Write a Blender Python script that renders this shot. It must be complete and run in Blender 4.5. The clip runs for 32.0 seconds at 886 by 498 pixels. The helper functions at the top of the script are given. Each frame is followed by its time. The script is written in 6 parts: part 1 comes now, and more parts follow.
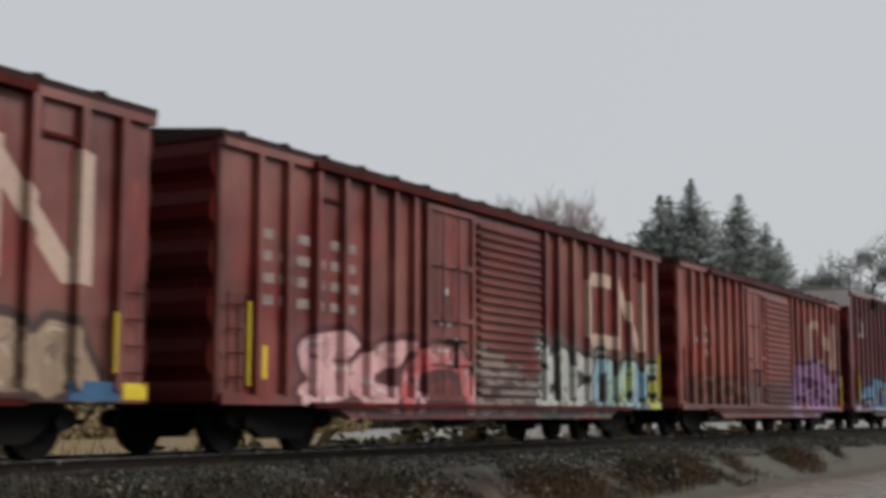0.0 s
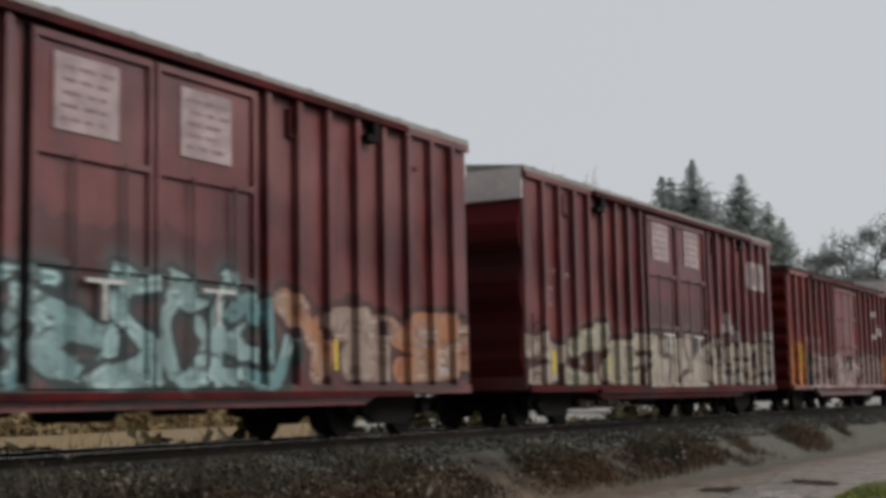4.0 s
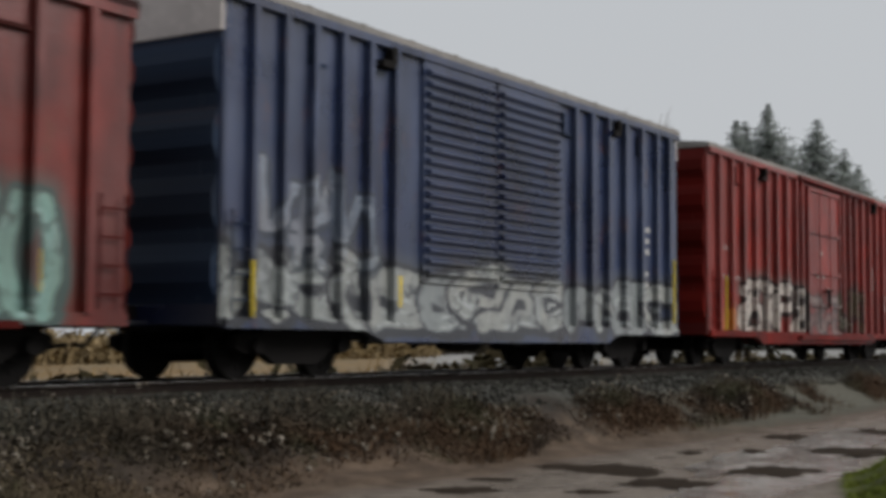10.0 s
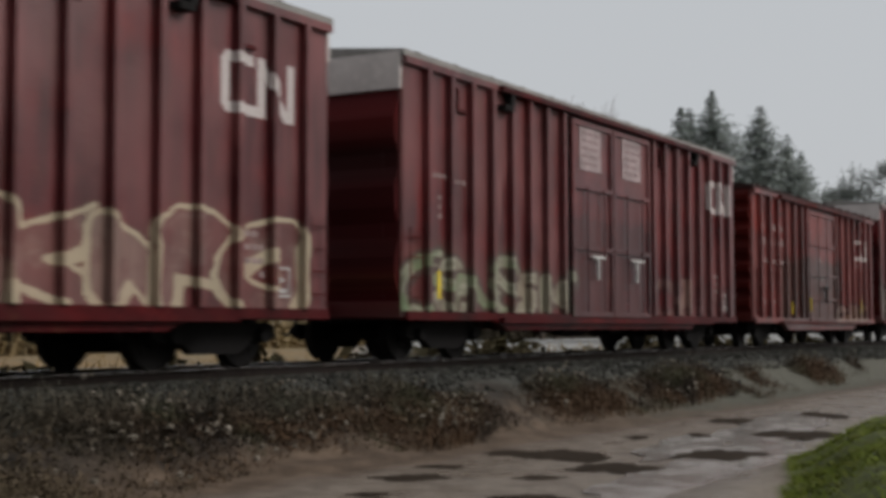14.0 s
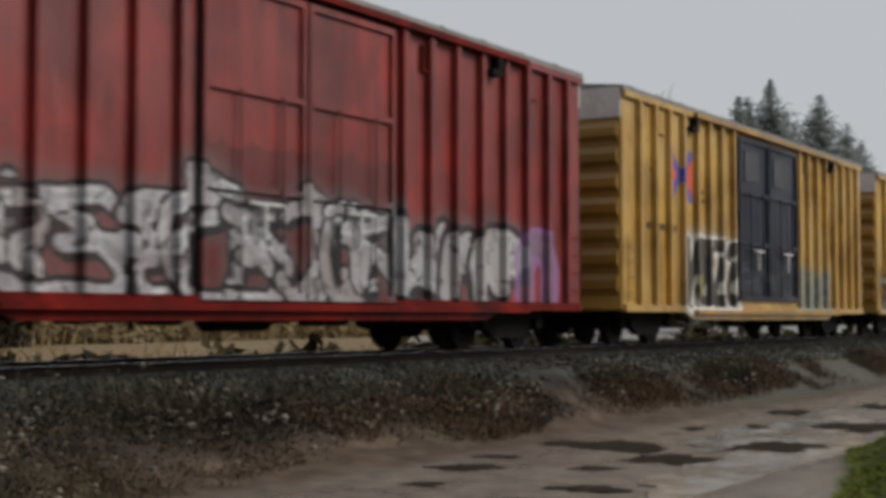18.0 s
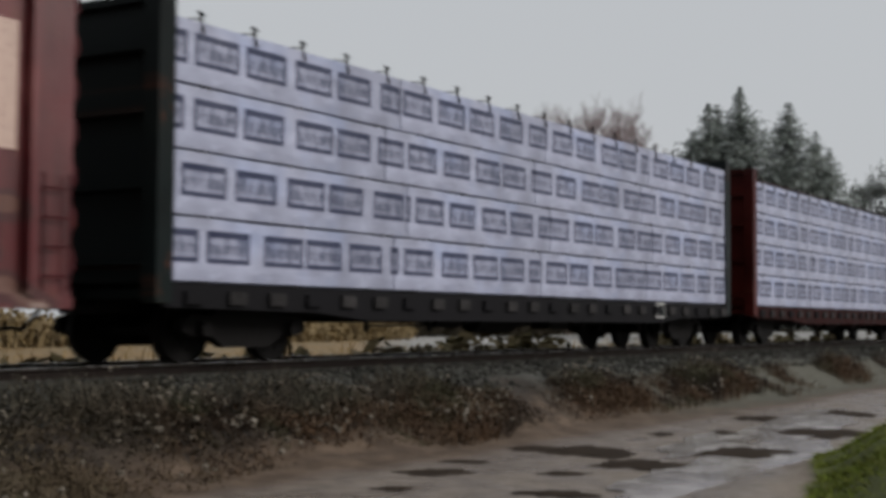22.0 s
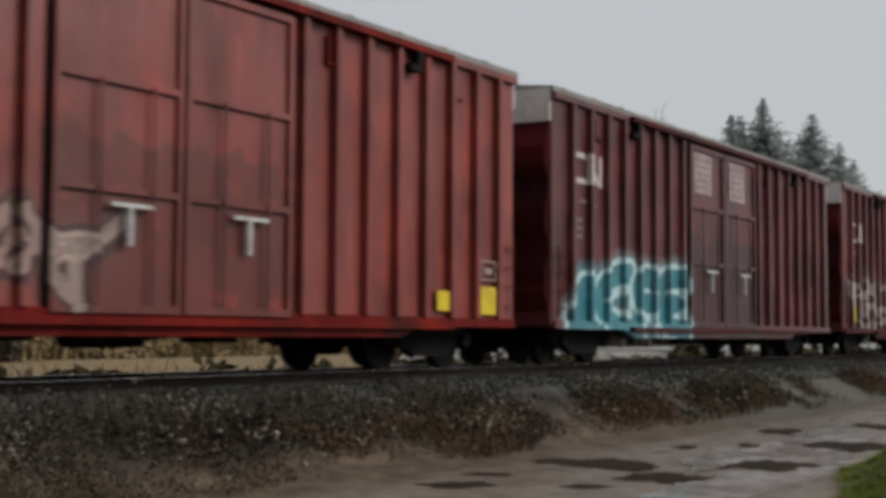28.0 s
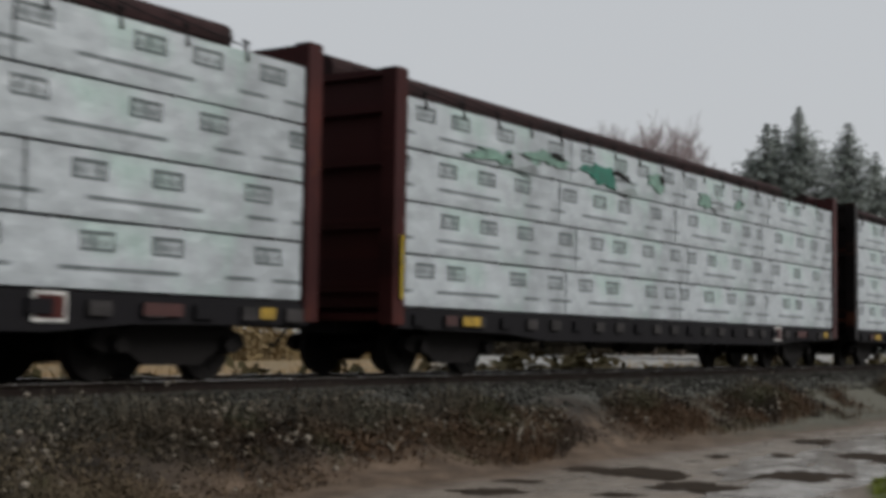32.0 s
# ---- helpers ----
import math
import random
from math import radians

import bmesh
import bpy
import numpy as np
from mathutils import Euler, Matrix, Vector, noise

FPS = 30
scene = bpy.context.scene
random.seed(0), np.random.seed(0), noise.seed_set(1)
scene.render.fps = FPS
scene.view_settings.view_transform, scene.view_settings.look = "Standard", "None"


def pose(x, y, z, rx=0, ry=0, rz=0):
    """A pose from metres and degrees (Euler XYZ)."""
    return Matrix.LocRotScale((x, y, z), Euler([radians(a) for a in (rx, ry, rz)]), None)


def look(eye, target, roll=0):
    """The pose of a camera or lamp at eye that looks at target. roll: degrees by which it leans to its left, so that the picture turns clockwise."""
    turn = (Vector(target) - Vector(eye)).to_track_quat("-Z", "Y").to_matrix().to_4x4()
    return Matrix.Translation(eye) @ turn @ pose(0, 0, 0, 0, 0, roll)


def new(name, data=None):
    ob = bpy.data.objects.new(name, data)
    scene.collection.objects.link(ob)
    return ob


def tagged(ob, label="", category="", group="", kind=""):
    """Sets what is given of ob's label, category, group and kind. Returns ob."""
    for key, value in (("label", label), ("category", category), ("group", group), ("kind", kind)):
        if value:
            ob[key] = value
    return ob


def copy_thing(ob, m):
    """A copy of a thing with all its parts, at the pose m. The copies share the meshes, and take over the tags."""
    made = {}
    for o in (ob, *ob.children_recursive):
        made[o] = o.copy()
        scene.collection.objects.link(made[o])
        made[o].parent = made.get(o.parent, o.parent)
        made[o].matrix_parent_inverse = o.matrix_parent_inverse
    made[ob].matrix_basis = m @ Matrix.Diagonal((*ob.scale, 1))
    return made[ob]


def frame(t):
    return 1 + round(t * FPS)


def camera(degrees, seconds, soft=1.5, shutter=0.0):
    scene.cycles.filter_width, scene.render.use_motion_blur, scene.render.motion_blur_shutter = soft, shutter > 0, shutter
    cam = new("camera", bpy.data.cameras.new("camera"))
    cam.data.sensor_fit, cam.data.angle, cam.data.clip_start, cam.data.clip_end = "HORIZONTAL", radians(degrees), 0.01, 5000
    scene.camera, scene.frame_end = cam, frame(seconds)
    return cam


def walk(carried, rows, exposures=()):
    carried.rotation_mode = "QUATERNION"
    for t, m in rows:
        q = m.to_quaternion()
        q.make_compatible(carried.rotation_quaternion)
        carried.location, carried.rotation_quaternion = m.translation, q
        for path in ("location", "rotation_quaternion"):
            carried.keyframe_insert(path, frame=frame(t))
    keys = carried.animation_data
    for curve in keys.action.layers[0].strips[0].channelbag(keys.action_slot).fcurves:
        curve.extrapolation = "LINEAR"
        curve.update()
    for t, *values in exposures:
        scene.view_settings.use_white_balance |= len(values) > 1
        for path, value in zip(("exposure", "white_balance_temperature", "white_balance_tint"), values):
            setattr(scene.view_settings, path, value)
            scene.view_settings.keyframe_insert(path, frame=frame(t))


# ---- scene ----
# x runs along the track (away from the lens), y across it, z = 0 is the top of the rails.
EYE = (0.0, 0.0, 0.527)
cam = camera(35.83, 32.0, soft=4.2, shutter=0.2)
# seconds, heading from +x towards +y, pitch, roll
AIM = [
    (0.0, 29.37, 6.9, 0.02), (0.5, 29.43, 7.0, -0.1), (1.0, 29.32, 6.75, -0.03), (1.5, 28.74, 6.72, -0.15),
    (2.0, 28.38, 6.71, -0.23), (2.5, 28.28, 6.55, -0.6), (3.0, 28.58, 6.43, -0.8), (3.5, 29.14, 6.4, -1.05),
    (5.5, 30.22, 6.18, -0.81), (6.0, 30.75, 6.03, 0.13), (6.5, 31.02, 4.74, 0.37), (7.0, 31.28, 4.6, 0.72),
    (7.5, 31.65, 4.59, 0.68), (8.0, 31.91, 4.38, 0.61), (8.5, 32.12, 4.27, 0.5), (9.0, 32.24, 4.06, 0.61),
    (9.5, 32.34, 3.85, 0.6), (10.0, 32.41, 3.82, 0.37), (10.5, 32.48, 3.73, 0.31), (11.0, 32.34, 3.65, 0.1),
    (11.5, 32.0, 3.61, -0.22), (12.0, 31.37, 3.38, -0.03), (12.5, 30.86, 3.35, -0.07), (13.0, 30.47, 3.34, -0.05),
    (13.5, 30.2, 3.33, -0.16), (15.5, 30.22, 3.26, -0.12), (16.0, 30.54, 3.22, -0.18), (16.5, 31.37, 3.21, -0.16),
    (17.0, 31.71, 3.08, -0.3), (17.5, 32.47, 2.92, 0.04), (18.0, 32.52, 2.9, 0.01), (18.5, 32.0, 2.89, -0.01),
    (19.0, 31.63, 2.8, 0.25), (19.5, 31.34, 2.9, -0.02), (20.0, 31.09, 2.91, 0.13), (20.5, 30.92, 2.92, 0.28),
    (21.0, 30.8, 3.03, 0.22), (21.5, 30.96, 3.05, 0.3), (22.0, 31.27, 3.1, 0.29), (22.5, 31.11, 3.14, 0.5),
    (23.0, 31.02, 3.19, 0.54), (23.5, 30.97, 3.29, 0.55), (24.0, 30.99, 3.26, 0.76), (24.5, 31.07, 3.27, 0.9),
    (25.0, 31.12, 3.38, 0.78), (25.5, 31.17, 3.37, 0.91), (26.0, 31.26, 3.39, 0.91), (26.5, 31.38, 3.43, 0.59),
    (28.5, 32.47, 3.63, 0.44), (29.0, 32.7, 3.56, 0.55), (29.5, 32.87, 3.78, 0.2), (30.0, 33.01, 3.78, 0.41),
    (30.5, 33.13, 3.82, 0.63), (31.0, 33.26, 3.91, 0.4), (31.5, 33.43, 3.92, 0.5), (32.0, 33.59, 3.85, 0.9)]


def aim(yaw, pitch, roll):
    y, p = radians(yaw), radians(pitch)
    way = Vector((math.cos(y) * math.cos(p), math.sin(y) * math.cos(p), math.sin(p)))
    return look(EYE, Vector(EYE) + way, roll)


walk(cam, [(t, aim(*a)) for t, *a in AIM],
     [(0.0, 0.06), (6.0, 0.06), (7.5, 0.0), (11.0, -0.04), (16.0, -0.06), (18.0, -0.1), (21.0, -0.1), (22.5, -0.05), (26.0, -0.03), (32.0, -0.02)])

# how far the train has rolled at each time
ROLLED = [(0.0, 0.32), (1.0, 15.78), (2.0, 31.22), (3.5, 54.57), (5.5, 85.69), (7.0, 109.02), (9.0, 140.17), (11.0, 171.35),
          (13.0, 202.47), (15.5, 241.38), (18.5, 288.07), (22.0, 342.58), (24.0, 373.59), (26.0, 404.66), (28.5, 443.68),
          (30.5, 474.95), (32.0, 498.22)]
TRACK_Y = 12.61

# ---- sky and sun: an even overcast, a little brighter from behind the lens ----
world = bpy.data.worlds.new("world")
scene.world = world
world.use_nodes = True
wn = world.node_tree.nodes
wl = world.node_tree.links
sky = wn.new("ShaderNodeTexSky")
sky.sky_type, sky.sun_disc, sky.sun_elevation, sky.sun_rotation = "NISHITA", False, radians(35), radians(150)
sky.air_density, sky.dust_density, sky.ozone_density = 1.0, 6.0, 1.0
grey = wn.new("ShaderNodeMix")
grey.data_type = "RGBA"
grey.inputs[0].default_value = 0.93
grey.inputs[7].default_value = (5.52, 5.72, 5.96, 1)
wl.new(sky.outputs[0], grey.inputs[6])
wn["Background"].inputs[1].default_value = 0.1
wl.new(grey.outputs[2], wn["Background"].inputs[0])
sun = new("sun", bpy.data.lights.new("sun", "SUN"))
sun.data.energy, sun.data.angle, sun.data.color = 2.6, radians(26), (1.0, 0.97, 0.94)
sun.matrix_world = look((17, -30, 24), (0, 0, 0))

# ---- mesh helpers ----


PIECES = []      # every part in the order in which it was made


def part(name, bm, material, parent=None, label=""):
    me = bpy.data.meshes.new(name)
    bm.normal_update()
    bm.to_mesh(me)
    bm.free()
    me.materials.append(material)
    ob = new(name, me)
    ob.parent = parent
    PIECES.append(ob)
    return tagged(ob, label)


def mesh_of(name, verts, faces, material, parent=None, label=""):
    me = bpy.data.meshes.new(name)
    me.from_pydata([tuple(v) for v in verts], [], faces)
    me.materials.append(material)
    ob = new(name, me)
    ob.parent = parent
    return tagged(ob, label)


def hexa(bm, pts):
    v = [bm.verts.new(p) for p in pts]
    for f in ((0, 3, 2, 1), (4, 5, 6, 7), (0, 1, 5, 4), (1, 2, 6, 5), (2, 3, 7, 6), (3, 0, 4, 7)):
        bm.faces.new([v[i] for i in f])


def box(bm, x0, x1, y0, y1, z0, z1):
    hexa(bm, [(x0, y0, z0), (x1, y0, z0), (x1, y1, z0), (x0, y1, z0), (x0, y0, z1), (x1, y0, z1), (x1, y1, z1), (x0, y1, z1)])
    return bm


def soft_box(x0, x1, y0, y1, z0, z1, r=0.02):
    bm = bmesh.new()
    box(bm, x0, x1, y0, y1, z0, z1)
    bmesh.ops.bevel(bm, geom=bm.edges[:], offset=r, segments=1, affect="EDGES")
    return bm


def prism(bm, outline, y0, y1):
    """An outline in x, z drawn out from y0 to y1."""
    a = [bm.verts.new((x, y0, z)) for x, z in outline]
    b = [bm.verts.new((x, y1, z)) for x, z in outline]
    n = len(outline)
    bm.faces.new(a)
    bm.faces.new(b[::-1])
    for i in range(n):
        bm.faces.new((a[(i + 1) % n], a[i], b[i], b[(i + 1) % n]))
    return bm


def tube(bm, a, b, r0, r1=None, n=8):
    a, b = Vector(a), Vector(b)
    r1 = r0 if r1 is None else r1
    q = (b - a).to_track_quat("Z", "Y")
    lo, hi = [], []
    for i in range(n):
        c = Vector((math.cos(i * math.tau / n), math.sin(i * math.tau / n), 0))
        lo.append(bm.verts.new(a + q @ (c * r0)))
        hi.append(bm.verts.new(b + q @ (c * r1)))
    for i in range(n):
        bm.faces.new((lo[i], lo[(i + 1) % n], hi[(i + 1) % n], hi[i]))
    bm.faces.new(lo[::-1])
    bm.faces.new(hi)
    return bm


# ---- materials ----


class Nodes:
    """A short way to write node trees."""

    def __init__(self, name):
        self.mat = bpy.data.materials.new(name)
        self.mat.use_nodes = True
        self.tree = self.mat.node_tree
        self.bsdf = self.tree.nodes["Principled BSDF"]

    def node(self, kind, **values):
        n = self.tree.nodes.new(kind)
        for k, v in values.items():
            if k == "operation":
                n.operation = v
            elif k == "data_type":
                n.data_type = v
            elif k == "feature":
                n.feature = v
            elif k == "dims":
                n.voronoi_dimensions = v
        return n

    def put(self, socket, value):
        if isinstance(value, bpy.types.NodeSocket):
            self.tree.links.new(value, socket)
        else:
            socket.default_value = value

    def math(self, op, a, b=0.0, c=0.0):
        n = self.node("ShaderNodeMath", operation=op)
        for s, v in zip(n.inputs, (a, b, c)):
            self.put(s, v)
        return n.outputs[0]

    def mix(self, fac, a, b):
        n = self.node("ShaderNodeMix", data_type="RGBA")
        self.put(n.inputs[0], fac)
        for s, v in ((n.inputs[6], a), (n.inputs[7], b)):
            self.put(s, v if isinstance(v, bpy.types.NodeSocket) else (*v[:3], 1))
        return n.outputs[2]

    def noise(self, vec, scale, detail=3.0, rough=0.55):
        n = self.node("ShaderNodeTexNoise")
        self.put(n.inputs["Vector"], vec)
        n.inputs["Scale"].default_value, n.inputs["Detail"].default_value, n.inputs["Roughness"].default_value = scale, detail, rough
        return n.outputs["Fac"]

    def ramp(self, value, lo, hi, a=0.0, b=1.0):
        n = self.node("ShaderNodeMapRange")
        for s, v in zip(n.inputs, (value, lo, hi, a, b)):
            self.put(s, v)
        return n.outputs[0]

    def scaled(self, vec, x, y, z, dx=0.0, dy=0.0, dz=0.0):
        n = self.node("ShaderNodeMapping")
        self.put(n.inputs[0], vec)
        n.inputs[1].default_value, n.inputs[3].default_value = (dx, dy, dz), (x, y, z)
        return n.outputs[0]

    def coords(self):
        return self.node("ShaderNodeTexCoord").outputs["Object"]

    def random(self):
        return self.node("ShaderNodeObjectInfo").outputs["Random"]

    def island(self):
        return self.node("ShaderNodeNewGeometry").outputs["Random Per Island"]

    def bump(self, height, strength=0.3, distance=0.02):
        n = self.node("ShaderNodeBump")
        n.inputs["Strength"].default_value, n.inputs["Distance"].default_value = strength, distance
        self.put(n.inputs["Height"], height)
        self.put(self.bsdf.inputs["Normal"], n.outputs[0])

    def done(self, colour, rough=0.6, metal=0.0, gloss=0.3):
        self.bsdf.inputs["Specular IOR Level"].default_value = gloss
        self.put(self.bsdf.inputs["Base Color"], colour if isinstance(colour, bpy.types.NodeSocket) else (*colour[:3], 1))
        self.put(self.bsdf.inputs["Roughness"], rough)
        self.put(self.bsdf.inputs["Metallic"], metal)
        return self.mat


def worn(name, colour, dark=0.55, rough=0.6, metal=0.0, scale=2.0, light=1.25, gloss=0.25):
    """A plain surface with stains at two sizes and fine relief."""
    n = Nodes(name)
    p = n.coords()
    big, fine = n.noise(p, scale, 4), n.noise(p, scale * 11, 3)
    c = n.mix(n.ramp(big, 0.35, 0.7), [v * dark for v in colour], colour)
    c = n.mix(n.math("MULTIPLY", n.ramp(fine, 0.5, 0.8), 0.5), c, [min(v * light, 1) for v in colour])
    n.bump(fine, 0.25, 0.01)
    return n.done(c, n.ramp(big, 0.3, 0.7, rough - 0.12, rough + 0.15), metal, gloss)


def emblem(n, u, v, kind):
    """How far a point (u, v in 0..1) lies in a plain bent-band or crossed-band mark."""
    def band(s, lo, hi):
        return n.math("MULTIPLY", n.math("GREATER_THAN", s, lo), n.math("LESS_THAN", s, hi))

    def either(*f):
        out = f[0]
        for g in f[1:]:
            out = n.math("MAXIMUM", out, g)
        return out

    inside = n.math("MULTIPLY", band(u, 0.0, 1.0), band(v, 0.0, 1.0))
    if kind == "bent":
        hook = either(n.math("MULTIPLY", band(u, 0.0, 0.43), n.math("GREATER_THAN", v, 0.82)),
                      n.math("MULTIPLY", band(u, 0.0, 0.58), n.math("LESS_THAN", v, 0.18)),
                      n.math("LESS_THAN", u, 0.11), band(u, 0.48, 0.59), n.math("GREATER_THAN", u, 0.9))
        slant = n.math("ADD", n.math("MULTIPLY", n.math("SUBTRACT", u, 0.5), 2.35), v)
        zig = n.math("MULTIPLY", band(slant, 0.84, 1.12), n.math("GREATER_THAN", u, 0.5))
        low = n.math("ADD", n.math("MULTIPLY", u, 2.4), v)
        high_corner = n.math("ADD", n.math("MULTIPLY", u, 2.4), n.math("SUBTRACT", 1.0, v))
        inside = n.math("MULTIPLY", inside, n.math("MULTIPLY", n.math("GREATER_THAN", low, 0.14), n.math("GREATER_THAN", high_corner, 0.14)))
        return n.math("MULTIPLY", inside, either(hook, zig))
    if kind == "wings":
        return n.math("MULTIPLY", inside, n.math("LESS_THAN", n.math("ABSOLUTE", n.math("SUBTRACT", v, 0.5)), n.math("ABSOLUTE", n.math("SUBTRACT", u, 0.5))))
    a = n.math("LESS_THAN", n.math("ABSOLUTE", n.math("SUBTRACT", u, v)), 0.13)
    b = n.math("LESS_THAN", n.math("ABSOLUTE", n.math("SUBTRACT", n.math("ADD", u, v), 1.0)), 0.13)
    return n.math("MULTIPLY", inside, either(a, b))


def car_paint(name, colour, tags=(), marks=(), seed=0.0, rough=0.4, fade=0.3, grime_shade=0.35, pale=None, gloss=0.5):
    """Weathered rail-car paint. tags: sprayed lettering (x0, x1, z0, z1, fill, second fill, outline, cover, number of shapes, style);
    marks: emblems (x0, x1, z0, z1, colour, kind)."""
    n = Nodes(name)
    colour = [colour[0] * 1.02, colour[1] * 0.86, colour[2] * 0.86] if colour[0] > 2.5 * colour[2] and colour[0] > 4 * colour[1] else colour
    p = n.coords()
    xyz = n.node("ShaderNodeSeparateXYZ")
    n.put(xyz.inputs[0], p)
    x, z = xyz.outputs[0], xyz.outputs[2]
    flat = n.node("ShaderNodeCombineXYZ")
    n.put(flat.inputs[0], x)
    n.put(flat.inputs[1], z)
    q = n.scaled(flat.outputs[0], 1, 1, 1, seed, seed * 1.7, 0)
    streak = n.noise(n.scaled(q, 3.2, 0.35, 1), 1.6, 5)
    patch = n.noise(q, 0.55, 4)
    grain = n.noise(q, 14, 3)
    dark = [v * 0.4 for v in colour]
    dust = pale or (0.2, 0.075, 0.07)
    faded = [v * (1 - fade) + w * fade for v, w in zip(colour, dust)]
    c = n.mix(n.ramp(streak, 0.32, 0.62), dark, colour)
    panel = n.noise(n.scaled(q, 1.3, 0.22, 1, 1, 4, 0), 1.0, 2)
    c = n.mix(n.math("MULTIPLY", n.ramp(panel, 0.56, 0.4), 0.6), c, dark)
    hot = n.ramp(n.noise(n.scaled(q, 1.0, 0.8, 1, 4, 8, 0), 0.9, 4), 0.5, 0.68)
    c = n.mix(n.math("MULTIPLY", hot, 0.55), c, [min(colour[0] * 1.75, 0.62), colour[1] * 1.45, colour[2] * 1.1])
    c = n.mix(n.math("MULTIPLY", n.ramp(patch, 0.42, 0.72), 0.85), c, faded)
    rust = n.ramp(n.noise(n.scaled(q, 1, 0.5, 1), 2.4, 6, 0.7), 0.58, 0.7)
    c = n.mix(n.math("MULTIPLY", rust, 0.6), c, (0.10, 0.033, 0.017))
    scuff = n.ramp(n.noise(n.scaled(q, 5.0, 0.45, 1, 2, 6, 0), 1.0, 4, 0.6), 0.62, 0.74)
    c = n.mix(n.math("MULTIPLY", scuff, 0.4 if fade else 0.0), c, [min(v * 1.5, 0.6) for v in dust])
    for x0, x1, z0, z1, tint, kind in marks:
        f = emblem(n, n.ramp_open(x, x0, x1), n.ramp_open(z, z0, z1), kind)
        f = n.math("MULTIPLY", f, n.ramp(grain, 0.25, 0.45, 0.55, 0.95))
        c = n.mix(f, c, tint)
    for i, tag in enumerate(tags):
        c = sprayed(n, c, x, z, streak, seed + 3.7 * i, i, seed + i, tag)
    if tags:
        SPRAYS[n.mat.name] = (tags, seed)
    # Film of grime; its near-black kind also carries the shade of car ends.
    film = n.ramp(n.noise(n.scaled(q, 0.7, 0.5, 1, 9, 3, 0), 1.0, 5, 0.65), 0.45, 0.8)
    c = n.mix(n.math("MULTIPLY", film, grime_shade), c, (0.05, 0.021, 0.016) if grime_shade < 0.5 else (0.013, 0.01, 0.009))
    n.bump(n.math("ADD", grain, n.math("MULTIPLY", streak, 1.5)), 0.25, 0.014)
    return n.done(c, n.ramp(patch, 0.3, 0.75, rough - 0.12, rough + 0.15), 0.0, gloss if grime_shade < 0.5 else 0.05)


class Group(Nodes):
    """The same short hand for a node group, whose inputs are given by name."""

    def __init__(self, name, inputs, outputs):
        self.tree = bpy.data.node_groups.new(name, "ShaderNodeTree")
        for key, kind in inputs:
            self.tree.interface.new_socket(key, in_out="INPUT", socket_type="NodeSocket" + kind)
        for key, kind in outputs:
            self.tree.interface.new_socket(key, in_out="OUTPUT", socket_type="NodeSocket" + kind)
        self.given = self.tree.nodes.new("NodeGroupInput").outputs
        self.result = self.tree.nodes.new("NodeGroupOutput").inputs


# unreadable letter-like shapes as strokes on a grid 4 wide and 6 high: pairs of digits are points, bars part the strokes
SHAPES = ["00 26 40|11 31", "00 06 36 35 13 32 30 00", "45 36 16 04 02 10 30 41", "00 06 26 44 42 20 00", "46 06 00 40|03 33", "45 36 16 04 02 10 30 42 22", "00 06|46 03 40",
          "00 06 23 46 40", "00 06 40 46", "16 04 02 10 30 42 44 36 16", "00 06 36 45 33 03 40", "45 36 16 04 32 30 10 01", "06 02 10 30 42 46", "06 10 24 30 46", "06 23 46|23 20",
          "06 46 00 40", "06 00 24 40 46", "40 46 06 03 43"]
# how each style of lettering is drawn: stroke, rounding, lean, jitter, overlap, loose strokes for each letter
STYLES = {"block": (0.175, 0, 0.04, 0.05, 0.0, 0.0), "round": (0.19, 2, 0.08, 0.1, 0.12, 0.0), "wild": (0.14, 1, 0.25, 0.2, 0.22, 1.0), "thin": (0.085, 1, 0.12, 0.14, 0.08, 0.4),
          "hollow": (0.15, 1, 0.14, 0.12, 0.1, 0.3)}
REACH = 0.8
SPRAYS = {}      # material: its lettering and seed


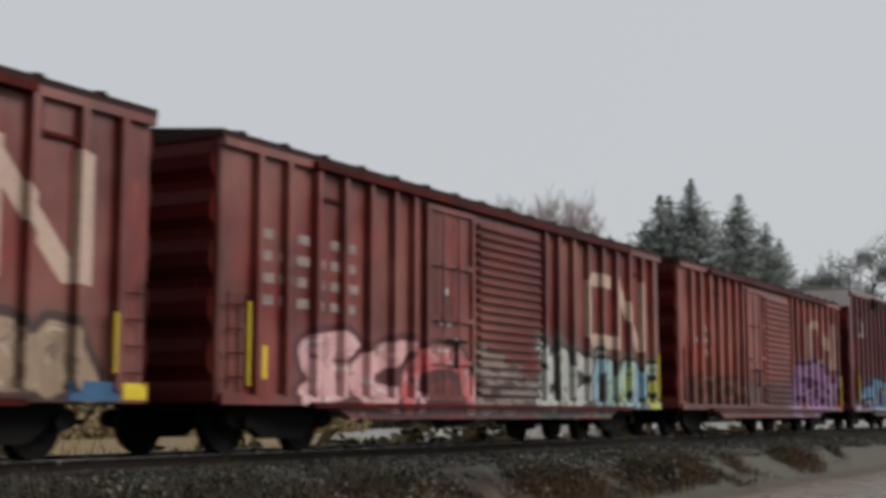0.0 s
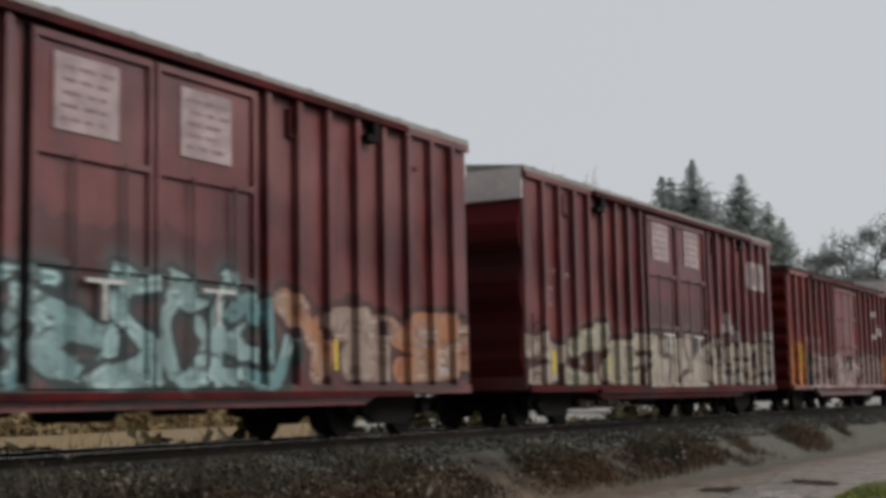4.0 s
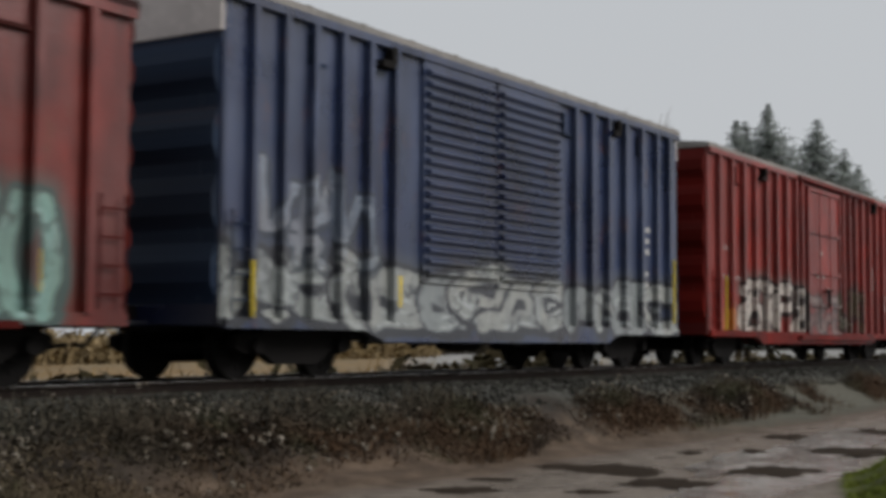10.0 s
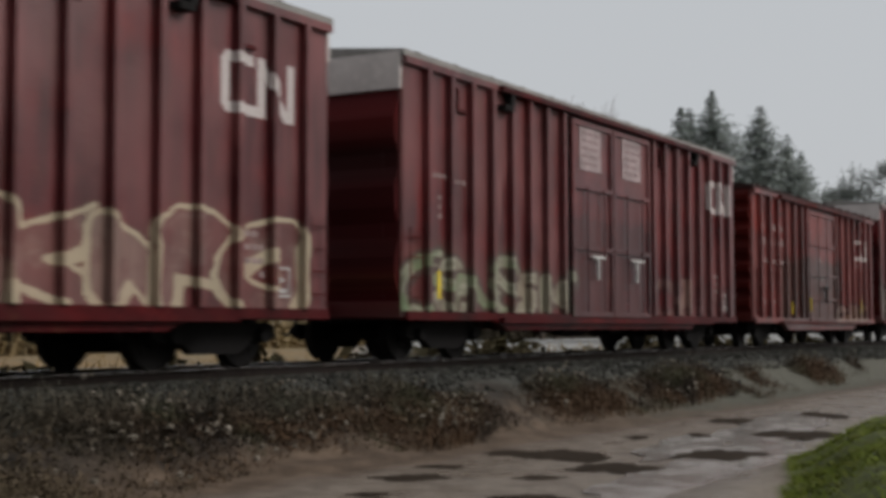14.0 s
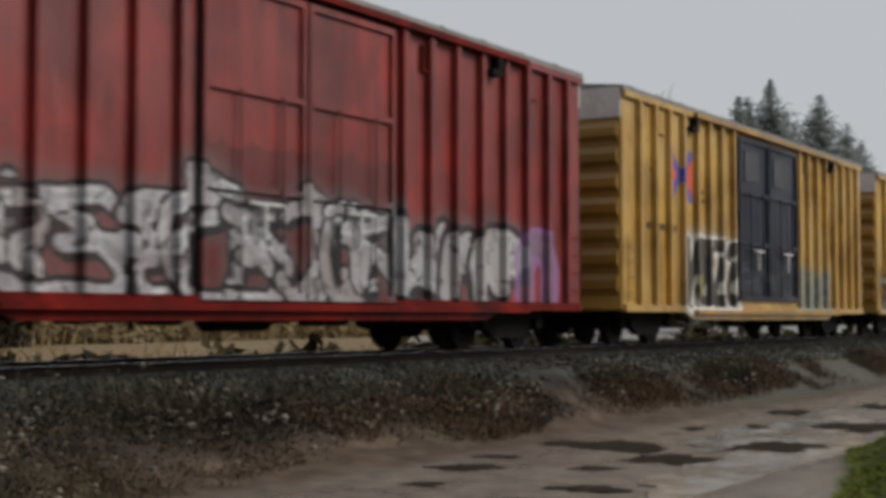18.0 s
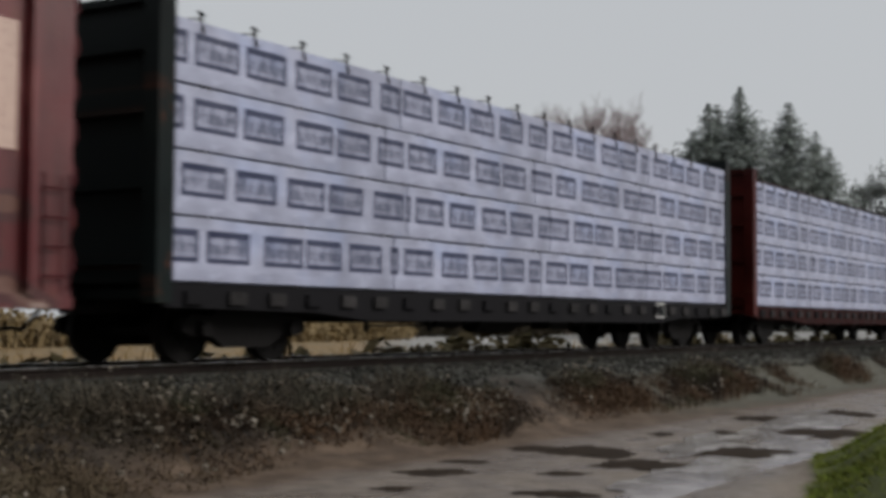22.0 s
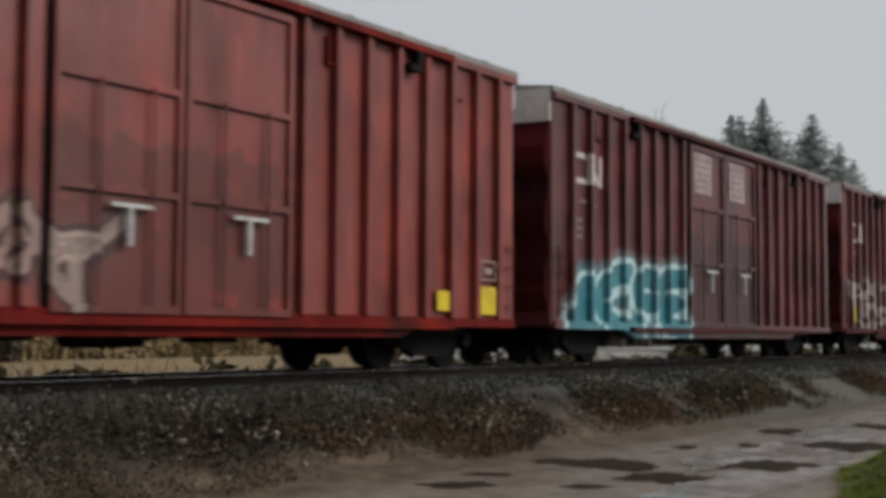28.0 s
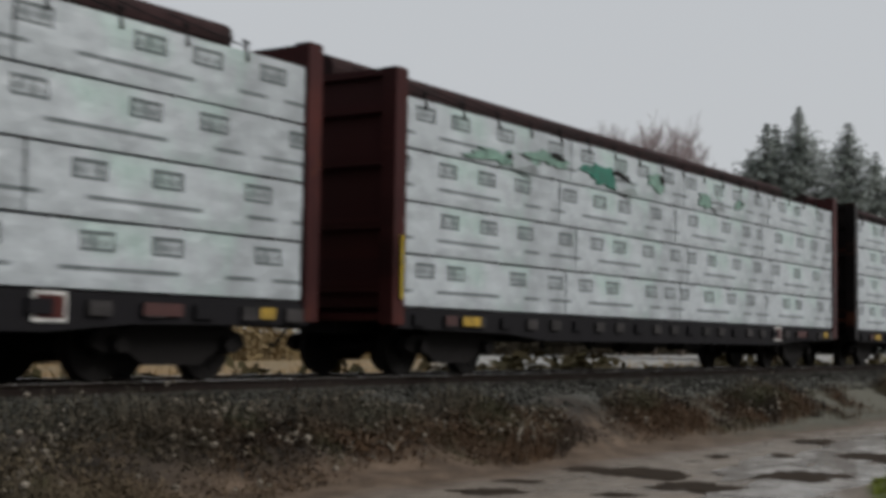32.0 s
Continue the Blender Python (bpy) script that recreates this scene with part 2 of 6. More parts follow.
def letter_strokes(tag, seed):
    """The strokes of a piece of lettering: for each letter its line pieces, and the half width of the stroke."""
    x0, x1, z0, z1, *_, count, style = tag
    bold, smooth, lean, jitter, overlap, loose = STYLES[style]
    rnd = random.Random(seed * 13.7 + x0)
    widths = [rnd.uniform(0.75, 1.25) for _ in range(count)]
    total = sum(widths)
    at, letters = x0, []
    half = min(0.21, max(0.05, bold * (x1 - x0) / total))
    for share in widths:
        w = (x1 - x0) * share / total
        a, b = at - w * overlap + half * 0.8, at + w * (1 + overlap) - half * 0.8
        lo, hi = z0 + half + rnd.uniform(0, 0.5) * jitter, z1 - half - rnd.uniform(0, 1.0) * jitter * 1.3
        tilt = rnd.uniform(-1, 1) * lean
        at += w
        lines = [[(int(q[0]) / 4, int(q[1]) / 6) for q in stroke.split()] for stroke in rnd.choice(SHAPES).split("|")]
        if rnd.random() < 0.6:
            lines = [[(1 - u, v) for u, v in line] for line in lines]
        if rnd.random() < 0.4:
            lines = [[(u, 1 - v) for u, v in line] for line in lines]
        if rnd.random() < 0.5:
            u = rnd.choice((0.0, 0.5, 1.0))
            lines.append([(u, rnd.uniform(0, 0.4)), (rnd.uniform(0, 1), 0.5), (1 - u, rnd.uniform(0.6, 1.0))])
        for _ in range(int(loose * 2 * rnd.random() + 0.5)):
            u, v = rnd.uniform(0, 1), rnd.choice((0.0, 1.0, 0.5))
            lines.append([(u, v), (u + rnd.uniform(-0.5, 0.5), v + rnd.uniform(-0.35, 0.35)), (u + rnd.uniform(-0.8, 0.8), v + rnd.uniform(-0.1, 0.25))])
        pieces = []
        for line in lines:
            line = [(u + rnd.uniform(-0.5, 0.5) * jitter, v + rnd.uniform(-0.4, 0.4) * jitter) for u, v in line]
            for _ in range(smooth):
                cut = [line[0]]
                for p, q in zip(line, line[1:]):
                    cut += [(p[0] * 0.75 + q[0] * 0.25, p[1] * 0.75 + q[1] * 0.25), (p[0] * 0.25 + q[0] * 0.75, p[1] * 0.25 + q[1] * 0.75)]
                line = cut + [line[-1]]
            pts = [(a + (b - a) * (u + tilt * (v - 0.5)), lo + (hi - lo) * v) for u, v in line]
            pieces += [(*p, *q) for p, q in zip(pts, pts[1:])]
        letters.append((np.array(pieces), rnd.random()))
    return letters, half


def stroke_distance(pieces, pts):
    a, b = pieces[:, None, :2], pieces[:, None, 2:]
    d = b - a
    t = np.clip(((pts[None] - a) * d).sum(2) / np.maximum((d * d).sum(2), 1e-9), 0, 1)
    return np.sqrt((((a + d * t[..., None]) - pts[None]) ** 2).sum(2)).min(0)


def spray_field(tag, seed, pts):
    """At each point (x, z): how near the strokes are, the letter's own number, and how near the strokes' dropped shadow is."""
    out = np.zeros((len(pts), 4), dtype=np.float32)
    if tag[-1] == "patch":
        x0, x1, z0, z1 = tag[:4]
        q = np.maximum(np.abs(pts - ((x0 + x1) / 2, (z0 + z1) / 2)) - (max((x1 - x0) / 2 - 0.2, 0.05), max((z1 - z0) / 2 - 0.2, 0.05)), 0)
        d = np.sqrt((q * q).sum(1))
        out[:, 0] = out[:, 2] = np.clip(1 - d / REACH, 0, 1)
        out[:, 1] = 0.5
        return out
    letters, half = letter_strokes(tag, seed)
    best, under = np.full(len(pts), 9.0), np.full(len(pts), 9.0)
    for pieces, number in letters:
        d = stroke_distance(pieces, pts)
        over = (d < half * 1.5) | (d < best)
        out[over, 1] = number
        best = np.where(over, d, best)
        under = np.minimum(under, stroke_distance(pieces, pts - (half * 0.7, -half * 0.6)))
    out[:, 0], out[:, 2] = np.clip(1 - best / REACH, 0, 1), np.clip(1 - under / REACH, 0, 1)
    return out


def ticks(a, b, lo, hi, step):
    n = max(1, math.ceil(abs(b - a) / step))
    return [i / n for i in range(n + 1) if i in (0, n) or lo <= a + (b - a) * i / n <= hi]


def spray_on(ob):
    """Cuts the near faces of a painted part finely and gives them its lettering."""
    me = ob.data
    mat = me.materials[0]
    if mat.name not in SPRAYS:
        return
    tags, seed = SPRAYS[mat.name]
    xa, xb, za, zb = min(t[0] for t in tags) - 0.4, max(t[1] for t in tags) + 0.4, min(t[2] for t in tags) - 0.3, max(t[3] for t in tags) + 0.35
    co = np.array([v.co for v in me.vertices])
    if co[:, 1].max() > 0 and co[:, 1].min() > 0 or co[:, 2].min() > zb or co[:, 0].min() > xb or co[:, 0].max() < xa:
        return
    verts, faces = [tuple(p) for p in co], []
    known = {tuple(np.round(p, 4)): i for i, p in enumerate(co)}
    for f in me.polygons:
        p = co[list(f.vertices)]
        if len(p) != 4 or p[:, 1].mean() > -1.3 or abs(f.normal[2]) > 0.9 or p[:, 2].min() > zb or p[:, 0].min() > xb or p[:, 0].max() < xa:
            faces.append(tuple(f.vertices))
            continue

        def cuts(e, g):
            k = 2 if abs(g[2] - e[2]) > abs(g[0] - e[0]) else 0
            return ticks(e[k], g[k], *((za, zb) if k else (xa, xb)), 0.055) if np.abs(g - e).max() > 0.14 else [0.0, 1.0]
        us, vs = cuts(p[0], p[1]), cuts(p[1], p[2])
        m = len(us)
        u, v = np.array(us)[None, :, None], np.array(vs)[:, None, None]
        grid = ((p[0] * (1 - u) + p[1] * u) * (1 - v) + (p[3] * (1 - u) + p[2] * u) * v).reshape(-1, 3)
        index = []
        for q in map(tuple, np.round(grid, 4).tolist()):
            if q not in known:
                known[q] = len(verts)
                verts.append(q)
            index.append(known[q])
        faces += [(index[j * m + i], index[j * m + i + 1], index[(j + 1) * m + i + 1], index[(j + 1) * m + i]) for j in range(len(vs) - 1) for i in range(m - 1)]
    fine = bpy.data.meshes.new(me.name)
    fine.from_pydata(verts, [], faces)
    fine.materials.append(mat)
    pts = np.array(verts)
    near = pts[:, 1] < -1.3
    for i, tag in enumerate(tags):
        field = np.zeros((len(pts), 4), dtype=np.float32)
        field[near] = spray_field(tag, seed + i, pts[near][:, [0, 2]])
        fine.attributes.new("spray_%d" % i, "FLOAT_COLOR", "POINT").data.foreach_set("color", field.ravel())
    ob.data = fine
    bpy.data.meshes.remove(me)


def letter_group():
    """Spray paint by the distance from its strokes: cloud, dropped shadow, outline, fill, glints and loose lines."""
    n = Group("sprayed letters", [("base", "Color"), ("x", "Float"), ("z", "Float"), ("streak", "Float"), ("k", "Float"), ("field", "Color"), ("s", "Float"), ("rim", "Float"),
                                  ("rag", "Float"), ("fill", "Color"), ("second", "Color"), ("line", "Color"), ("ink", "Color"), ("back", "Color"), ("shine", "Color"), ("cover", "Float")],
              [("colour", "Color")])
    g = n.given
    x, z, k, s, rim, cover = (g[q] for q in ("x", "z", "k", "s", "rim", "cover"))
    flat = n.node("ShaderNodeCombineXYZ")
    for i, q in enumerate((x, z, k)):
        n.put(flat.inputs[i], q)
    flat = flat.outputs[0]
    sub, mul, add, ab, big, small = (lambda p, q, o=o: n.math(o, p, q) for o in ("SUBTRACT", "MULTIPLY", "ADD", "ABSOLUTE", "MAXIMUM", "MINIMUM"))
    wob, wob2 = n.noise(flat, 2.6, 3), n.noise(n.scaled(flat, 1, 1, 1, 3, 5, 0), 1.7, 3)
    rgb = n.node("ShaderNodeSeparateColor")
    n.put(rgb.inputs[0], g["field"])
    lift = mul(sub(wob, 0.5), g["rag"])
    d = add(mul(sub(1.0, rgb.outputs[0]), REACH), lift)
    under = add(mul(sub(1.0, rgb.outputs[2]), REACH), lift)
    number = rgb.outputs[1]
    near = n.math("GREATER_THAN", rgb.outputs[0], 0.02)
    letter = n.ramp(d, s, sub(s, 0.03))
    outline = mul(n.ramp(d, add(s, rim), add(s, sub(rim, 0.03))), sub(1.0, letter))
    shadow = mul(n.ramp(under, add(s, mul(rim, 0.6)), s), sub(1.0, letter))
    cloud = n.ramp(d, add(add(s, rim), 0.2), add(s, rim))
    cloud = mul(mul(cloud, n.ramp(wob2, 0.36, 0.52, 0.45, 1.0)), big(sub(cover, 0.35), 0.0))
    body = n.mix(n.ramp(number, 0.3, 0.7), g["fill"], g["second"])
    body = n.mix(mul(n.ramp(wob2, 0.46, 0.54), 0.55), body, g["second"])
    body = n.mix(mul(n.ramp(n.noise(n.scaled(flat, 1, 1, 1, 9, 1, 4), 3.4, 2), 0.56, 0.6), 0.35), body, g["ink"])
    glint = mul(n.ramp(ab(sub(d, mul(s, 0.5)), 0), 0.03, 0.012), n.ramp(wob2, 0.52, 0.56))
    body = n.mix(mul(glint, 0.7), body, g["shine"])
    wear = n.ramp(g["streak"], 0.25, 0.55, 0.55, 1.0)
    c = n.mix(mul(mul(cloud, wear), near), g["base"], g["back"])
    line = mul(mul(big(outline, shadow), near), small(add(cover, 0.3), 0.95))
    c = n.mix(line, c, g["line"])
    curl = n.noise(n.scaled(flat, 1.1, 0.8, 1, 7, 2, 1), 2.1, 1)
    curl = mul(mul(n.ramp(ab(sub(curl, 0.5), 0), 0.03, 0.018), n.ramp(wob2, 0.46, 0.52)), n.ramp(cover, 0.4, 0.9))
    body = n.mix(mul(curl, 0.8), body, g["ink"])
    n.put(n.result[0], n.mix(mul(mul(mul(near, letter), small(add(cover, 0.12), 0.96)), wear), c, body))
    return n.tree


LETTERS = letter_group()


def sprayed(n, c, x, z, streak, k, index, seed, tag):
    x0, x1, z0, z1, fill, second, line, cover, count, style = tag
    fill, second = [v * 0.7 for v in fill], [v * 0.7 for v in second]
    if sum(line) < sum(fill):
        line = [v * 0.45 for v in line]
    ink = line if sum(line) < sum(fill) else [v * 0.6 for v in fill]
    field = n.node("ShaderNodeAttribute")
    field.attribute_name = "spray_%d" % index
    patch = style == "patch"
    half = 0.12 if patch else letter_strokes(tag, seed)[1]
    g = n.node("ShaderNodeGroup")
    g.node_tree = LETTERS
    for key, value in (("base", c), ("x", x), ("z", z), ("streak", streak), ("k", k), ("field", field.outputs["Color"]), ("s", half),
                       ("rim", 0.02 if patch else 0.07 if style in ("hollow", "thin") else min(0.12, half * 0.55)), ("rag", 0.85 if patch else 0.12),
                       ("fill", (*fill, 1)), ("second", (*second, 1)), ("line", (*line, 1)), ("ink", (*ink, 1)), ("back", (*[(p + q) * 0.13 + t * 0.6 for p, q, t in zip(fill, second, line)], 1)),
                       ("shine", (*(second if patch or sum(line) > sum(second) else [min(0.6, q * 1.4 + 0.12) for q in second]), 1)), ("cover", cover)):
        n.put(g.inputs[key], value)
    return g.outputs[0]


def ramp_open(self, value, lo, hi):
    n = self.node("ShaderNodeMapRange")
    n.clamp = False
    for s, v in zip(n.inputs, (value, lo, hi, 0.0, 1.0)):
        self.put(s, v)
    return n.outputs[0]


Nodes.ramp_open = ramp_open

STEEL_DARK = worn("grimy steel", (0.012, 0.0108, 0.0105), 0.6, 0.8, gloss=0.08)
WHEEL_STEEL = worn("wheel steel", (0.012, 0.0105, 0.01), 0.6, 0.7, 0.1, gloss=0.1)
RAIL_RUST = worn("rusty rail", (0.016, 0.011, 0.009), 0.7, 0.75, 0.0, gloss=0.1)
RAIL_SHINE = worn("worn rail head", (0.6, 0.58, 0.56), 0.8, 0.24, 0.9)
GALVANISED = worn("galvanised roof", (0.24, 0.225, 0.21), 0.65, 0.6, 0.0, 0.8)
CAP_WHITE = worn("chalky white paint", (0.55, 0.5, 0.48), 0.72, 0.7, 0.0, 0.7)
TIE_WOOD = worn("creosoted wood", (0.018, 0.014, 0.012), 0.6, 0.85)
STENCIL = worn("faded white stencil", (0.3, 0.22, 0.21), 0.5, 0.7, 0.0, 6.0)
STENCIL_BROWN = worn("faded brown stencil", (0.09, 0.05, 0.022), 0.7, 0.7)
PLACARD = worn("pale placard", (0.37, 0.285, 0.285), 0.5, 0.6, 0.0, 3.0)
PLACARD_INK = worn("faded placard print", (0.23, 0.155, 0.155), 0.6, 0.7, 0.0, 5.0)
DATA_WHITE = worn("white stencil paint", (0.5, 0.49, 0.47), 0.5, 0.7, 0.0, 8.0)
YELLOW = worn("yellow safety paint", (0.62, 0.46, 0.03), 0.7, 0.5)

# ---- ground ----


def bed_height(x, y):
    """Road, weedy bank, ballast bed, and the low field behind the track."""
    rows = [(-400, -0.7), (-60, -0.95), (0, -1.07), (2.2, -1.04), (3.4, -0.98), (4.3, -1.0), (4.9, -1.06), (8.6, -1.05), (9.2, -1.0), (10.1, -0.52), (10.6, -0.34),
            (11.15, -0.2), (11.5, -0.165), (13.7, -0.165), (14.2, -0.25), (15.6, -0.8), (18.0, -1.0), (24.0, -0.9), (60, -0.6),
            (200, -0.4), (900, 0.0), (4000, 0.2)]
    return np.interp(y, [r[0] for r in rows], [r[1] for r in rows])


def verge_edge(x):
    return min(0.27 * x + 0.28, 4.75, 4.75 - (x - 16.8) * 0.7)


def mound(x, y):
    """The grassy hump of the verge beside the road."""
    k = min(1.0, max(0.0, (verge_edge(x) - y) / 1.1)) * min(1.0, max(0.0, (x - 5) / 4)) * min(1.0, max(0.0, (20.5 - x) / 3.5))
    return 0.44 * k * k * (3 - 2 * k)


def ground_sheet():
    xs = np.concatenate([[-3000, -1200, -500, -200, -90, -45], np.arange(-25, 4, 1.5), np.arange(4, 34, 0.16), np.arange(34, 80, 0.8),
                         [84, 92, 105, 125, 150, 190, 240, 320, 450, 700, 1200, 2200, 4500]])
    ys = np.concatenate([[-3000, -1000, -400, -150, -60, -30, -15, -8, -4, -1], np.arange(0, 16, 0.12), np.arange(16, 30, 0.6),
                         [31, 34, 38, 44, 52, 64, 80, 110, 150, 220, 330, 500, 900, 1800, 4500]])
    verts = []
    for y in ys:
        h = float(bed_height(0, y))
        for x in xs:
            z = h
            if 3 < x < 90 and 0 < y < 30:
                v = Vector((x, y, 0))
                bank = (1.0 if x < 20 else max(0.3, 1 - (x - 20) * 0.12)) if 8.8 <= y < 10.6 else 0.0
                rough = 0.012 + 0.07 * bank + (0.03 if y > 10 else 0)
                z += rough * (noise.noise(v * 0.9) * 0.6 + noise.noise(v * 2.7) * 0.4)
                z += bank * 0.05 * noise.noise(v * 0.35)
                if y < 4.6:
                    z += 0.05 * noise.noise(v * 1.3) + mound(x, y)
                if y > 15:
                    z += 0.2 * noise.noise(v * 0.3)
            verts.append((x, y, z))
    nx = len(xs)
    faces = [(j * nx + i, j * nx + i + 1, (j + 1) * nx + i + 1, (j + 1) * nx + i) for j in range(len(ys) - 1) for i in range(nx - 1)]
    n = Nodes("ground")
    p = n.node("ShaderNodeNewGeometry").outputs["Position"]
    sep = n.node("ShaderNodeSeparateXYZ")
    n.put(sep.inputs[0], p)
    wob = n.math("MULTIPLY", n.math("SUBTRACT", n.noise(p, 0.8, 4), 0.5), 1.3)
    y = n.math("ADD", sep.outputs[1], wob)
    fine, mid, big = n.noise(p, 26, 4, 0.7), n.noise(p, 3.5, 5, 0.65), n.noise(p, 0.7, 4)
    mud = n.mix(n.ramp(mid, 0.35, 0.65), (0.1, 0.081, 0.064), (0.19, 0.158, 0.128))
    mud = n.mix(n.ramp(fine, 0.5, 0.72), mud, (0.19, 0.16, 0.13))
    earth = n.mix(n.ramp(mid, 0.38, 0.62), (0.01, 0.008, 0.006), (0.036, 0.026, 0.019))
    earth = n.mix(n.ramp(fine, 0.5, 0.75), earth, (0.03, 0.025, 0.016))
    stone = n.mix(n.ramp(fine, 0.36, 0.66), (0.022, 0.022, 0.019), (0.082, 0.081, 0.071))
    # Ballast darkens towards the rails, painting in the shade under the train.
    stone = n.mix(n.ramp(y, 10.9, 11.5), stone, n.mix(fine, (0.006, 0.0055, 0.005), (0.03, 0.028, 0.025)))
    turf = n.mix(n.ramp(mid, 0.38, 0.62), (0.036, 0.044, 0.01), (0.075, 0.085, 0.02))
    straw = n.mix(n.ramp(big, 0.4, 0.6), (0.21, 0.125, 0.048), (0.18, 0.14, 0.085))
    straw = n.mix(n.ramp(mid, 0.45, 0.65), straw, (0.1, 0.075, 0.036))
    side = n.math("SUBTRACT", sep.outputs[0], n.math("MULTIPLY", sep.outputs[1], 0.78))
    side = n.math("ADD", side, n.math("MULTIPLY", wob, 5.0))
    straw = n.mix(n.ramp(side, -2.0, 2.0), n.mix(n.ramp(mid, 0.4, 0.6), (0.012, 0.01, 0.008), (0.045, 0.034, 0.024)), straw)
    edge = n.math("MINIMUM", n.math("ADD", n.math("MULTIPLY", sep.outputs[0], 0.27), 0.28), n.math("SUBTRACT", 16.51, n.math("MULTIPLY", sep.outputs[0], 0.7)))
    verge = n.math("SUBTRACT", sep.outputs[1], n.math("MINIMUM", edge, 4.75))
    verge = n.math("ADD", verge, n.math("MULTIPLY", wob, 0.25))
    c = n.mix(n.ramp(verge, -0.1, 0.12), turf, mud)
    along = n.math("ADD", sep.outputs[0], n.math("MULTIPLY", wob, 4.0))
    gravel = n.mix(n.ramp(fine, 0.36, 0.66), (0.042, 0.041, 0.031), (0.105, 0.1, 0.078))
    c = n.mix(n.ramp(y, 7.9, 8.6), c, n.mix(n.ramp(mid, 0.4, 0.65), (0.056, 0.037, 0.024), (0.112, 0.078, 0.053)))
    c = n.mix(n.ramp(y, 9.3, 9.9), c, n.mix(n.ramp(along, 18, 28), earth, gravel))
    c = n.mix(n.math("MULTIPLY", n.ramp(y, 8.3, 9.0), n.ramp(along, 20, 27)), c, gravel)
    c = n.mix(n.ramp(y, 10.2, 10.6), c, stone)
    lot = n.ramp(n.math("SUBTRACT", sep.outputs[0], n.math("MULTIPLY", sep.outputs[1], 1.5)), -3.0, 3.0)
    straw = n.mix(lot, straw, n.mix(n.ramp(mid, 0.38, 0.62), (0.16, 0.155, 0.145), (0.32, 0.315, 0.3)))
    c = n.mix(n.ramp(y, 14.9, 15.5), c, straw)
    wet = n.math("MULTIPLY", n.ramp(verge, 0.1, 0.4), n.ramp(y, 8.7, 8.0))
    rough = n.ramp(n.math("MULTIPLY", wet, n.ramp(n.noise(p, 1.1, 3), 0.3, 0.6, 0.35, 1.0)), 0.0, 1.0, 0.92, 0.26)
    n.bump(n.math("ADD", fine, n.math("MULTIPLY", mid, 2.0)), 0.5, 0.02)
    ob = mesh_of("ground", verts, faces, n.done(c, rough))
    for f in ob.data.polygons:
        f.use_smooth = True
    return tagged(ob, "muddy wet road, weedy bank, ballast bed and straw-coloured field", "ground", kind="structure")


ground_sheet()


def water_material():
    n = Nodes("shallow muddy water")
    p = n.node("ShaderNodeNewGeometry").outputs["Position"]
    n.bump(n.math("ADD", n.noise(p, 9, 3), n.math("MULTIPLY", n.noise(p, 2.0, 2), 1.2)), 0.12, 0.02)
    c = n.mix(n.ramp(n.noise(p, 1.6, 4), 0.4, 0.65), (0.22, 0.2, 0.182), (0.42, 0.4, 0.38))
    m = n.done(c, n.ramp(n.noise(p, 3.0, 3), 0.35, 0.65, 0.08, 0.24), 0.0, 0.5)
    n.bsdf.inputs["IOR"].default_value = 1.33
    return m


WATER = water_material()
MUD_DARK = worn("dark wet mud", (0.036, 0.027, 0.02), 0.55, 0.9, 0.0, 5.0, 1.9, 0.04)


def blob(name, cx, cy, a, b, turn, z, rise, material, rnd, rings=4, n=40, rag=0.3):
    """A low rounded patch with a ragged rim."""
    k = [1 + rag * (noise.noise(Vector((math.cos(i * math.tau / n) * 1.3 + cx, math.sin(i * math.tau / n) * 1.3 + cy, rnd))) +
                    0.5 * noise.noise(Vector((math.cos(i * math.tau / n) * 4 + cx, math.sin(i * math.tau / n) * 4, rnd)))) for i in range(n)]
    verts, faces = [(cx, cy, z + rise)], []
    ct, st = math.cos(turn), math.sin(turn)
    for r in range(1, rings + 1):
        f = r / rings
        for i in range(n):
            t = i * math.tau / n
            u, v = a * f * k[i] * math.cos(t), b * f * k[i] * math.sin(t)
            h = rise * (1 - f ** 2.2) + 0.25 * rise * noise.noise(Vector((u * 5, v * 5, rnd))) * (r < rings)
            verts.append((cx + u * ct - v * st, cy + u * st + v * ct, z + h))
    faces += [(0, 1 + i, 1 + (i + 1) % n) for i in range(n)]
    for r in range(rings - 1):
        o = 1 + r * n
        faces += [(o + i, o + n + i, o + n + (i + 1) % n, o + (i + 1) % n) for i in range(n)]
    ob = mesh_of(name, verts, faces, material)
    for f in ob.data.polygons:
        f.use_smooth = True
    return ob


ROAD_Z = -1.07
for cx, cy, a, b, turn, s in ((15.6, 5.05, 3.9, 0.8, 0.2, 1.0), (13.0, 4.9, 2.0, 0.8, 0.24, 4.0), (21.5, 6.45, 4.2, 0.6, 0.1, 7.0), (17.8, 6.5, 2.0, 0.5, 0.15, 9.0)):
    tagged(blob("puddle", cx, cy, a, b, turn, ROAD_Z + 0.024, 0.003, WATER, s, 5, 72, 0.45), "shallow puddle of grey muddy water on the road", "puddle", "puddles on the road", "structure")
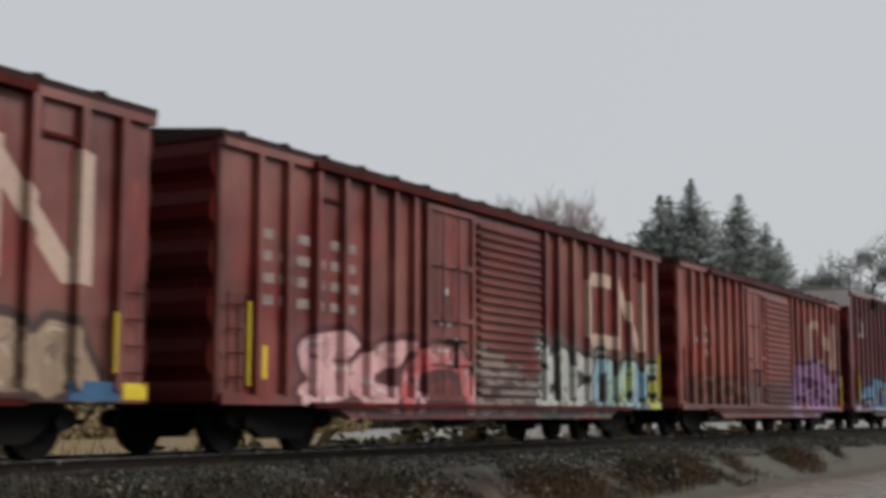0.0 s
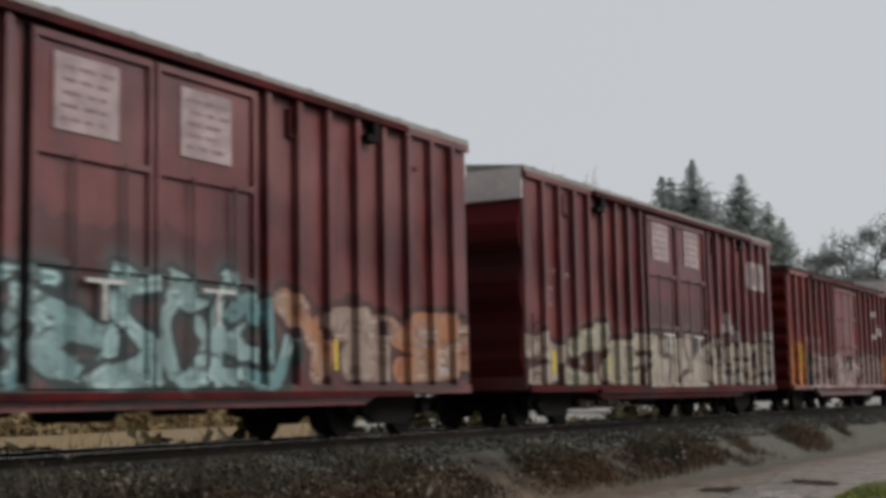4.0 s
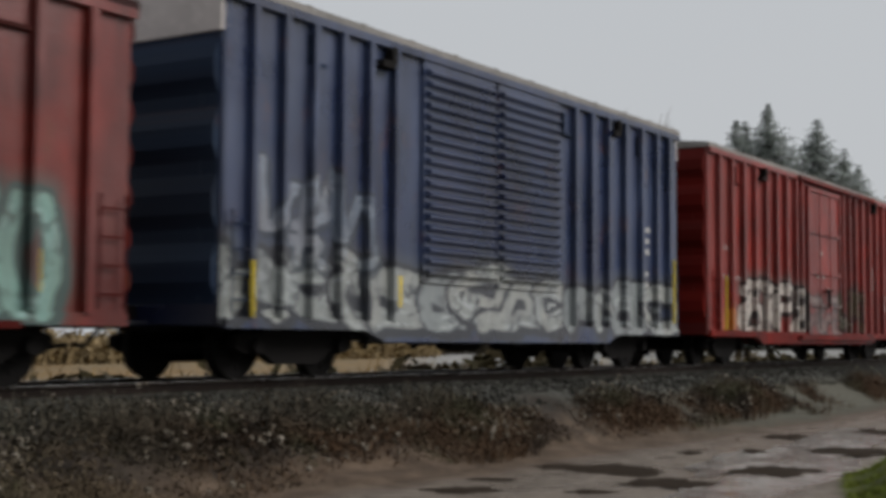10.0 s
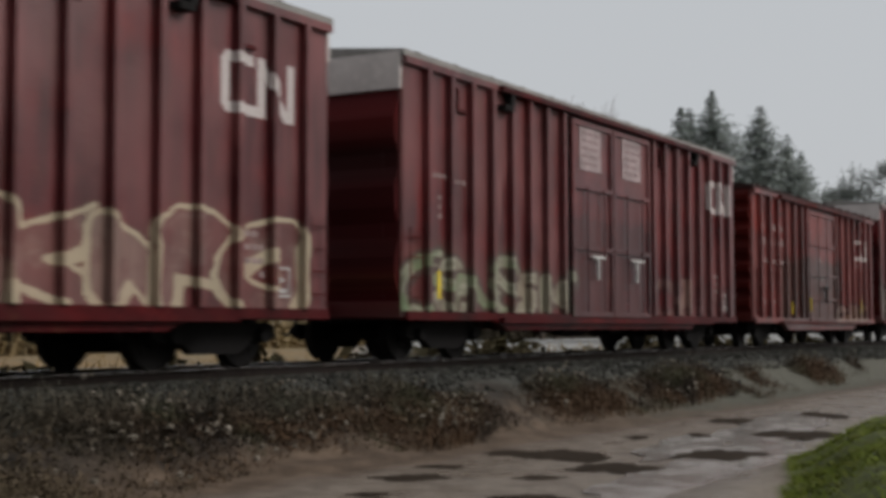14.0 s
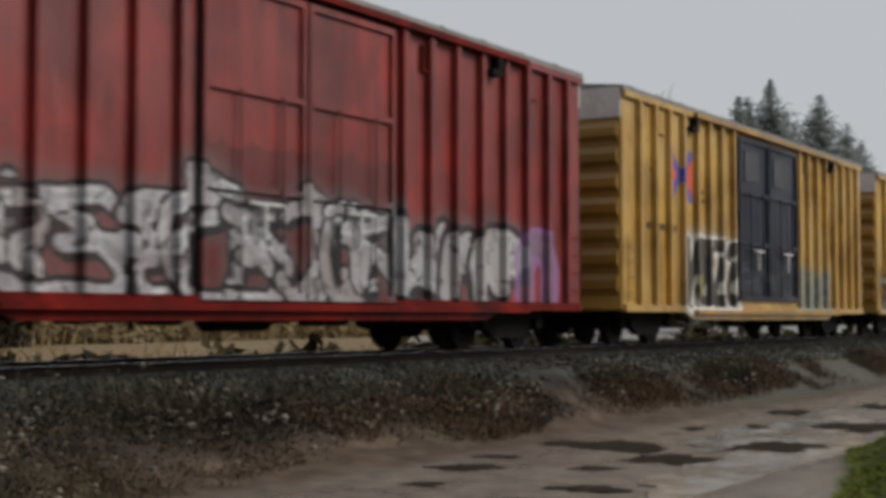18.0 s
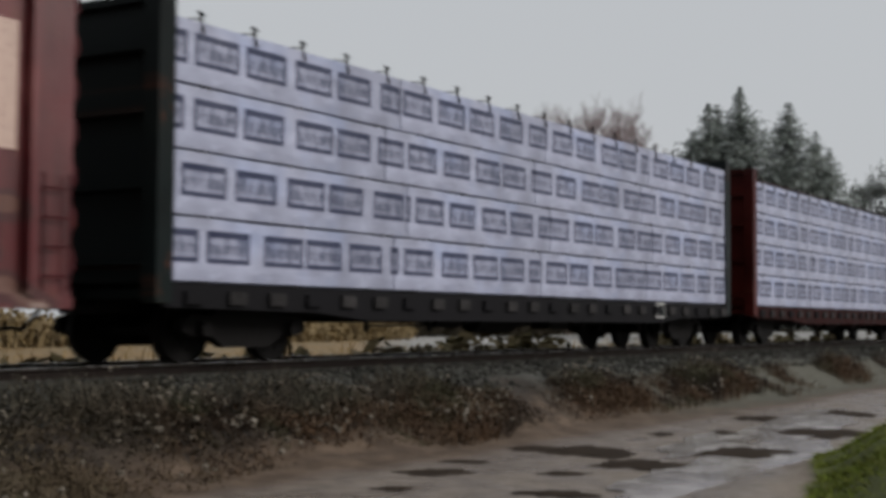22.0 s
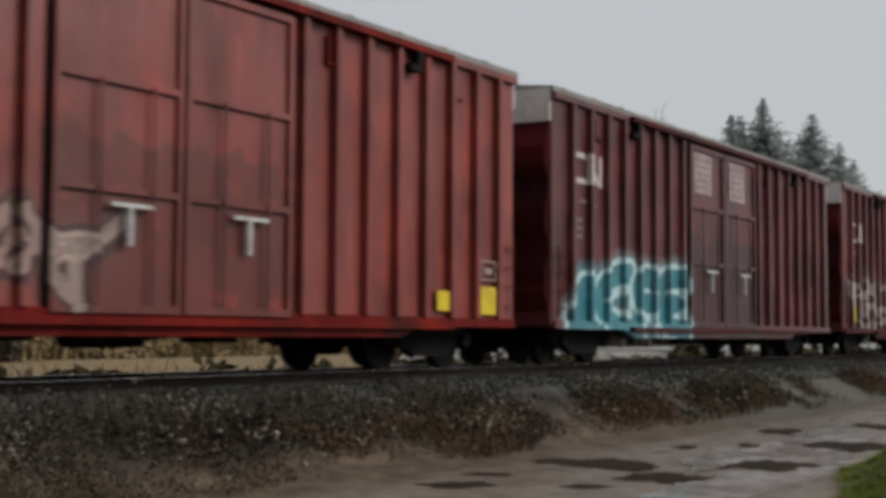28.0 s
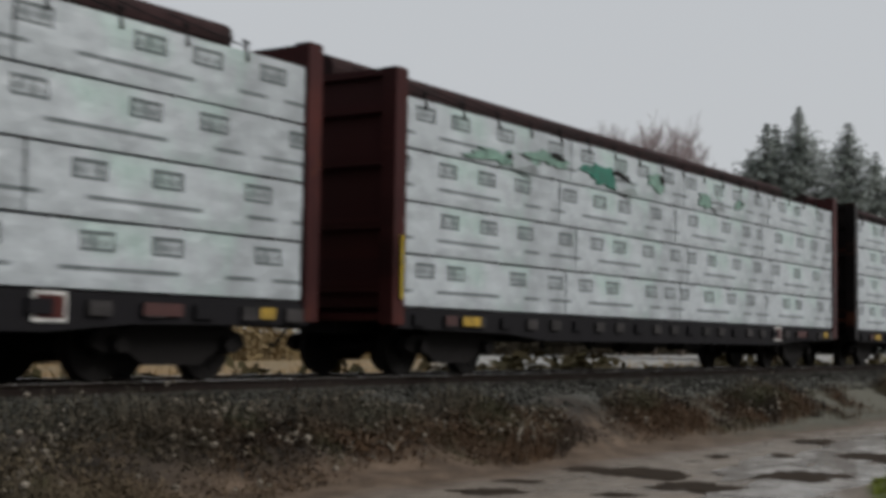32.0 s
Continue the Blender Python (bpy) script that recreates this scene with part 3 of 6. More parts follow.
# centre, half length away from the lens, half width, seed
for cx, cy, a, b, s in ((15.5, 7.52, 0.95, 0.66, 1), (14.45, 6.18, 0.78, 0.56, 2), (16.51, 5.6, 1.05, 0.66, 3), (12.45, 7.67, 0.5, 0.42, 4), (11.55, 5.72, 0.34, 0.38, 5),
                        (20.18, 5.85, 1.2, 0.66, 6), (18.6, 7.55, 0.5, 0.2, 7), (19.3, 6.9, 0.55, 0.22, 8), (22.6, 7.5, 0.85, 0.42, 9), (13.1, 6.45, 0.22, 0.3, 10),
                        (11.0, 7.2, 0.2, 0.22, 11), (24.8, 6.6, 1.2, 0.5, 12), (12.9, 4.35, 0.3, 0.3, 13), (13.6, 7.95, 0.25, 0.35, 14)):
    tagged(blob("mud_patch", cx, cy, a * 0.72, b * 0.9, math.atan2(cy, cx), ROAD_Z + 0.022, 0.016, MUD_DARK, s * 3.3, 5, 60, 0.6), "dark wet mud patch in the puddled road", "mud", "mud patches on the road")


def scatter(name, count, place, shape, material, seed, label, category):
    """Many small pieces in one sheet of geometry."""
    rnd = random.Random(seed)
    verts, faces = [], []
    for _ in range(count):
        spot = place(rnd)
        if spot is None:
            continue
        v, f = shape(rnd, *spot)
        o = len(verts)
        verts += v
        faces += [tuple(i + o for i in g) for g in f]
    return tagged(mesh_of(name, verts, faces, material), label, category, kind="stuff")


def stone_shape(rnd, x, y, z, r):
    pts = []
    for dz, k in ((-0.5, 0.8), (0.25, 1.0)):
        a0 = rnd.random() * 6
        for i in range(5):
            a = a0 + i * math.tau / 5
            q = r * k * rnd.uniform(0.7, 1.15)
            pts.append((x + q * math.cos(a), y + q * math.sin(a), z + r * dz * rnd.uniform(0.7, 1.1)))
    pts.append((x, y, z + r * rnd.uniform(0.6, 0.85)))
    f = [(i, (i + 1) % 5, 5 + (i + 1) % 5, 5 + i) for i in range(5)] + [(5 + i, 5 + (i + 1) % 5, 10) for i in range(5)]
    return pts, f


def island_tint(name, stops, rough=0.85, cover=1.0):
    n = Nodes(name)
    r = n.node("ShaderNodeValToRGB")
    n.put(r.inputs[0], n.island())
    els = r.color_ramp.elements
    els[0].position, els[0].color = 0.0, (*stops[0], 1)
    els[1].position, els[1].color = 1.0, (*stops[-1], 1)
    for i, s in enumerate(stops[1:-1]):
        e = els.new((i + 1) / (len(stops) - 1))
        e.color = (*s, 1)
    g = n.noise(n.node("ShaderNodeNewGeometry").outputs["Position"], 9, 3)
    c = n.mix(n.ramp(g, 0.3, 0.7, 0.0, 0.5), r.outputs[0], [v * 0.5 for v in stops[0]])
    n.bsdf.inputs["Alpha"].default_value = cover
    return n.done(c, rough, 0.0, 0.1)


BALLAST = island_tint("crushed stone", [(0.014, 0.014, 0.012), (0.03, 0.03, 0.025), (0.06, 0.06, 0.051), (0.042, 0.04, 0.034), (0.1, 0.098, 0.086)])


def ballast_spot(rnd):
    x = 4 + 60 * rnd.random() ** 1.6
    y = rnd.uniform(10.15, 14.6)
    if rnd.random() > 0.35:
        y = rnd.uniform(10.15, 12.0)
    return x, y, float(bed_height(x, y)) + 0.01, rnd.uniform(0.025, 0.06)


scatter("ballast", 15000, ballast_spot, stone_shape, BALLAST, 5, "grey crushed stone ballast along the track", "ballast")


def weed_tint():
    """Dead weeds whose colour drifts from patch to patch."""
    n = Nodes("dead weeds")
    p = n.node("ShaderNodeNewGeometry").outputs["Position"]
    big, mid = n.noise(n.scaled(p, 0.6, 1.2, 1), 0.8, 2), n.noise(n.scaled(p, 1, 1, 1, 7, 7, 7), 1.1, 4)
    c = n.mix(n.ramp(big, 0.42, 0.56), (0.017, 0.012, 0.009), (0.078, 0.046, 0.026))
    sep = n.node("ShaderNodeSeparateXYZ")
    n.put(sep.inputs[0], p)
    near = n.ramp(n.math("ADD", sep.outputs[0], n.math("MULTIPLY", mid, 6.0)), 10.5, 14.5, 0.75, 0.0)
    c = n.mix(near, c, (0.085, 0.072, 0.047))
    c = n.mix(n.ramp(mid, 0.54, 0.68), c, (0.05, 0.05, 0.026))
    grey = n.ramp(n.math("ADD", sep.outputs[1], n.math("MULTIPLY", big, 1.6)), 10.7, 11.2, 0.0, 0.75)
    c = n.mix(grey, c, (0.054, 0.053, 0.042))
    c = n.mix(n.math("MULTIPLY", n.ramp(n.island(), 0.55, 1.0), 0.5), c, (0.135, 0.11, 0.084))
    c = n.mix(n.math("MULTIPLY", n.ramp(n.island(), 0.3, 0.0), 0.4), c, (0.012, 0.009, 0.007))
    return n.done(c, 0.9, 0.0, 0.1)


WEEDS = weed_tint()
SEEDS = island_tint("pale seed heads", [(0.13, 0.11, 0.085), (0.26, 0.23, 0.19)])
TURF = island_tint("green grass", [(0.065, 0.092, 0.01), (0.14, 0.175, 0.022), (0.125, 0.115, 0.03)])
BRUSH = island_tint("dark brush", [(0.02, 0.016, 0.012), (0.055, 0.042, 0.027), (0.035, 0.032, 0.016), (0.1, 0.083, 0.06)])
STRAW = island_tint("dry golden grass", [(0.19, 0.11, 0.035), (0.06, 0.05, 0.024), (0.28, 0.19, 0.08), (0.09, 0.07, 0.035), (0.23, 0.17, 0.095)])


def blade(rnd, x, y, z, h, w, lean):
    a = rnd.uniform(0, math.tau)
    dx, dy = lean * math.cos(a), lean * math.sin(a)
    b = rnd.uniform(-0.9, 0.9)
    cx, cy = w * math.cos(b), w * math.sin(b)
    return [(x - cx, y - cy, z), (x + cx, y + cy, z), (x + dx * 0.4 + cx * 0.8, y + dy * 0.4 + cy * 0.8, z + h * 0.6),
            (x + dx * 0.4 - cx * 0.8, y + dy * 0.4 - cy * 0.8, z + h * 0.6), (x + dx, y + dy, z + h)], [(0, 1, 2, 3), (3, 2, 4)]


def leaf_clump(rnd, x, y, z, h, w, lean):
    """A tuft: a bent stalk with a few small crumpled leaves."""
    v, f = blade(rnd, x, y, z, h, w, lean)
    for _ in range(3):
        k = rnd.uniform(0.25, 1.0)
        px, py, pz = x + rnd.uniform(-1, 1) * lean, y + rnd.uniform(-1, 1) * lean, z + h * k
        s = rnd.uniform(0.01, 0.035)
        a, e = rnd.uniform(0, math.tau), rnd.uniform(-0.8, 0.8)
        ux, uy, uz = s * math.cos(a) * math.cos(e), s * math.sin(a) * math.cos(e), s * math.sin(e)
        o = len(v)
        v += [(px - ux, py - uy, pz - uz), (px - uy * 0.6, py + ux * 0.6, pz + s * 0.3), (px + ux, py + uy, pz + uz), (px + uy * 0.6, py - ux * 0.6, pz - s * 0.3)]
        f.append((o, o + 1, o + 2, o + 3))
    return v, f


def weed_spot(rnd):
    x = 3.5 + 55 * rnd.random() ** 1.5
    y = rnd.triangular(8.25 + 0.85 * min(1.0, max(0.0, (x - 8) / 4)) + 0.5 * noise.noise(Vector((x * 0.35, 0, 5))), 10.9 - 0.6 * min(1.0, max(0.0, (x - 13) / 6)), 9.9)
    d = noise.noise(Vector((x * 0.4, y * 0.7, 3.3))) + 0.5 * noise.noise(Vector((x * 1.3, y * 1.3, 8)))
    if d < rnd.uniform(-0.75, 0.15) + max(0.0, x - 19) * 0.045:
        return None
    return x, y, float(bed_height(x, y)) - 0.03, rnd.uniform(0.06, 0.2) * (0.8 + 2.3 * max(d, 0) ** 0.7), rnd.uniform(0.004, 0.012), rnd.uniform(0.05, 0.22)


scatter("weeds", 62000, weed_spot, leaf_clump, WEEDS, 11, "tangle of brown dead weeds on the railway bank", "weeds")


def seed_spot(rnd):
    s = weed_spot(rnd)
    if s is None or noise.noise(Vector((s[0] * 0.9, s[1] * 0.9, 20))) < rnd.uniform(-0.1, 0.3):
        return None
    return s[0], s[1], s[2] + s[3] * rnd.uniform(0.8, 1.4), rnd.uniform(0.014, 0.05)


scatter("seed_heads", 3800, seed_spot, stone_shape, SEEDS, 12, "pale dry seed heads among the weeds", "weeds")


def turf_spot(rnd):
    x = rnd.uniform(9, 22)
    y = verge_edge(x) - 2.6 * rnd.random() ** 1.3 + 0.12 * noise.noise(Vector((x, 0, 1)))
    return x, y, float(bed_height(x, y)) + mound(x, y) - 0.02, rnd.uniform(0.02, 0.07), rnd.uniform(0.006, 0.014), rnd.uniform(0.03, 0.12)


scatter("verge_grass", 34000, turf_spot, blade, TURF, 13, "short green grass on the road verge", "grass")


def straw_spot(rnd):
    x = 4 + 90 * rnd.random()
    y = 15.5 + 16 * rnd.random() ** 1.3
    if noise.noise(Vector((x * 0.2, y * 0.3, 6))) < rnd.uniform(-0.5, 0.3) or x < 0.78 * y + 2 * noise.noise(Vector((y, 0, 3))):
        return None
    return x, y, float(bed_height(x, y)) - 0.05, rnd.uniform(0.25, 0.8) * (0.6 + 0.8 * rnd.random() * (noise.noise(Vector((x * 0.25, y * 0.2, 2))) > 0)), rnd.uniform(0.012, 0.04), rnd.uniform(0.15, 0.6)


scatter("dry_grass", 14000, straw_spot, blade, STRAW, 14, "tall dry golden grass in the field behind the track", "grass")


def brush_spot(rnd):
    y = 14.8 + 14 * rnd.random() ** 1.3
    x = rnd.uniform(3, 0.78 * y + 1.0)
    tall = 1.0 + max(0.0, y - 21) * 0.16
    return x, y, float(bed_height(x, y)) - 0.05, rnd.uniform(0.2, 0.65) * tall, rnd.uniform(0.01, 0.03) * tall, rnd.uniform(0.1, 0.4) * tall


scatter("brush", 12000, brush_spot, leaf_clump, BRUSH, 15, "dark brown brush behind the track", "weeds")


def bush_spot(rnd):
    x = 10 + 60 * rnd.random() ** 1.3
    y = rnd.uniform(16.2, 18.6)
    d = noise.noise(Vector((x * 0.55, y * 0.6, 14)))
    if d < rnd.uniform(-0.1, 0.25):
        return None
    return x, y, float(bed_height(x, y)) - 0.05, rnd.uniform(0.5, 1.0) * (0.75 + 1.1 * max(d, 0)), rnd.uniform(0.012, 0.03), rnd.uniform(0.1, 0.35)


def dark_hedge_spot(rnd):
    x = rnd.uniform(-10, 40)
    y = 46 + 5 * rnd.random()
    return x, y, float(bed_height(x, y)) - 0.1, rnd.uniform(1.4, 3.2), rnd.uniform(0.03, 0.08), rnd.uniform(0.3, 0.9)


bm = bmesh.new()
tube(bm, (0, 0, -0.15), (0.03, 0.02, 0.2), 0.035, 0.028, 6)
tube(bm, (0.03, 0.02, 0.2), (0.05, 0.02, 0.25), 0.028, 0.006, 6)
stake = tagged(part("stake", bm, TIE_WOOD), "short dark wooden stake in the bank", "stake")
stake.location = (29.2, 9.5, -0.85)


# ---- track ----


def build_track():
    track = tagged(new("railway_track"), "railway track on wooden ties in grey ballast", "railway track", kind="structure")
    for side in (-1, 1):
        y = 0.7525 * side
        web = [(-0.07, -0.165), (0.07, -0.165), (0.065, -0.145), (0.012, -0.12), (0.012, -0.045), (0.036, -0.035), (0.036, -0.004),
               (-0.036, -0.004), (-0.036, -0.035), (-0.012, -0.045), (-0.012, -0.12), (-0.065, -0.145)]
        verts, faces = [], []
        for x in (-400, 700):
            verts += [(x, TRACK_Y + y + a, b) for a, b in web]
        n = len(web)
        faces = [(i, (i + 1) % n, n + (i + 1) % n, n + i) for i in range(n)]
        mesh_of("rail", verts, faces, RAIL_RUST, track, "rusty steel rail")
        bm = bmesh.new()
        box(bm, -400, 700, TRACK_Y + y - 0.03, TRACK_Y + y + 0.03, -0.003, 0.0)
        part("rail_head", bm, RAIL_SHINE, track, "polished top of the rail")
    me = None
    for i in range(190):
        x = -12 + i * 0.56
        if me is None:
            bm = soft_box(-0.115, 0.115, -1.3, 1.3, -0.09, 0.09, 0.012)
            ob = part("tie", bm, TIE_WOOD, track)
            me = ob.data
        else:
            ob = new("tie", me)
            ob.parent = track
        ob.location = (x, TRACK_Y, -0.255 + 0.01 * math.sin(i * 2.3))
        ob.rotation_euler = (0, 0, 0.012 * math.sin(i * 5.1))
    return track


build_track()

# ---- rolling stock: each car's own x runs back from its front end, y across, z up from the rail ----
MOVING = []      # (thing, x on the train, y on the train, z)
WHEEL_R = 0.42


def build_truck():
    """A two-axle freight truck with its centre at x = 0."""
    bm = bmesh.new()
    frame_line = [(-1.25, 0.42), (-1.22, 0.56), (-1.05, 0.62), (-0.72, 0.6), (-0.42, 0.74), (0.42, 0.74), (0.72, 0.6), (1.05, 0.62), (1.22, 0.56),
                  (1.25, 0.42), (1.05, 0.34), (0.72, 0.36), (0.45, 0.2), (-0.45, 0.2), (-0.72, 0.36), (-1.05, 0.34)]
    prism(bm, frame_line, -1.13, -0.98)
    prism(bm, frame_line, 0.98, 1.13)
    box(bm, -0.2, 0.2, -1.1, 1.1, 0.42, 0.68)
    truck = part("truck", bm, STEEL_DARK, None, "grimy cast-steel truck side frame")
    for side in (-1, 1):
        bm = bmesh.new()
        for dx in (-0.2, 0.0, 0.2):
            tube(bm, (dx, side * 1.06, 0.24), (dx, side * 1.06, 0.5), 0.075, None, 8)
        part("spring_nest", bm, WHEEL_STEEL, truck)
        for dx in (-0.89, 0.89):
            bm = bmesh.new()
            tube(bm, (dx, side * 1.05, 0.44), (dx, side * 1.24, 0.44), 0.12, 0.1, 10)
            part("bearing_cap", bm, STEEL_DARK, truck)
    sets = []
    for dx in (-0.89, 0.89):
        bm = bmesh.new()
        tube(bm, (0, -1.0, 0), (0, 1.0, 0), 0.085, None, 8)
        for side in (-1, 1):
            tube(bm, (0, side * 0.7, 0), (0, side * 0.82, 0), WHEEL_R, WHEEL_R - 0.012, 24)
            tube(bm, (0, side * 0.67, 0), (0, side * 0.7, 0), WHEEL_R + 0.03, WHEEL_R + 0.02, 24)
            tube(bm, (0, side * 0.82, 0), (0, side * 0.87, 0), 0.17, 0.14, 12)
            for i in range(4):
                a = i * math.tau / 4
                tube(bm, (0.25 * math.cos(a), side * 0.815, 0.25 * math.sin(a)), (0.25 * math.cos(a), side * 0.83, 0.25 * math.sin(a)), 0.045, None, 6)
        ws = part("wheelset", bm, WHEEL_STEEL, truck, "steel wheels on their axle")
        sets.append((ws, dx))
    return truck, sets


TRUCK, WHEELSETS = build_truck()
TRUCK_USES = []


def add_truck(car, x):
    TRUCK_USES.append((car, x))


def add_coupler(car, x, way):
    bm = bmesh.new()
    box(bm, min(x, x + way * 0.45), max(x, x + way * 0.45), -0.1, 0.1, 0.76, 0.94)
    a, b = sorted((x + way * 0.42, x + way * 0.78))
    hexa(bm, [(a, -0.16, 0.72), (b, -0.13, 0.72), (b, 0.13, 0.72), (a, 0.16, 0.72), (a, -0.16, 0.98), (b, -0.13, 0.98), (b, 0.13, 0.98), (a, 0.16, 0.98)])
    part("coupler", bm, STEEL_DARK, car)
    bm = bmesh.new()
    pts = [(x + way * 0.1, 0.35, 0.75), (x + way * 0.3, 0.34, 0.55), (x + way * 0.5, 0.3, 0.42), (x + way * 0.72, 0.22, 0.45)]
    for p, q in zip(pts, pts[1:]):
        tube(bm, p, q, 0.028, None, 6)
    part("air_hose", bm, STEEL_DARK, car)


def underframe(car, L, low):
    bm = bmesh.new()
    box(bm, 0.1, L - 0.1, -0.33, 0.33, 0.62, 0.98)
    for x in (L * 0.3, L * 0.42, L * 0.58, L * 0.7):
        box(bm, x - 0.08, x + 0.08, -1.4, 1.4, 0.72, 0.95)
    part("centre_sill", bm, STEEL_DARK, car)
    bm = bmesh.new()
    tube(bm, (L * 0.44, -0.75, 0.56), (L * 0.51, -0.75, 0.56), 0.2, 0.2, 12)
    tube(bm, (L * 0.51, -0.75, 0.56), (L * 0.54, -0.75, 0.56), 0.12, 0.1, 10)
    part("brake_cylinder", bm, STEEL_DARK, car)
    bm = bmesh.new()
    for a, b in (((0.54, -0.75, 0.5), (0.72, -0.3, 0.5)), ((0.3, -0.5, 0.48), (0.44, -0.75, 0.52)), ((0.25, 0.5, 0.55), (0.75, 0.5, 0.55))):
        tube(bm, (a[0] * L, a[1], a[2]), (b[0] * L, b[1], b[2]), 0.022, None, 5)
    part("brake_rod", bm, STEEL_DARK, car)
    bm = bmesh.new()
    box(bm, L * 0.56, L * 0.6, -1.1, -0.7, 0.42, 0.72)
    part("battery_box", bm, STEEL_DARK, car)
    bm = bmesh.new()
    tube(bm, (L * 0.36, -0.9, 0.58), (L * 0.4, -0.9, 0.58), 0.14, 0.14, 10)
    part("air_reservoir", bm, STEEL_DARK, car)
    bm = bmesh.new()
    for x in (L * 0.24, L * 0.33, L * 0.62, L * 0.66, L * 0.76):
        box(bm, x - 0.03, x + 0.03, -1.25, -1.18, 0.4, 0.75)
    tube(bm, (L * 0.2, -1.2, 0.6), (L * 0.8, -1.2, 0.6), 0.025, None, 5)
    part("brake_pipe", bm, STEEL_DARK, car)
    for x, w in ((0.0, -1), (L, 1)):
        add_coupler(car, x, w)
    add_truck(car, low)
    add_truck(car, L - low)


def bulged_end(bm, x, way, half, z0, z1, count, depth):
    """A pressed steel end with bulges across it."""
    line = [(x, z0)]
    step = (z1 - z0) / count
    for i in range(count):
        b = z0 + i * step
        line += [(x + way * 0.02, b + 0.1 * step), (x + way * depth, b + 0.32 * step), (x + way * depth, b + 0.62 * step), (x + way * 0.02, b + 0.9 * step)]
    line.append((x, z1))
    prism(bm, line if way < 0 else line[::-1], -half, half)
    return bm


def ladder(car, x0, x1, y, z0, z1, material, steps):
    bm = bmesh.new()
    out = -0.07 if y < 0 else 0.07
    for x in (x0, x1):
        tube(bm, (x, y + out, z0), (x, y + out, z1), 0.016, None, 5)
    for i in range(steps):
        z = z0 + (z1 - z0) * (i + 0.5) / steps
        tube(bm, (x0, y + out, z), (x1, y + out, z), 0.013, None, 5)
    part("ladder", bm, material, car)


def door_leaf(car, x0, x1, z0, z1, y, paint, style):
    """One door on the side at y (negative: the near side)."""
    s = -1 if y < 0 else 1
    bm = bmesh.new()
    ya, yb = sorted((y, y + s * 0.05))
    box(bm, x0 + 0.02, x1 - 0.02, ya, yb, z0, z1)
    door = part("door", bm, paint, car)
    if style == "corrugated":
        n = 19
        h = (z1 - z0 - 0.16) / n
        for i in range(n):
            a = z0 + 0.08 + h * i
            yc, yd = y + s * 0.045, y + s * 0.14
            pts = [(x0 + 0.08, yc, a), (x1 - 0.08, yc, a), (x1 - 0.1, yd, a + 0.3 * h), (x0 + 0.1, yd, a + 0.3 * h),
                   (x0 + 0.08, yc, a + 0.8 * h), (x1 - 0.08, yc, a + 0.8 * h), (x1 - 0.1, yd, a + 0.5 * h), (x0 + 0.1, yd, a + 0.5 * h)]
            bm = bmesh.new()
            v = [bm.verts.new(q) for q in pts]
            for f in ((0, 1, 2, 3), (3, 2, 6, 7), (7, 6, 5, 4), (0, 3, 7, 4), (1, 5, 6, 2)):
                bm.faces.new([v[j] for j in f])
            part("corrugation", bm, paint, door)
        return door
    if style == "plug":
        ya, yb = sorted((y + s * 0.002, y + s * 0.03))
        for a, b in ((x0 - 0.035, x0 + 0.02), (x1 - 0.02, x1 + 0.035)):
            bm = bmesh.new()
            box(bm, a, b, ya, yb, z0 - 0.02, z1 + 0.03)
            part("door_seal", bm, STEEL_DARK, door, "black rubber door seal")
        bm = bmesh.new()
        box(bm, x0 + 0.02, x1 - 0.02, ya, yb, z1, z1 + 0.03)
        part("door_seal", bm, STEEL_DARK, door, "black rubber door seal")
    ya, yb = sorted((y + s * 0.04, y + s * 0.1))
    for a, b in ((x0 + 0.02, x0 + 0.1), (x1 - 0.1, x1 - 0.02)):
        bm = bmesh.new()
        box(bm, a, b, ya, yb, z0, z1)
        part("door_stile", bm, paint, door)
    for z in (z0, z1 - 0.09):
        bm = bmesh.new()
        box(bm, x0 + 0.1, x1 - 0.1, ya, yb, z, z + 0.09)
        part("door_rail", bm, paint, door)
    ya, yb = sorted((y + s * 0.05, y + s * 0.105))
    levels = (0.35, 0.66) if style == "plug" else (0.2, 0.42, 0.7)
    for k in levels:
        bm = bmesh.new()
        z = z0 + (z1 - z0) * k
        box(bm, x0 + 0.1, x1 - 0.1, ya, yb, z - 0.04, z + 0.04)
        part("door_rail", bm, paint, door)
    for k in ((0.33, 0.74) if style == "plug" else (0.3, 0.62)):
        bm = bmesh.new()
        x = x0 + (x1 - x0) * k
        tube(bm, (x, y + s * 0.12, z0 + 0.1), (x, y + s * 0.12, z0 + (z1 - z0) * (0.66 if style == "plug" else 0.97)), 0.02, None, 6)
        part("lock_bar", bm, paint, door)
    if style == "sliding":
        for u, v in ((0.42, 0.56), (0.3, 0.4), (0.47, 0.4), (0.62, 0.31)):
            bm = bmesh.new()
            ya, yb = sorted((y + s * 0.05, y + s * 0.075))
            xc, zp = x0 + (x1 - x0) * u, z0 + (z1 - z0) * v
            box(bm, xc - 0.045, xc + 0.045, ya, yb, zp - 0.05, zp + 0.06)
            part("lock_plate", bm, DATA_WHITE, door, "small white lock plate")
    bm = bmesh.new()
    x = x0 + (x1 - x0) * 0.55
    zc = z0 + (z1 - z0) * 0.3
    ya, yb = sorted((y + s * 0.11, y + s * 0.16))
    box(bm, x - 0.3, x + 0.35, ya, yb, zc, zc + 0.05)
    box(bm, x - 0.03, x + 0.03, ya, yb, zc - 0.42, zc)
    part("door_handle", bm, DATA_WHITE if style == "plug" else STEEL_DARK, door, "pale operating lever" if style == "plug" else "dark operating lever")
    return door


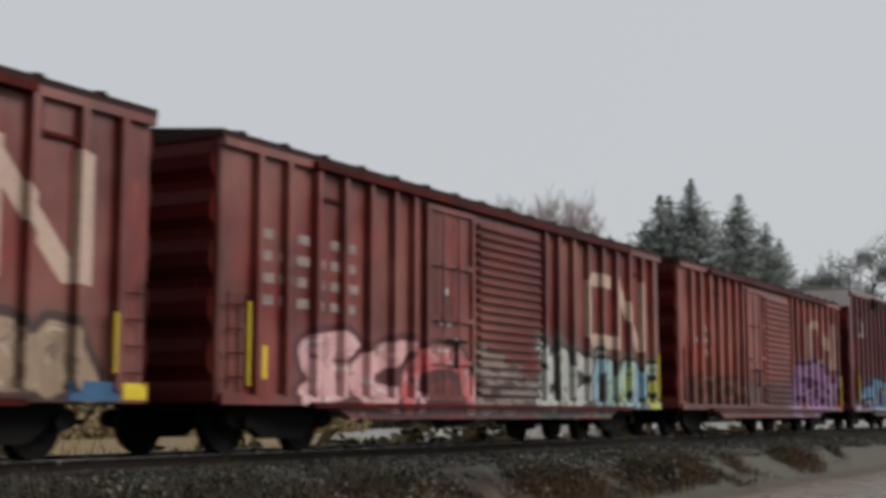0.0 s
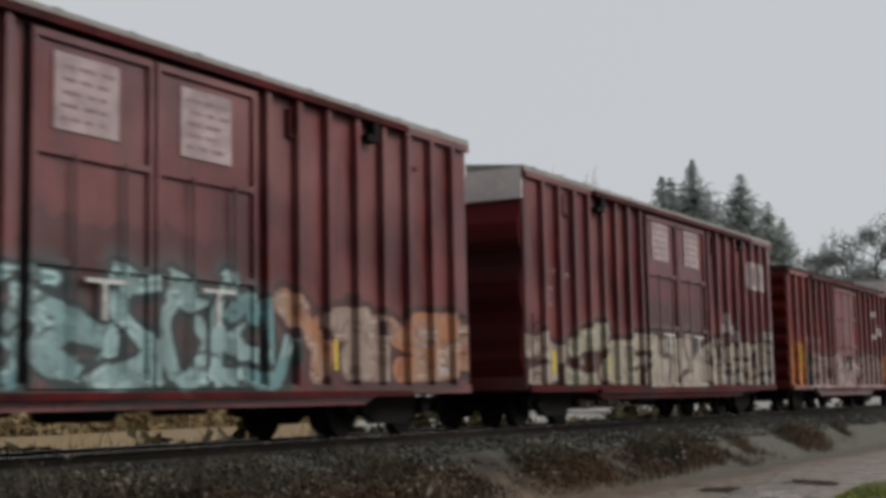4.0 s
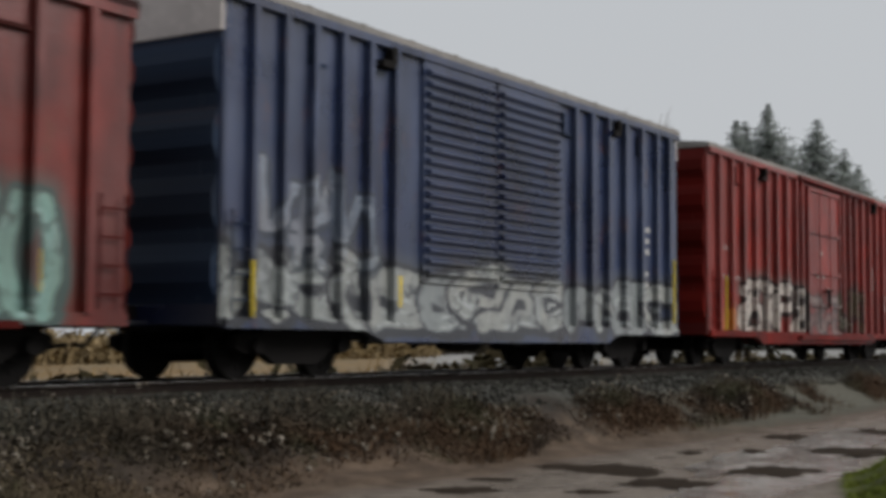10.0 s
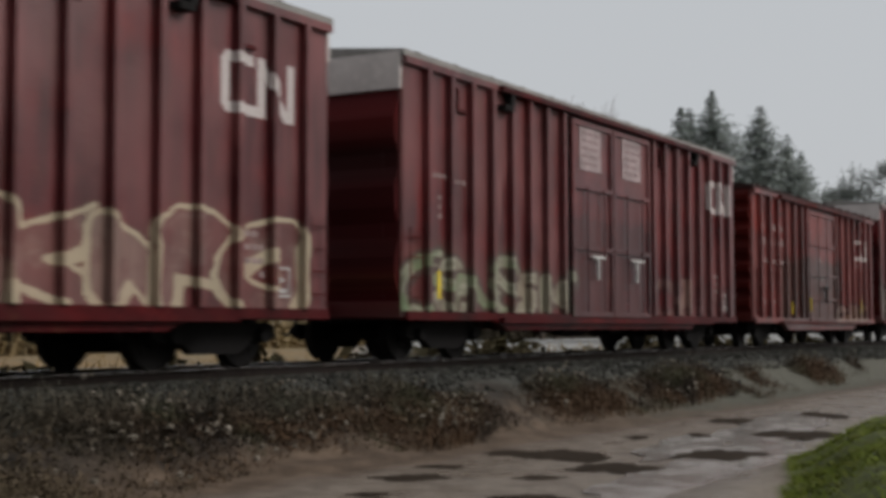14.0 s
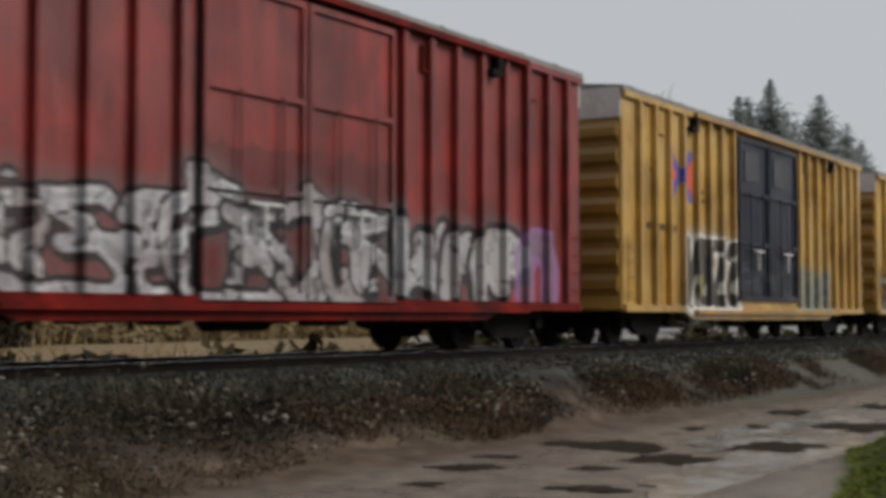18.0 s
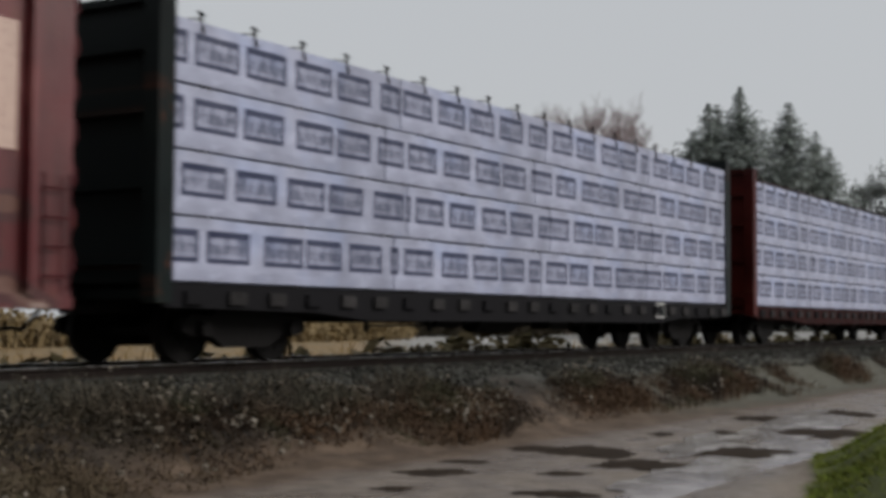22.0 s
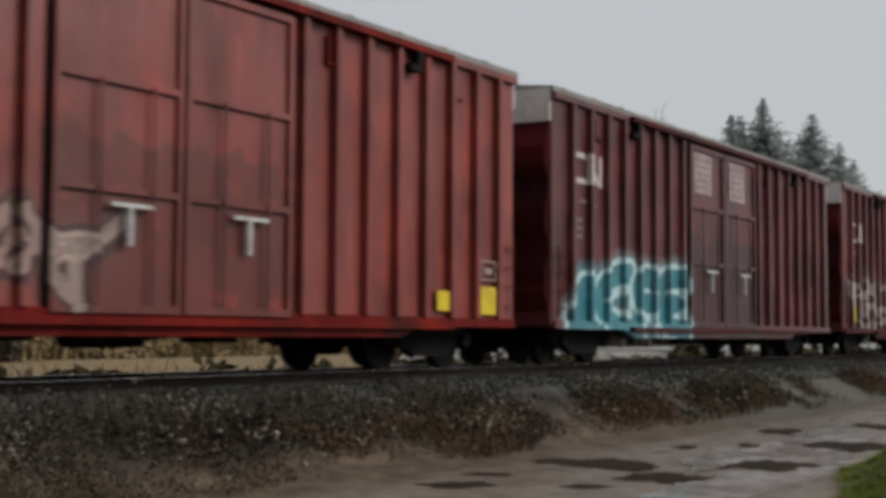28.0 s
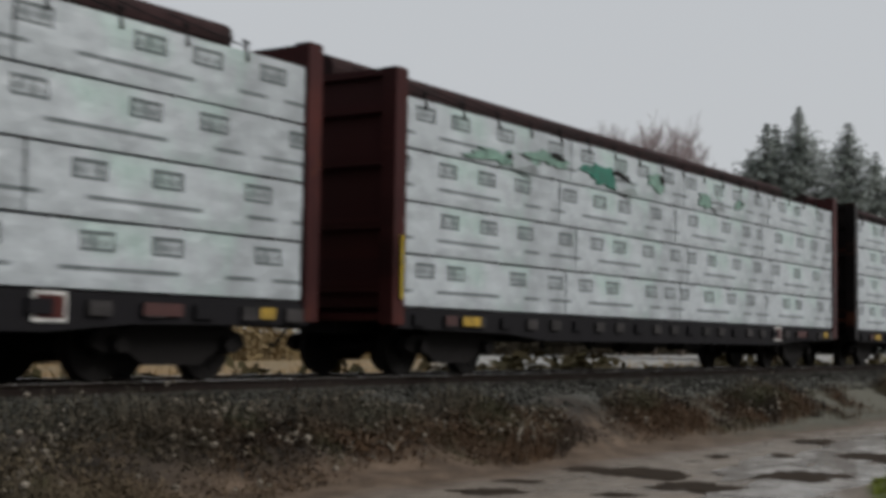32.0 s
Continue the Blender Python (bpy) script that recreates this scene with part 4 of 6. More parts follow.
def placard(car, x0, x1, z0, z1, material=None, y=-1.565):
    bm = bmesh.new()
    box(bm, x0, x1, y - 0.004, y, z0, z1)
    board = part("placard", bm, material or PLACARD, car)
    if material:
        return
    rnd = random.Random(int(x0 * 100))
    bm = bmesh.new()
    for r in range(5):
        z = z1 - (z1 - z0) * (0.14 + 0.17 * r)
        a = x0 + (x1 - x0) * rnd.uniform(0.08, 0.2)
        while a < x1 - 0.2:
            b = a + rnd.uniform(0.1, 0.3)
            box(bm, a, min(b, x1 - 0.06), y - 0.007, y - 0.004, z - 0.05, z)
            a = b + rnd.uniform(0.04, 0.1)
    tagged(part("placard_text", bm, PLACARD_INK, board, "rows of unreadable faded print"), kind="stuff")


def stencil(car, x0, x1, z0, z1, rows, cols, material=None, seed=0):
    """Unreadable lettering as plain bars on the side sheet."""
    rnd = random.Random(seed)
    bm = bmesh.new()
    h = (z1 - z0) / rows
    for r in range(rows):
        x = x0
        for k in range(cols):
            w = (x1 - x0) / cols
            if rnd.random() < 0.88:
                box(bm, x, x + w * rnd.uniform(0.45, 0.8), -1.506, -1.5, z0 + r * h, z0 + r * h + h * 0.45)
            x += w
    if len(bm.verts):
        tagged(part("stencil", bm, material or STENCIL, car), kind="stuff")
    else:
        bm.free()


def data_panel(car, x0, x1, z0, z1, rows=2):
    """A stencilled frame with bars of unreadable print in it."""
    bm = bmesh.new()
    t = 0.025
    for a, b, c, d in ((x0, x1, z0, z0 + t), (x0, x1, z1 - t, z1), (x0, x0 + t, z0 + t, z1 - t), (x1 - t, x1, z0 + t, z1 - t)):
        box(bm, a, b, -1.508, -1.5, c, d)
    for r in range(rows):
        z = z0 + (z1 - z0) * (r + 0.8) / (rows + 0.8)
        box(bm, x0 + 0.08, x1 - 0.08 - 0.06 * (r % 2), -1.508, -1.5, z - 0.06, z)
    tagged(part("data_panel", bm, DATA_WHITE, car, "white stencilled data frame"), kind="stuff")


def boxcar(u, L, top, paint, plain, posts, doors, label, style="tall", end_bulges=4, cap=True, track=None, roof=None, marks=None, yellow=(), truck=1.95, clean_sill=False):
    """A boxcar. posts: x of the side posts; doors: (x0, x1, z0, z1, style, paint)."""
    car = tagged(new("boxcar"), label, "boxcar", "cars of the freight train")
    sill, first_piece = 0.68, len(PIECES)
    bm = soft_box(0, L, -1.5, 1.5, sill, top, 0.03)
    part("body", bm, paint, car)
    # roof
    rise = 0.16

    def gable(a, b, w, z, thick):
        bm = bmesh.new()
        v = [bm.verts.new(q) for q in ((a, -w, z), (b, -w, z), (b, 0, z + rise), (a, 0, z + rise), (a, w, z), (b, w, z),
                                       (a, -w, z - thick), (b, -w, z - thick), (a, w, z - thick), (b, w, z - thick))]
        for f in ((0, 1, 2, 3), (3, 2, 5, 4), (6, 7, 1, 0), (4, 5, 9, 8), (0, 3, 4, 8, 6), (2, 1, 7, 9, 5)):
            bm.faces.new([v[j] for j in f])
        return bm

    sheet = part("roof", gable(-0.04, L + 0.04, 1.56, top + 0.012, 0.1), roof or GALVANISED, car, "ribbed metal roof")
    for x in np.arange(0.35, L - 0.2, 1.22 if style == "tall" else 0.98):
        part("roof_rib", gable(x, x + 0.09, 1.565 if style == "tall" else 1.58, top + (0.028 if style == "tall" else 0.045), 0.06), roof or GALVANISED, sheet)
    for s in (-1, 1):
        ya, yb = sorted((s * 1.5, s * 1.585))
        bm = bmesh.new()
        box(bm, 0, L, ya, yb, top - 0.2, top - 0.09)
        part("top_chord", bm, paint, car)
        bm = bmesh.new()
        drop = 0.5 if style == "tall" else 0.46
        a, b = (2.9, L - 2.9) if style == "tall" else (2.6, L - 2.6)
        ya, yb = sorted((s * 1.42, s * 1.56))
        line = [(0.05, 0.66), (a, 0.66), (a + 0.5, drop), (b - 0.5, drop), (b, 0.66), (L - 0.05, 0.66)]
        for (xa, za), (xb, zb) in zip(line, line[1:]):
            hexa(bm, [(xa, ya, za), (xb, ya, zb), (xb, yb, zb), (xa, yb, za), (xa, ya, 0.8), (xb, ya, 0.8), (xb, yb, 0.8), (xa, yb, 0.8)])
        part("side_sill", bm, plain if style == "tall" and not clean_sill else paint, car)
        for x in posts:
            bm = bmesh.new()
            w, d = 0.06, 0.11
            z0, z1 = 0.8, top - 0.2
            y = s * 1.5
            hexa(bm, [(x - w, y, z0), (x + w, y, z0), (x + w * 0.85, y + s * d, z0), (x - w * 0.85, y + s * d, z0),
                      (x - w, y, z1), (x + w, y, z1), (x + w * 0.85, y + s * d, z1), (x - w * 0.85, y + s * d, z1)])
            part("side_post", bm, paint, car)
        for x0, x1, z0, z1, kind, dp in doors:
            door_leaf(car, x0, x1, z0, z1, s * 1.5, dp or paint, kind)
        if track:
            bm = bmesh.new()
            ya, yb = sorted((s * 1.5, s * 1.67))
            box(bm, track[0], track[1], ya, yb, top - 0.2, top - 0.1)
            part("door_track", bm, plain, car, "grimy upper door track" if style == "tall" else "")
            bm = bmesh.new()
            box(bm, track[0], track[1], ya, yb, 0.62, 0.7)
            part("door_track", bm, plain, car, "lower door track")
        for x0, x1 in ((0.12, 0.5), (L - 0.5, L - 0.12)):
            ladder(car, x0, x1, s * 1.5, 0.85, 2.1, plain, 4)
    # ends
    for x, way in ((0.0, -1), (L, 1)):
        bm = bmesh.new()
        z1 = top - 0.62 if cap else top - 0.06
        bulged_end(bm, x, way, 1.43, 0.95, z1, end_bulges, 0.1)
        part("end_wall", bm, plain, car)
        if cap:
            bm = bmesh.new()
            a, b = sorted((x, x + way * 0.05))
            box(bm, a, b, -1.49, 1.49, top - 0.6, top - 0.02)
            part("end_band", bm, CAP_WHITE, car, "white band across the top of the end")
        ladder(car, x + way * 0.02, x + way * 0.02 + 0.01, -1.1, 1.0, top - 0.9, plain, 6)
    for x, z0, z1 in yellow:
        bm = bmesh.new()
        tube(bm, (x, -1.62, z0), (x, -1.62, z1), 0.03, None, 6)
        part("handrail", bm, YELLOW, car, "yellow vertical handrail")
    fittings = random.Random(int(u * 10))
    x = 0.75 + fittings.random() * 0.5
    while x < L - 0.5:
        if fittings.random() < 0.5 and not any(a - 0.1 < x < b + 0.1 for a, b, *_ in doors):
            bm = bmesh.new()
            near = min(posts, key=lambda q: abs(q - x))
            x += 0.2 if abs(near - x) < 0.15 else 0.0
            box(bm, x - 0.05, x + 0.05, -1.512, -1.5, 1.0, 1.45)
            part("reflector", bm, YELLOW, car, "yellow reflective strip")
        x += 2.7
    if style == "tall":
        for x, wide in ((3.3, 0.34), (L - 3.2, 0.3)):
            bm = bmesh.new()
            box(bm, x - wide / 2, x + wide / 2, -1.68, -1.5, top - 0.52, top - 0.42)
            box(bm, x + wide / 2 - 0.08, x + wide / 2 + 0.06, -1.66, -1.5, top - 0.42, top - 0.2)
            part("door_stop", bm, STEEL_DARK, car)
        for x in (L - 5.05, L - 1.9, 1.8):
            bm = bmesh.new()
            box(bm, x - 0.16, x - 0.11, -1.56, -1.5, top - 0.75, top - 0.35)
            box(bm, x - 0.11, x + 0.18, -1.56, -1.5, top - 0.75, top - 0.7)
            part("card_bracket", bm, plain, car)
    else:
        for x in (posts[2] + 0.38, posts[-3] + 0.38):
            bm = bmesh.new()
            box(bm, x - 0.3, x + 0.3, -1.56, -1.5, top - 0.62, top - 0.57)
            box(bm, x - 0.3, x - 0.25, -1.56, -1.5, top - 0.57, top - 0.25)
            part("card_bracket", bm, plain, car)
    for piece in PIECES[first_piece:]:
        spray_on(piece)
    if marks:
        marks(car)
    underframe(car, L, truck)
    MOVING.append((car, u, 0.0, 0.0))
    return car


# colours of paint and spray
CREAM, WHITE_S, BLACK_S = (0.43, 0.31, 0.24), (0.45, 0.42, 0.39), (0.012, 0.012, 0.013)
LILAC, PURPLE = (0.5, 0.36, 0.5), (0.26, 0.13, 0.28)
BLUE_S, TEAL = (0.17, 0.38, 0.52), (0.08, 0.27, 0.29)
ORANGE = (0.82, 0.3, 0.045)
OLIVE, TAN, GREY_S = (0.3, 0.29, 0.21), (0.4, 0.31, 0.25), (0.42, 0.4, 0.38)
RUST_DARK = (0.09, 0.03, 0.03)

OXIDE, OXIDE_RED, BRICK_RED = (0.095, 0.0135, 0.016), (0.13, 0.0175, 0.014), (0.2, 0.02, 0.015)
# Copies of the side paints darkened for the ends' shade and for grime.
SHADED_OXIDE = car_paint("oxide red paint", [v * 0.7 for v in OXIDE], seed=2.0, fade=0.0, grime_shade=0.95)
SHADED_RED = car_paint("red paint", [v * 0.55 for v in OXIDE_RED], seed=5.0, fade=0.0, grime_shade=0.95)
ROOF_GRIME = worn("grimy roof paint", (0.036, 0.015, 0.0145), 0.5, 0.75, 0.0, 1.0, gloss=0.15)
SHADED_BRICK = car_paint("bright red paint", [v * 0.75 for v in BRICK_RED], seed=8.0, fade=0.0, grime_shade=0.95)
SHADED_YELLOW = car_paint("yellow paint", (0.36, 0.2, 0.04), seed=11.0, fade=0.05, grime_shade=0.3)
SHADED_BLUE = car_paint("blue paint", (0.022, 0.036, 0.068), seed=13.0, fade=0.0, grime_shade=0.95)
SHADED_MAROON = car_paint("maroon paint", (0.06, 0.015, 0.018), seed=17.0, fade=0.0, grime_shade=0.95)

TALL_POSTS = [0.7, 1.44, 2.16, 2.89, 3.63, 4.33, 5.05, 5.78, 10.4, 11.12, 11.86, 12.62, 13.36, 14.1, 14.84, 15.55]
TALL_DOORS = [(6.1, 8.1, 0.75, 4.66, "plug", None), (8.12, 10.15, 0.75, 4.66, "plug", None)]
SHORT_POSTS = [0.56, 1.36, 2.13, 2.88, 3.66, 4.44, 4.97, 8.35, 8.93, 9.74, 10.53, 11.3, 12.06, 12.8]
SMALL_MARK = (0.8, 2.03, 3.3, 3.87, (0.45, 0.4, 0.385), "bent")
REAR_MARK = (13.7, 15.25, 3.38, 4.14, (0.45, 0.4, 0.385), "bent")


def tall_marks(seed, rear=False):
    def put(car):
        a = 13.75 if rear else 0.8
        stencil(car, a, a + 0.55, 2.95, 3.1, 1, 5, seed=seed)
        stencil(car, a + 0.7, a + 1.2, 2.9, 3.05, 1, 4, seed=seed + 1)
        stencil(car, 0.8, 1.25, 2.3, 2.75, 3, 3, seed=seed + 2)
        stencil(car, 14.2, 14.8, 1.2, 1.9, 4, 4, seed=seed + 3)
        data_panel(car, 14.97, 15.32, 0.95, 1.35)
        placard(car, 6.42, 7.45, 3.62, 4.5)
        placard(car, 8.55, 9.55, 3.62, 4.5)
        stencil(car, 6.3, 6.7, 2.1, 2.35, 2, 1, seed=seed + 4)
    return put


def tall_car(u, L, top, name, colour, tags, label, mark=SMALL_MARK, seed=1, plain=None, placards=True, yellow=(), fade=0.36, clean_sill=False):
    k = L / 16.15
    stain = [v * 0.55 for v in colour]
    tags = [(6.0 * k, 10.3 * k, 0.6, 2.75, stain, stain, stain, 0.62, 0, "patch"), *tags]
    paint = car_paint(name, colour, tags, [mark] if mark else [], seed=seed * 4.1, fade=fade, pale=(0.22, 0.078, 0.074))
    return boxcar(u, L, top, paint, plain or SHADED_OXIDE, [x * k for x in TALL_POSTS], [(a * k, b * k, c, d + top - 4.93, e, f) for a, b, c, d, e, f in TALL_DOORS], label,
                  "tall", 3, True, (3.1 * k, 14.0 * k), marks=tall_marks(seed * 7) if placards else None, yellow=yellow, clean_sill=clean_sill)


def short_car(u, L, top, name, colour, tags, label, mark=None, seed=1, plain=None, door=(5.2, 8.25), yellow=(), text=()):
    paint = car_paint(name, colour, tags, mark or [], seed=seed * 3.3)
    k = L / 13.45

    def put(car):
        for i, (a, b, c, d, r, n) in enumerate(text):
            stencil(car, a, b, c, d, r, n, seed=seed * 9 + i)
    return boxcar(u, L, top, paint, plain or SHADED_RED, [x * k for x in SHORT_POSTS], [(door[0], door[1], 0.72, top - 0.32, "sliding", None)], label,
                  "low", 7, False, (2.2, L - 1.6), roof=ROOF_GRIME, marks=put, yellow=yellow)


def old_car(u, L, top, name, colour, tags, label, mark, seed, corr=True, yellow=(), text=()):
    """An older fifty-foot car with one plain and one corrugated door."""
    paint = car_paint(name, colour, tags, mark, seed=seed * 2.9, fade=0.5, pale=(0.29, 0.12, 0.09))
    posts = [0.76, 1.43, 2.15, 2.85, 3.55, 4.25, 4.85, 9.75, 10.35, 11.05, 11.8, 12.55, 13.3, 14.05, 14.8, 15.45]

    def put(car):
        for i, (a, b, c, d, r, n) in enumerate(text):
            stencil(car, a, b, c, d, r, n, seed=seed * 9 + i)
    return boxcar(u, L, top, paint, SHADED_RED, posts, [(5.2, 6.85, 0.75, 3.95, "sliding", None), (6.9, 9.55, 0.75, 3.95, "corrugated", None)], label,
                  "low", 5, False, (2.0, L - 2.0), roof=ROOF_GRIME, marks=put, yellow=yellow)


def panel(car, x0, x1, z0, z1, material, name="painted_panel", label=""):
    bm = bmesh.new()
    box(bm, x0, x1, -1.572, -1.56, z0, z1)
    part(name, bm, material, car, label)


PANEL_BLUE = worn("blue sprayed panel", (0.04, 0.1, 0.2), 0.6, 0.6)
TALL_NAME = "oxide-red tall double-door boxcar"
first_car = old_car(-3.16, 16.0, 4.2, "paint of car 1", OXIDE_RED, [(10.0, 14.8, 0.6, 1.85, (0.22, 0.12, 0.06), (0.44, 0.33, 0.22), (0.06, 0.025, 0.018), 0.75, 3, "wild")],
        "rusty red old boxcar with a cream band mark and olive lettering", [(11.7, 15.06, 1.98, 3.5, CREAM, "bent")], 1, yellow=[(15.35, 1.0, 1.7)])
panel(first_car, 14.7, 15.5, 0.68, 0.9, PANEL_BLUE)
panel(first_car, 15.55, 15.95, 0.7, 0.89, YELLOW)
old_car(14.17, 15.98, 4.21, "paint of car 2", OXIDE_RED,
        [(2.1, 6.5, 0.45, 1.9, (0.7, 0.14, 0.14), (0.85, 0.5, 0.5), (0.14, 0.025, 0.03), 0.85, 3, "wild"), (6.9, 9.6, 0.5, 1.6, (0.4, 0.38, 0.33), (0.3, 0.3, 0.27), (0.1, 0.06, 0.05), 0.5, 3, "wild"),
         (9.5, 12.4, 0.55, 1.95, (0.55, 0.58, 0.52), (0.62, 0.62, 0.58), (0.05, 0.06, 0.05), 0.95, 3, "round"), (12.2, 15.9, 0.6, 1.75, (0.66, 0.7, 0.12), (0.3, 0.52, 0.66), BLACK_S, 0.97, 5, "block")],
        "rusty red old boxcar sprayed with pink and pale yellow lettering", [(11.72, 15.06, 1.9, 3.45, CREAM, "bent")], 2, yellow=[(0.5, 0.9, 2.0), (15.6, 0.9, 1.9)],
        text=[(0.9, 3.4, 2.0, 3.2, 4, 6)])
old_car(31.51, 15.88, 4.27, "paint of car 3", (0.2, 0.04, 0.028),
        [(10.0, 15.3, 0.45, 2.1, LILAC, (0.4, 0.22, 0.42), (0.11, 0.03, 0.12), 0.92, 4, "wild"), (0.3, 9.6, 0.5, 1.5, (0.05, 0.02, 0.014), (0.05, 0.02, 0.014), (0.05, 0.02, 0.014), 0.6, 0, "patch"), (1.2, 5.2, 0.8, 1.6, (0.4, 0.16, 0.06), (0.3, 0.1, 0.05), (0.1, 0.04, 0.025), 0.3, 4, "thin")],
        "rusty red old boxcar sprayed with violet lettering", [(11.7, 15.06, 2.0, 3.5, CREAM, "bent")], 3, yellow=[(15.5, 0.8, 1.8)], text=[(0.8, 2.6, 2.0, 2.9, 3, 5)])
tall_car(49.12, 16.14, 4.93, "paint of car 4", OXIDE,
         [(0.7, 6.4, 0.62, 2.0, (0.2, 0.5, 0.72), (0.6, 0.46, 0.6), (0.1, 0.09, 0.12), 0.88, 3, "wild"), (6.4, 10.3, 0.66, 1.9, (0.25, 0.45, 0.68), (0.5, 0.5, 0.46), BLACK_S, 0.8, 4, "wild"),
          (10.4, 15.8, 0.66, 1.95, (0.6, 0.62, 0.42), (0.52, 0.42, 0.5), (0.03, 0.025, 0.03), 0.8, 4, "round")],
         TALL_NAME + " sprayed with pale blue and lilac lettering", seed=4, fade=0.55, clean_sill=True, yellow=[(0.6, 0.9, 1.9)])
tall_car(66.79, 16.04, 4.97, "paint of car 5", OXIDE,
         [(0.8, 5.2, 0.66, 2.25, BLUE_S, (0.3, 0.48, 0.55), (0.03, 0.08, 0.13), 0.92, 4, "wild"), (5.2, 10.8, 0.72, 2.1, TEAL, (0.3, 0.45, 0.44), (0.02, 0.05, 0.05), 0.85, 6, "wild"),
          (11.0, 15.6, 0.75, 2.1, (0.5, 0.22, 0.1), TAN, RUST_DARK, 0.7, 3, "wild"), (2.3, 4.95, 2.6, 4.45, WHITE_S, (0.5, 0.48, 0.44), (0.13, 0.1, 0.09), 0.9, 3, "round")],
         TALL_NAME + " sprayed with blue, teal and white lettering", seed=5, fade=0.55, clean_sill=True, yellow=[(0.55, 0.9, 1.9)])
tall_car(85.06, 15.91, 4.86, "paint of car 6", OXIDE, [(0.3, 15.9, 0.62, 2.0, (0.55, 0.46, 0.38), (0.42, 0.4, 0.3), RUST_DARK, 0.78, 9, "wild"), (11.0, 15.9, 0.7, 2.4, TAN, GREY_S, RUST_DARK, 0.6, 3, "thin")],
         TALL_NAME + " sprayed with tan tangled lettering", mark=REAR_MARK, seed=6)
short_car(102.74, 13.3, 4.3, "paint of car 7", OXIDE_RED,
          [(0.0, 1.4, 0.7, 2.1, ORANGE, (0.55, 0.2, 0.05), (0.3, 0.08, 0.02), 0.8, 0, "patch"), (2.2, 11.9, 0.6, 1.85, (0.44, 0.32, 0.28), (0.38, 0.28, 0.25), (0.2, 0.11, 0.095), 0.78, 7, "wild"),
           (1.4, 2.2, 0.7, 2.0, BLACK_S, (0.04, 0.05, 0.04), BLACK_S, 0.9, 0, "patch"), (12.15, 13.1, 0.85, 2.0, (0.55, 0.3, 0.06), ORANGE, RUST_DARK, 0.8, 0, "patch")],
          "red low boxcar with whitewashed lettering and orange corner patches", [(10.8, 12.15, 2.45, 3.45, (0.62, 0.57, 0.54), "bent")], 7, text=[(0.76, 4.1, 2.1, 2.45, 1, 9), (10.85, 12.2, 2.2, 2.42, 1, 8)], yellow=[(0.75, 1.2, 2.0)])
tall_car(117.81, 16.15, 4.91, "paint of car 8", OXIDE,
         [(1.3, 3.5, 0.64, 1.9, OLIVE, (0.42, 0.42, 0.25), (0.2, 0.17, 0.12), 0.8, 3, "round"), (4.0, 5.75, 0.8, 1.95, (0.2, 0.06, 0.05), OXIDE, CREAM, 0.25, 3, "hollow"),
          (10.35, 13.85, 0.72, 1.98, (0.8, 0.68, 0.5), (0.9, 0.82, 0.62), (0.03, 0.016, 0.014), 0.97, 6, "round")],
         TALL_NAME + " sprayed with small cream lettering", mark=(13.88, 15.4, 3.46, 4.22, (0.45, 0.4, 0.385), "bent"), seed=8)
tall_car(135.53, 16.24, 4.96, "paint of car 9", OXIDE,
         [(0.1, 6.0, 0.62, 2.3, (0.46, 0.42, 0.38), (0.38, 0.33, 0.29), (0.08, 0.04, 0.035), 0.72, 6, "wild"), (10.3, 15.35, 0.68, 1.8, RUST_DARK, OXIDE, (0.58, 0.5, 0.46), 0.2, 6, "hollow")],
         TALL_NAME + " sprayed with grey and outlined lettering", seed=9, yellow=[(0.8, 0.95, 1.95)])
short_car(153.26, 13.47, 4.3, "paint of car 10", OXIDE_RED,
          [(1.7, 5.7, 0.56, 2.15, (0.3, 0.78, 0.74), (0.12, 0.46, 0.5), (0.04, 0.1, 0.12), 0.93, 3, "round"), (0.7, 1.6, 0.6, 1.85, (0.6, 0.28, 0.05), (0.5, 0.2, 0.04), RUST_DARK, 0.85, 0, "patch"),
           (1.9, 5.6, 1.9, 2.35, ORANGE, (0.6, 0.35, 0.1), ORANGE, 0.6, 0, "patch"), (8.5, 12.5, 0.68, 2.1, (0.26, 0.46, 0.4), (0.2, 0.36, 0.33), (0.09, 0.16, 0.15), 0.85, 6, "block")],
          "red low boxcar sprayed with turquoise lettering edged in orange", None, 10, text=[(0.75, 1.3, 2.1, 2.3, 1, 4), (0.6, 1.8, 1.7, 1.88, 1, 5)])
BLUE_PAINT = car_paint("paint of car 11", (0.012, 0.025, 0.078), [(0.1, 13.9, 0.6, 1.75, (0.42, 0.43, 0.4), (0.3, 0.33, 0.33), (0.05, 0.055, 0.07), 0.85, 12, "wild"),
                                                                (0.9, 3.0, 1.5, 2.9, (0.45, 0.47, 0.5), (0.22, 0.27, 0.34), (0.05, 0.07, 0.1), 0.5, 3, "wild")], [], 31.0, pale=(0.085, 0.115, 0.2), grime_shade=0.2, gloss=0.8, rough=0.3)
boxcar(168.27, 14.05, 4.9, BLUE_PAINT, SHADED_BLUE, [0.5, 1.11, 1.72, 2.34, 2.98, 3.61, 9.3, 9.95, 10.65, 11.4, 12.15, 12.88, 13.5],
       [(4.34, 6.5, 1.38, 4.7, "corrugated", None), (6.54, 8.72, 1.38, 4.7, "corrugated", None)],
       "dark blue tall boxcar with two corrugated doors and grey lettering", "tall", 4, True, None, yellow=[(0.45, 0.8, 1.5), (13.6, 0.9, 2.2)], clean_sill=True,
       marks=lambda car: stencil(car, 12.2, 12.7, 1.6, 2.9, 6, 2, DATA_WHITE, seed=44))
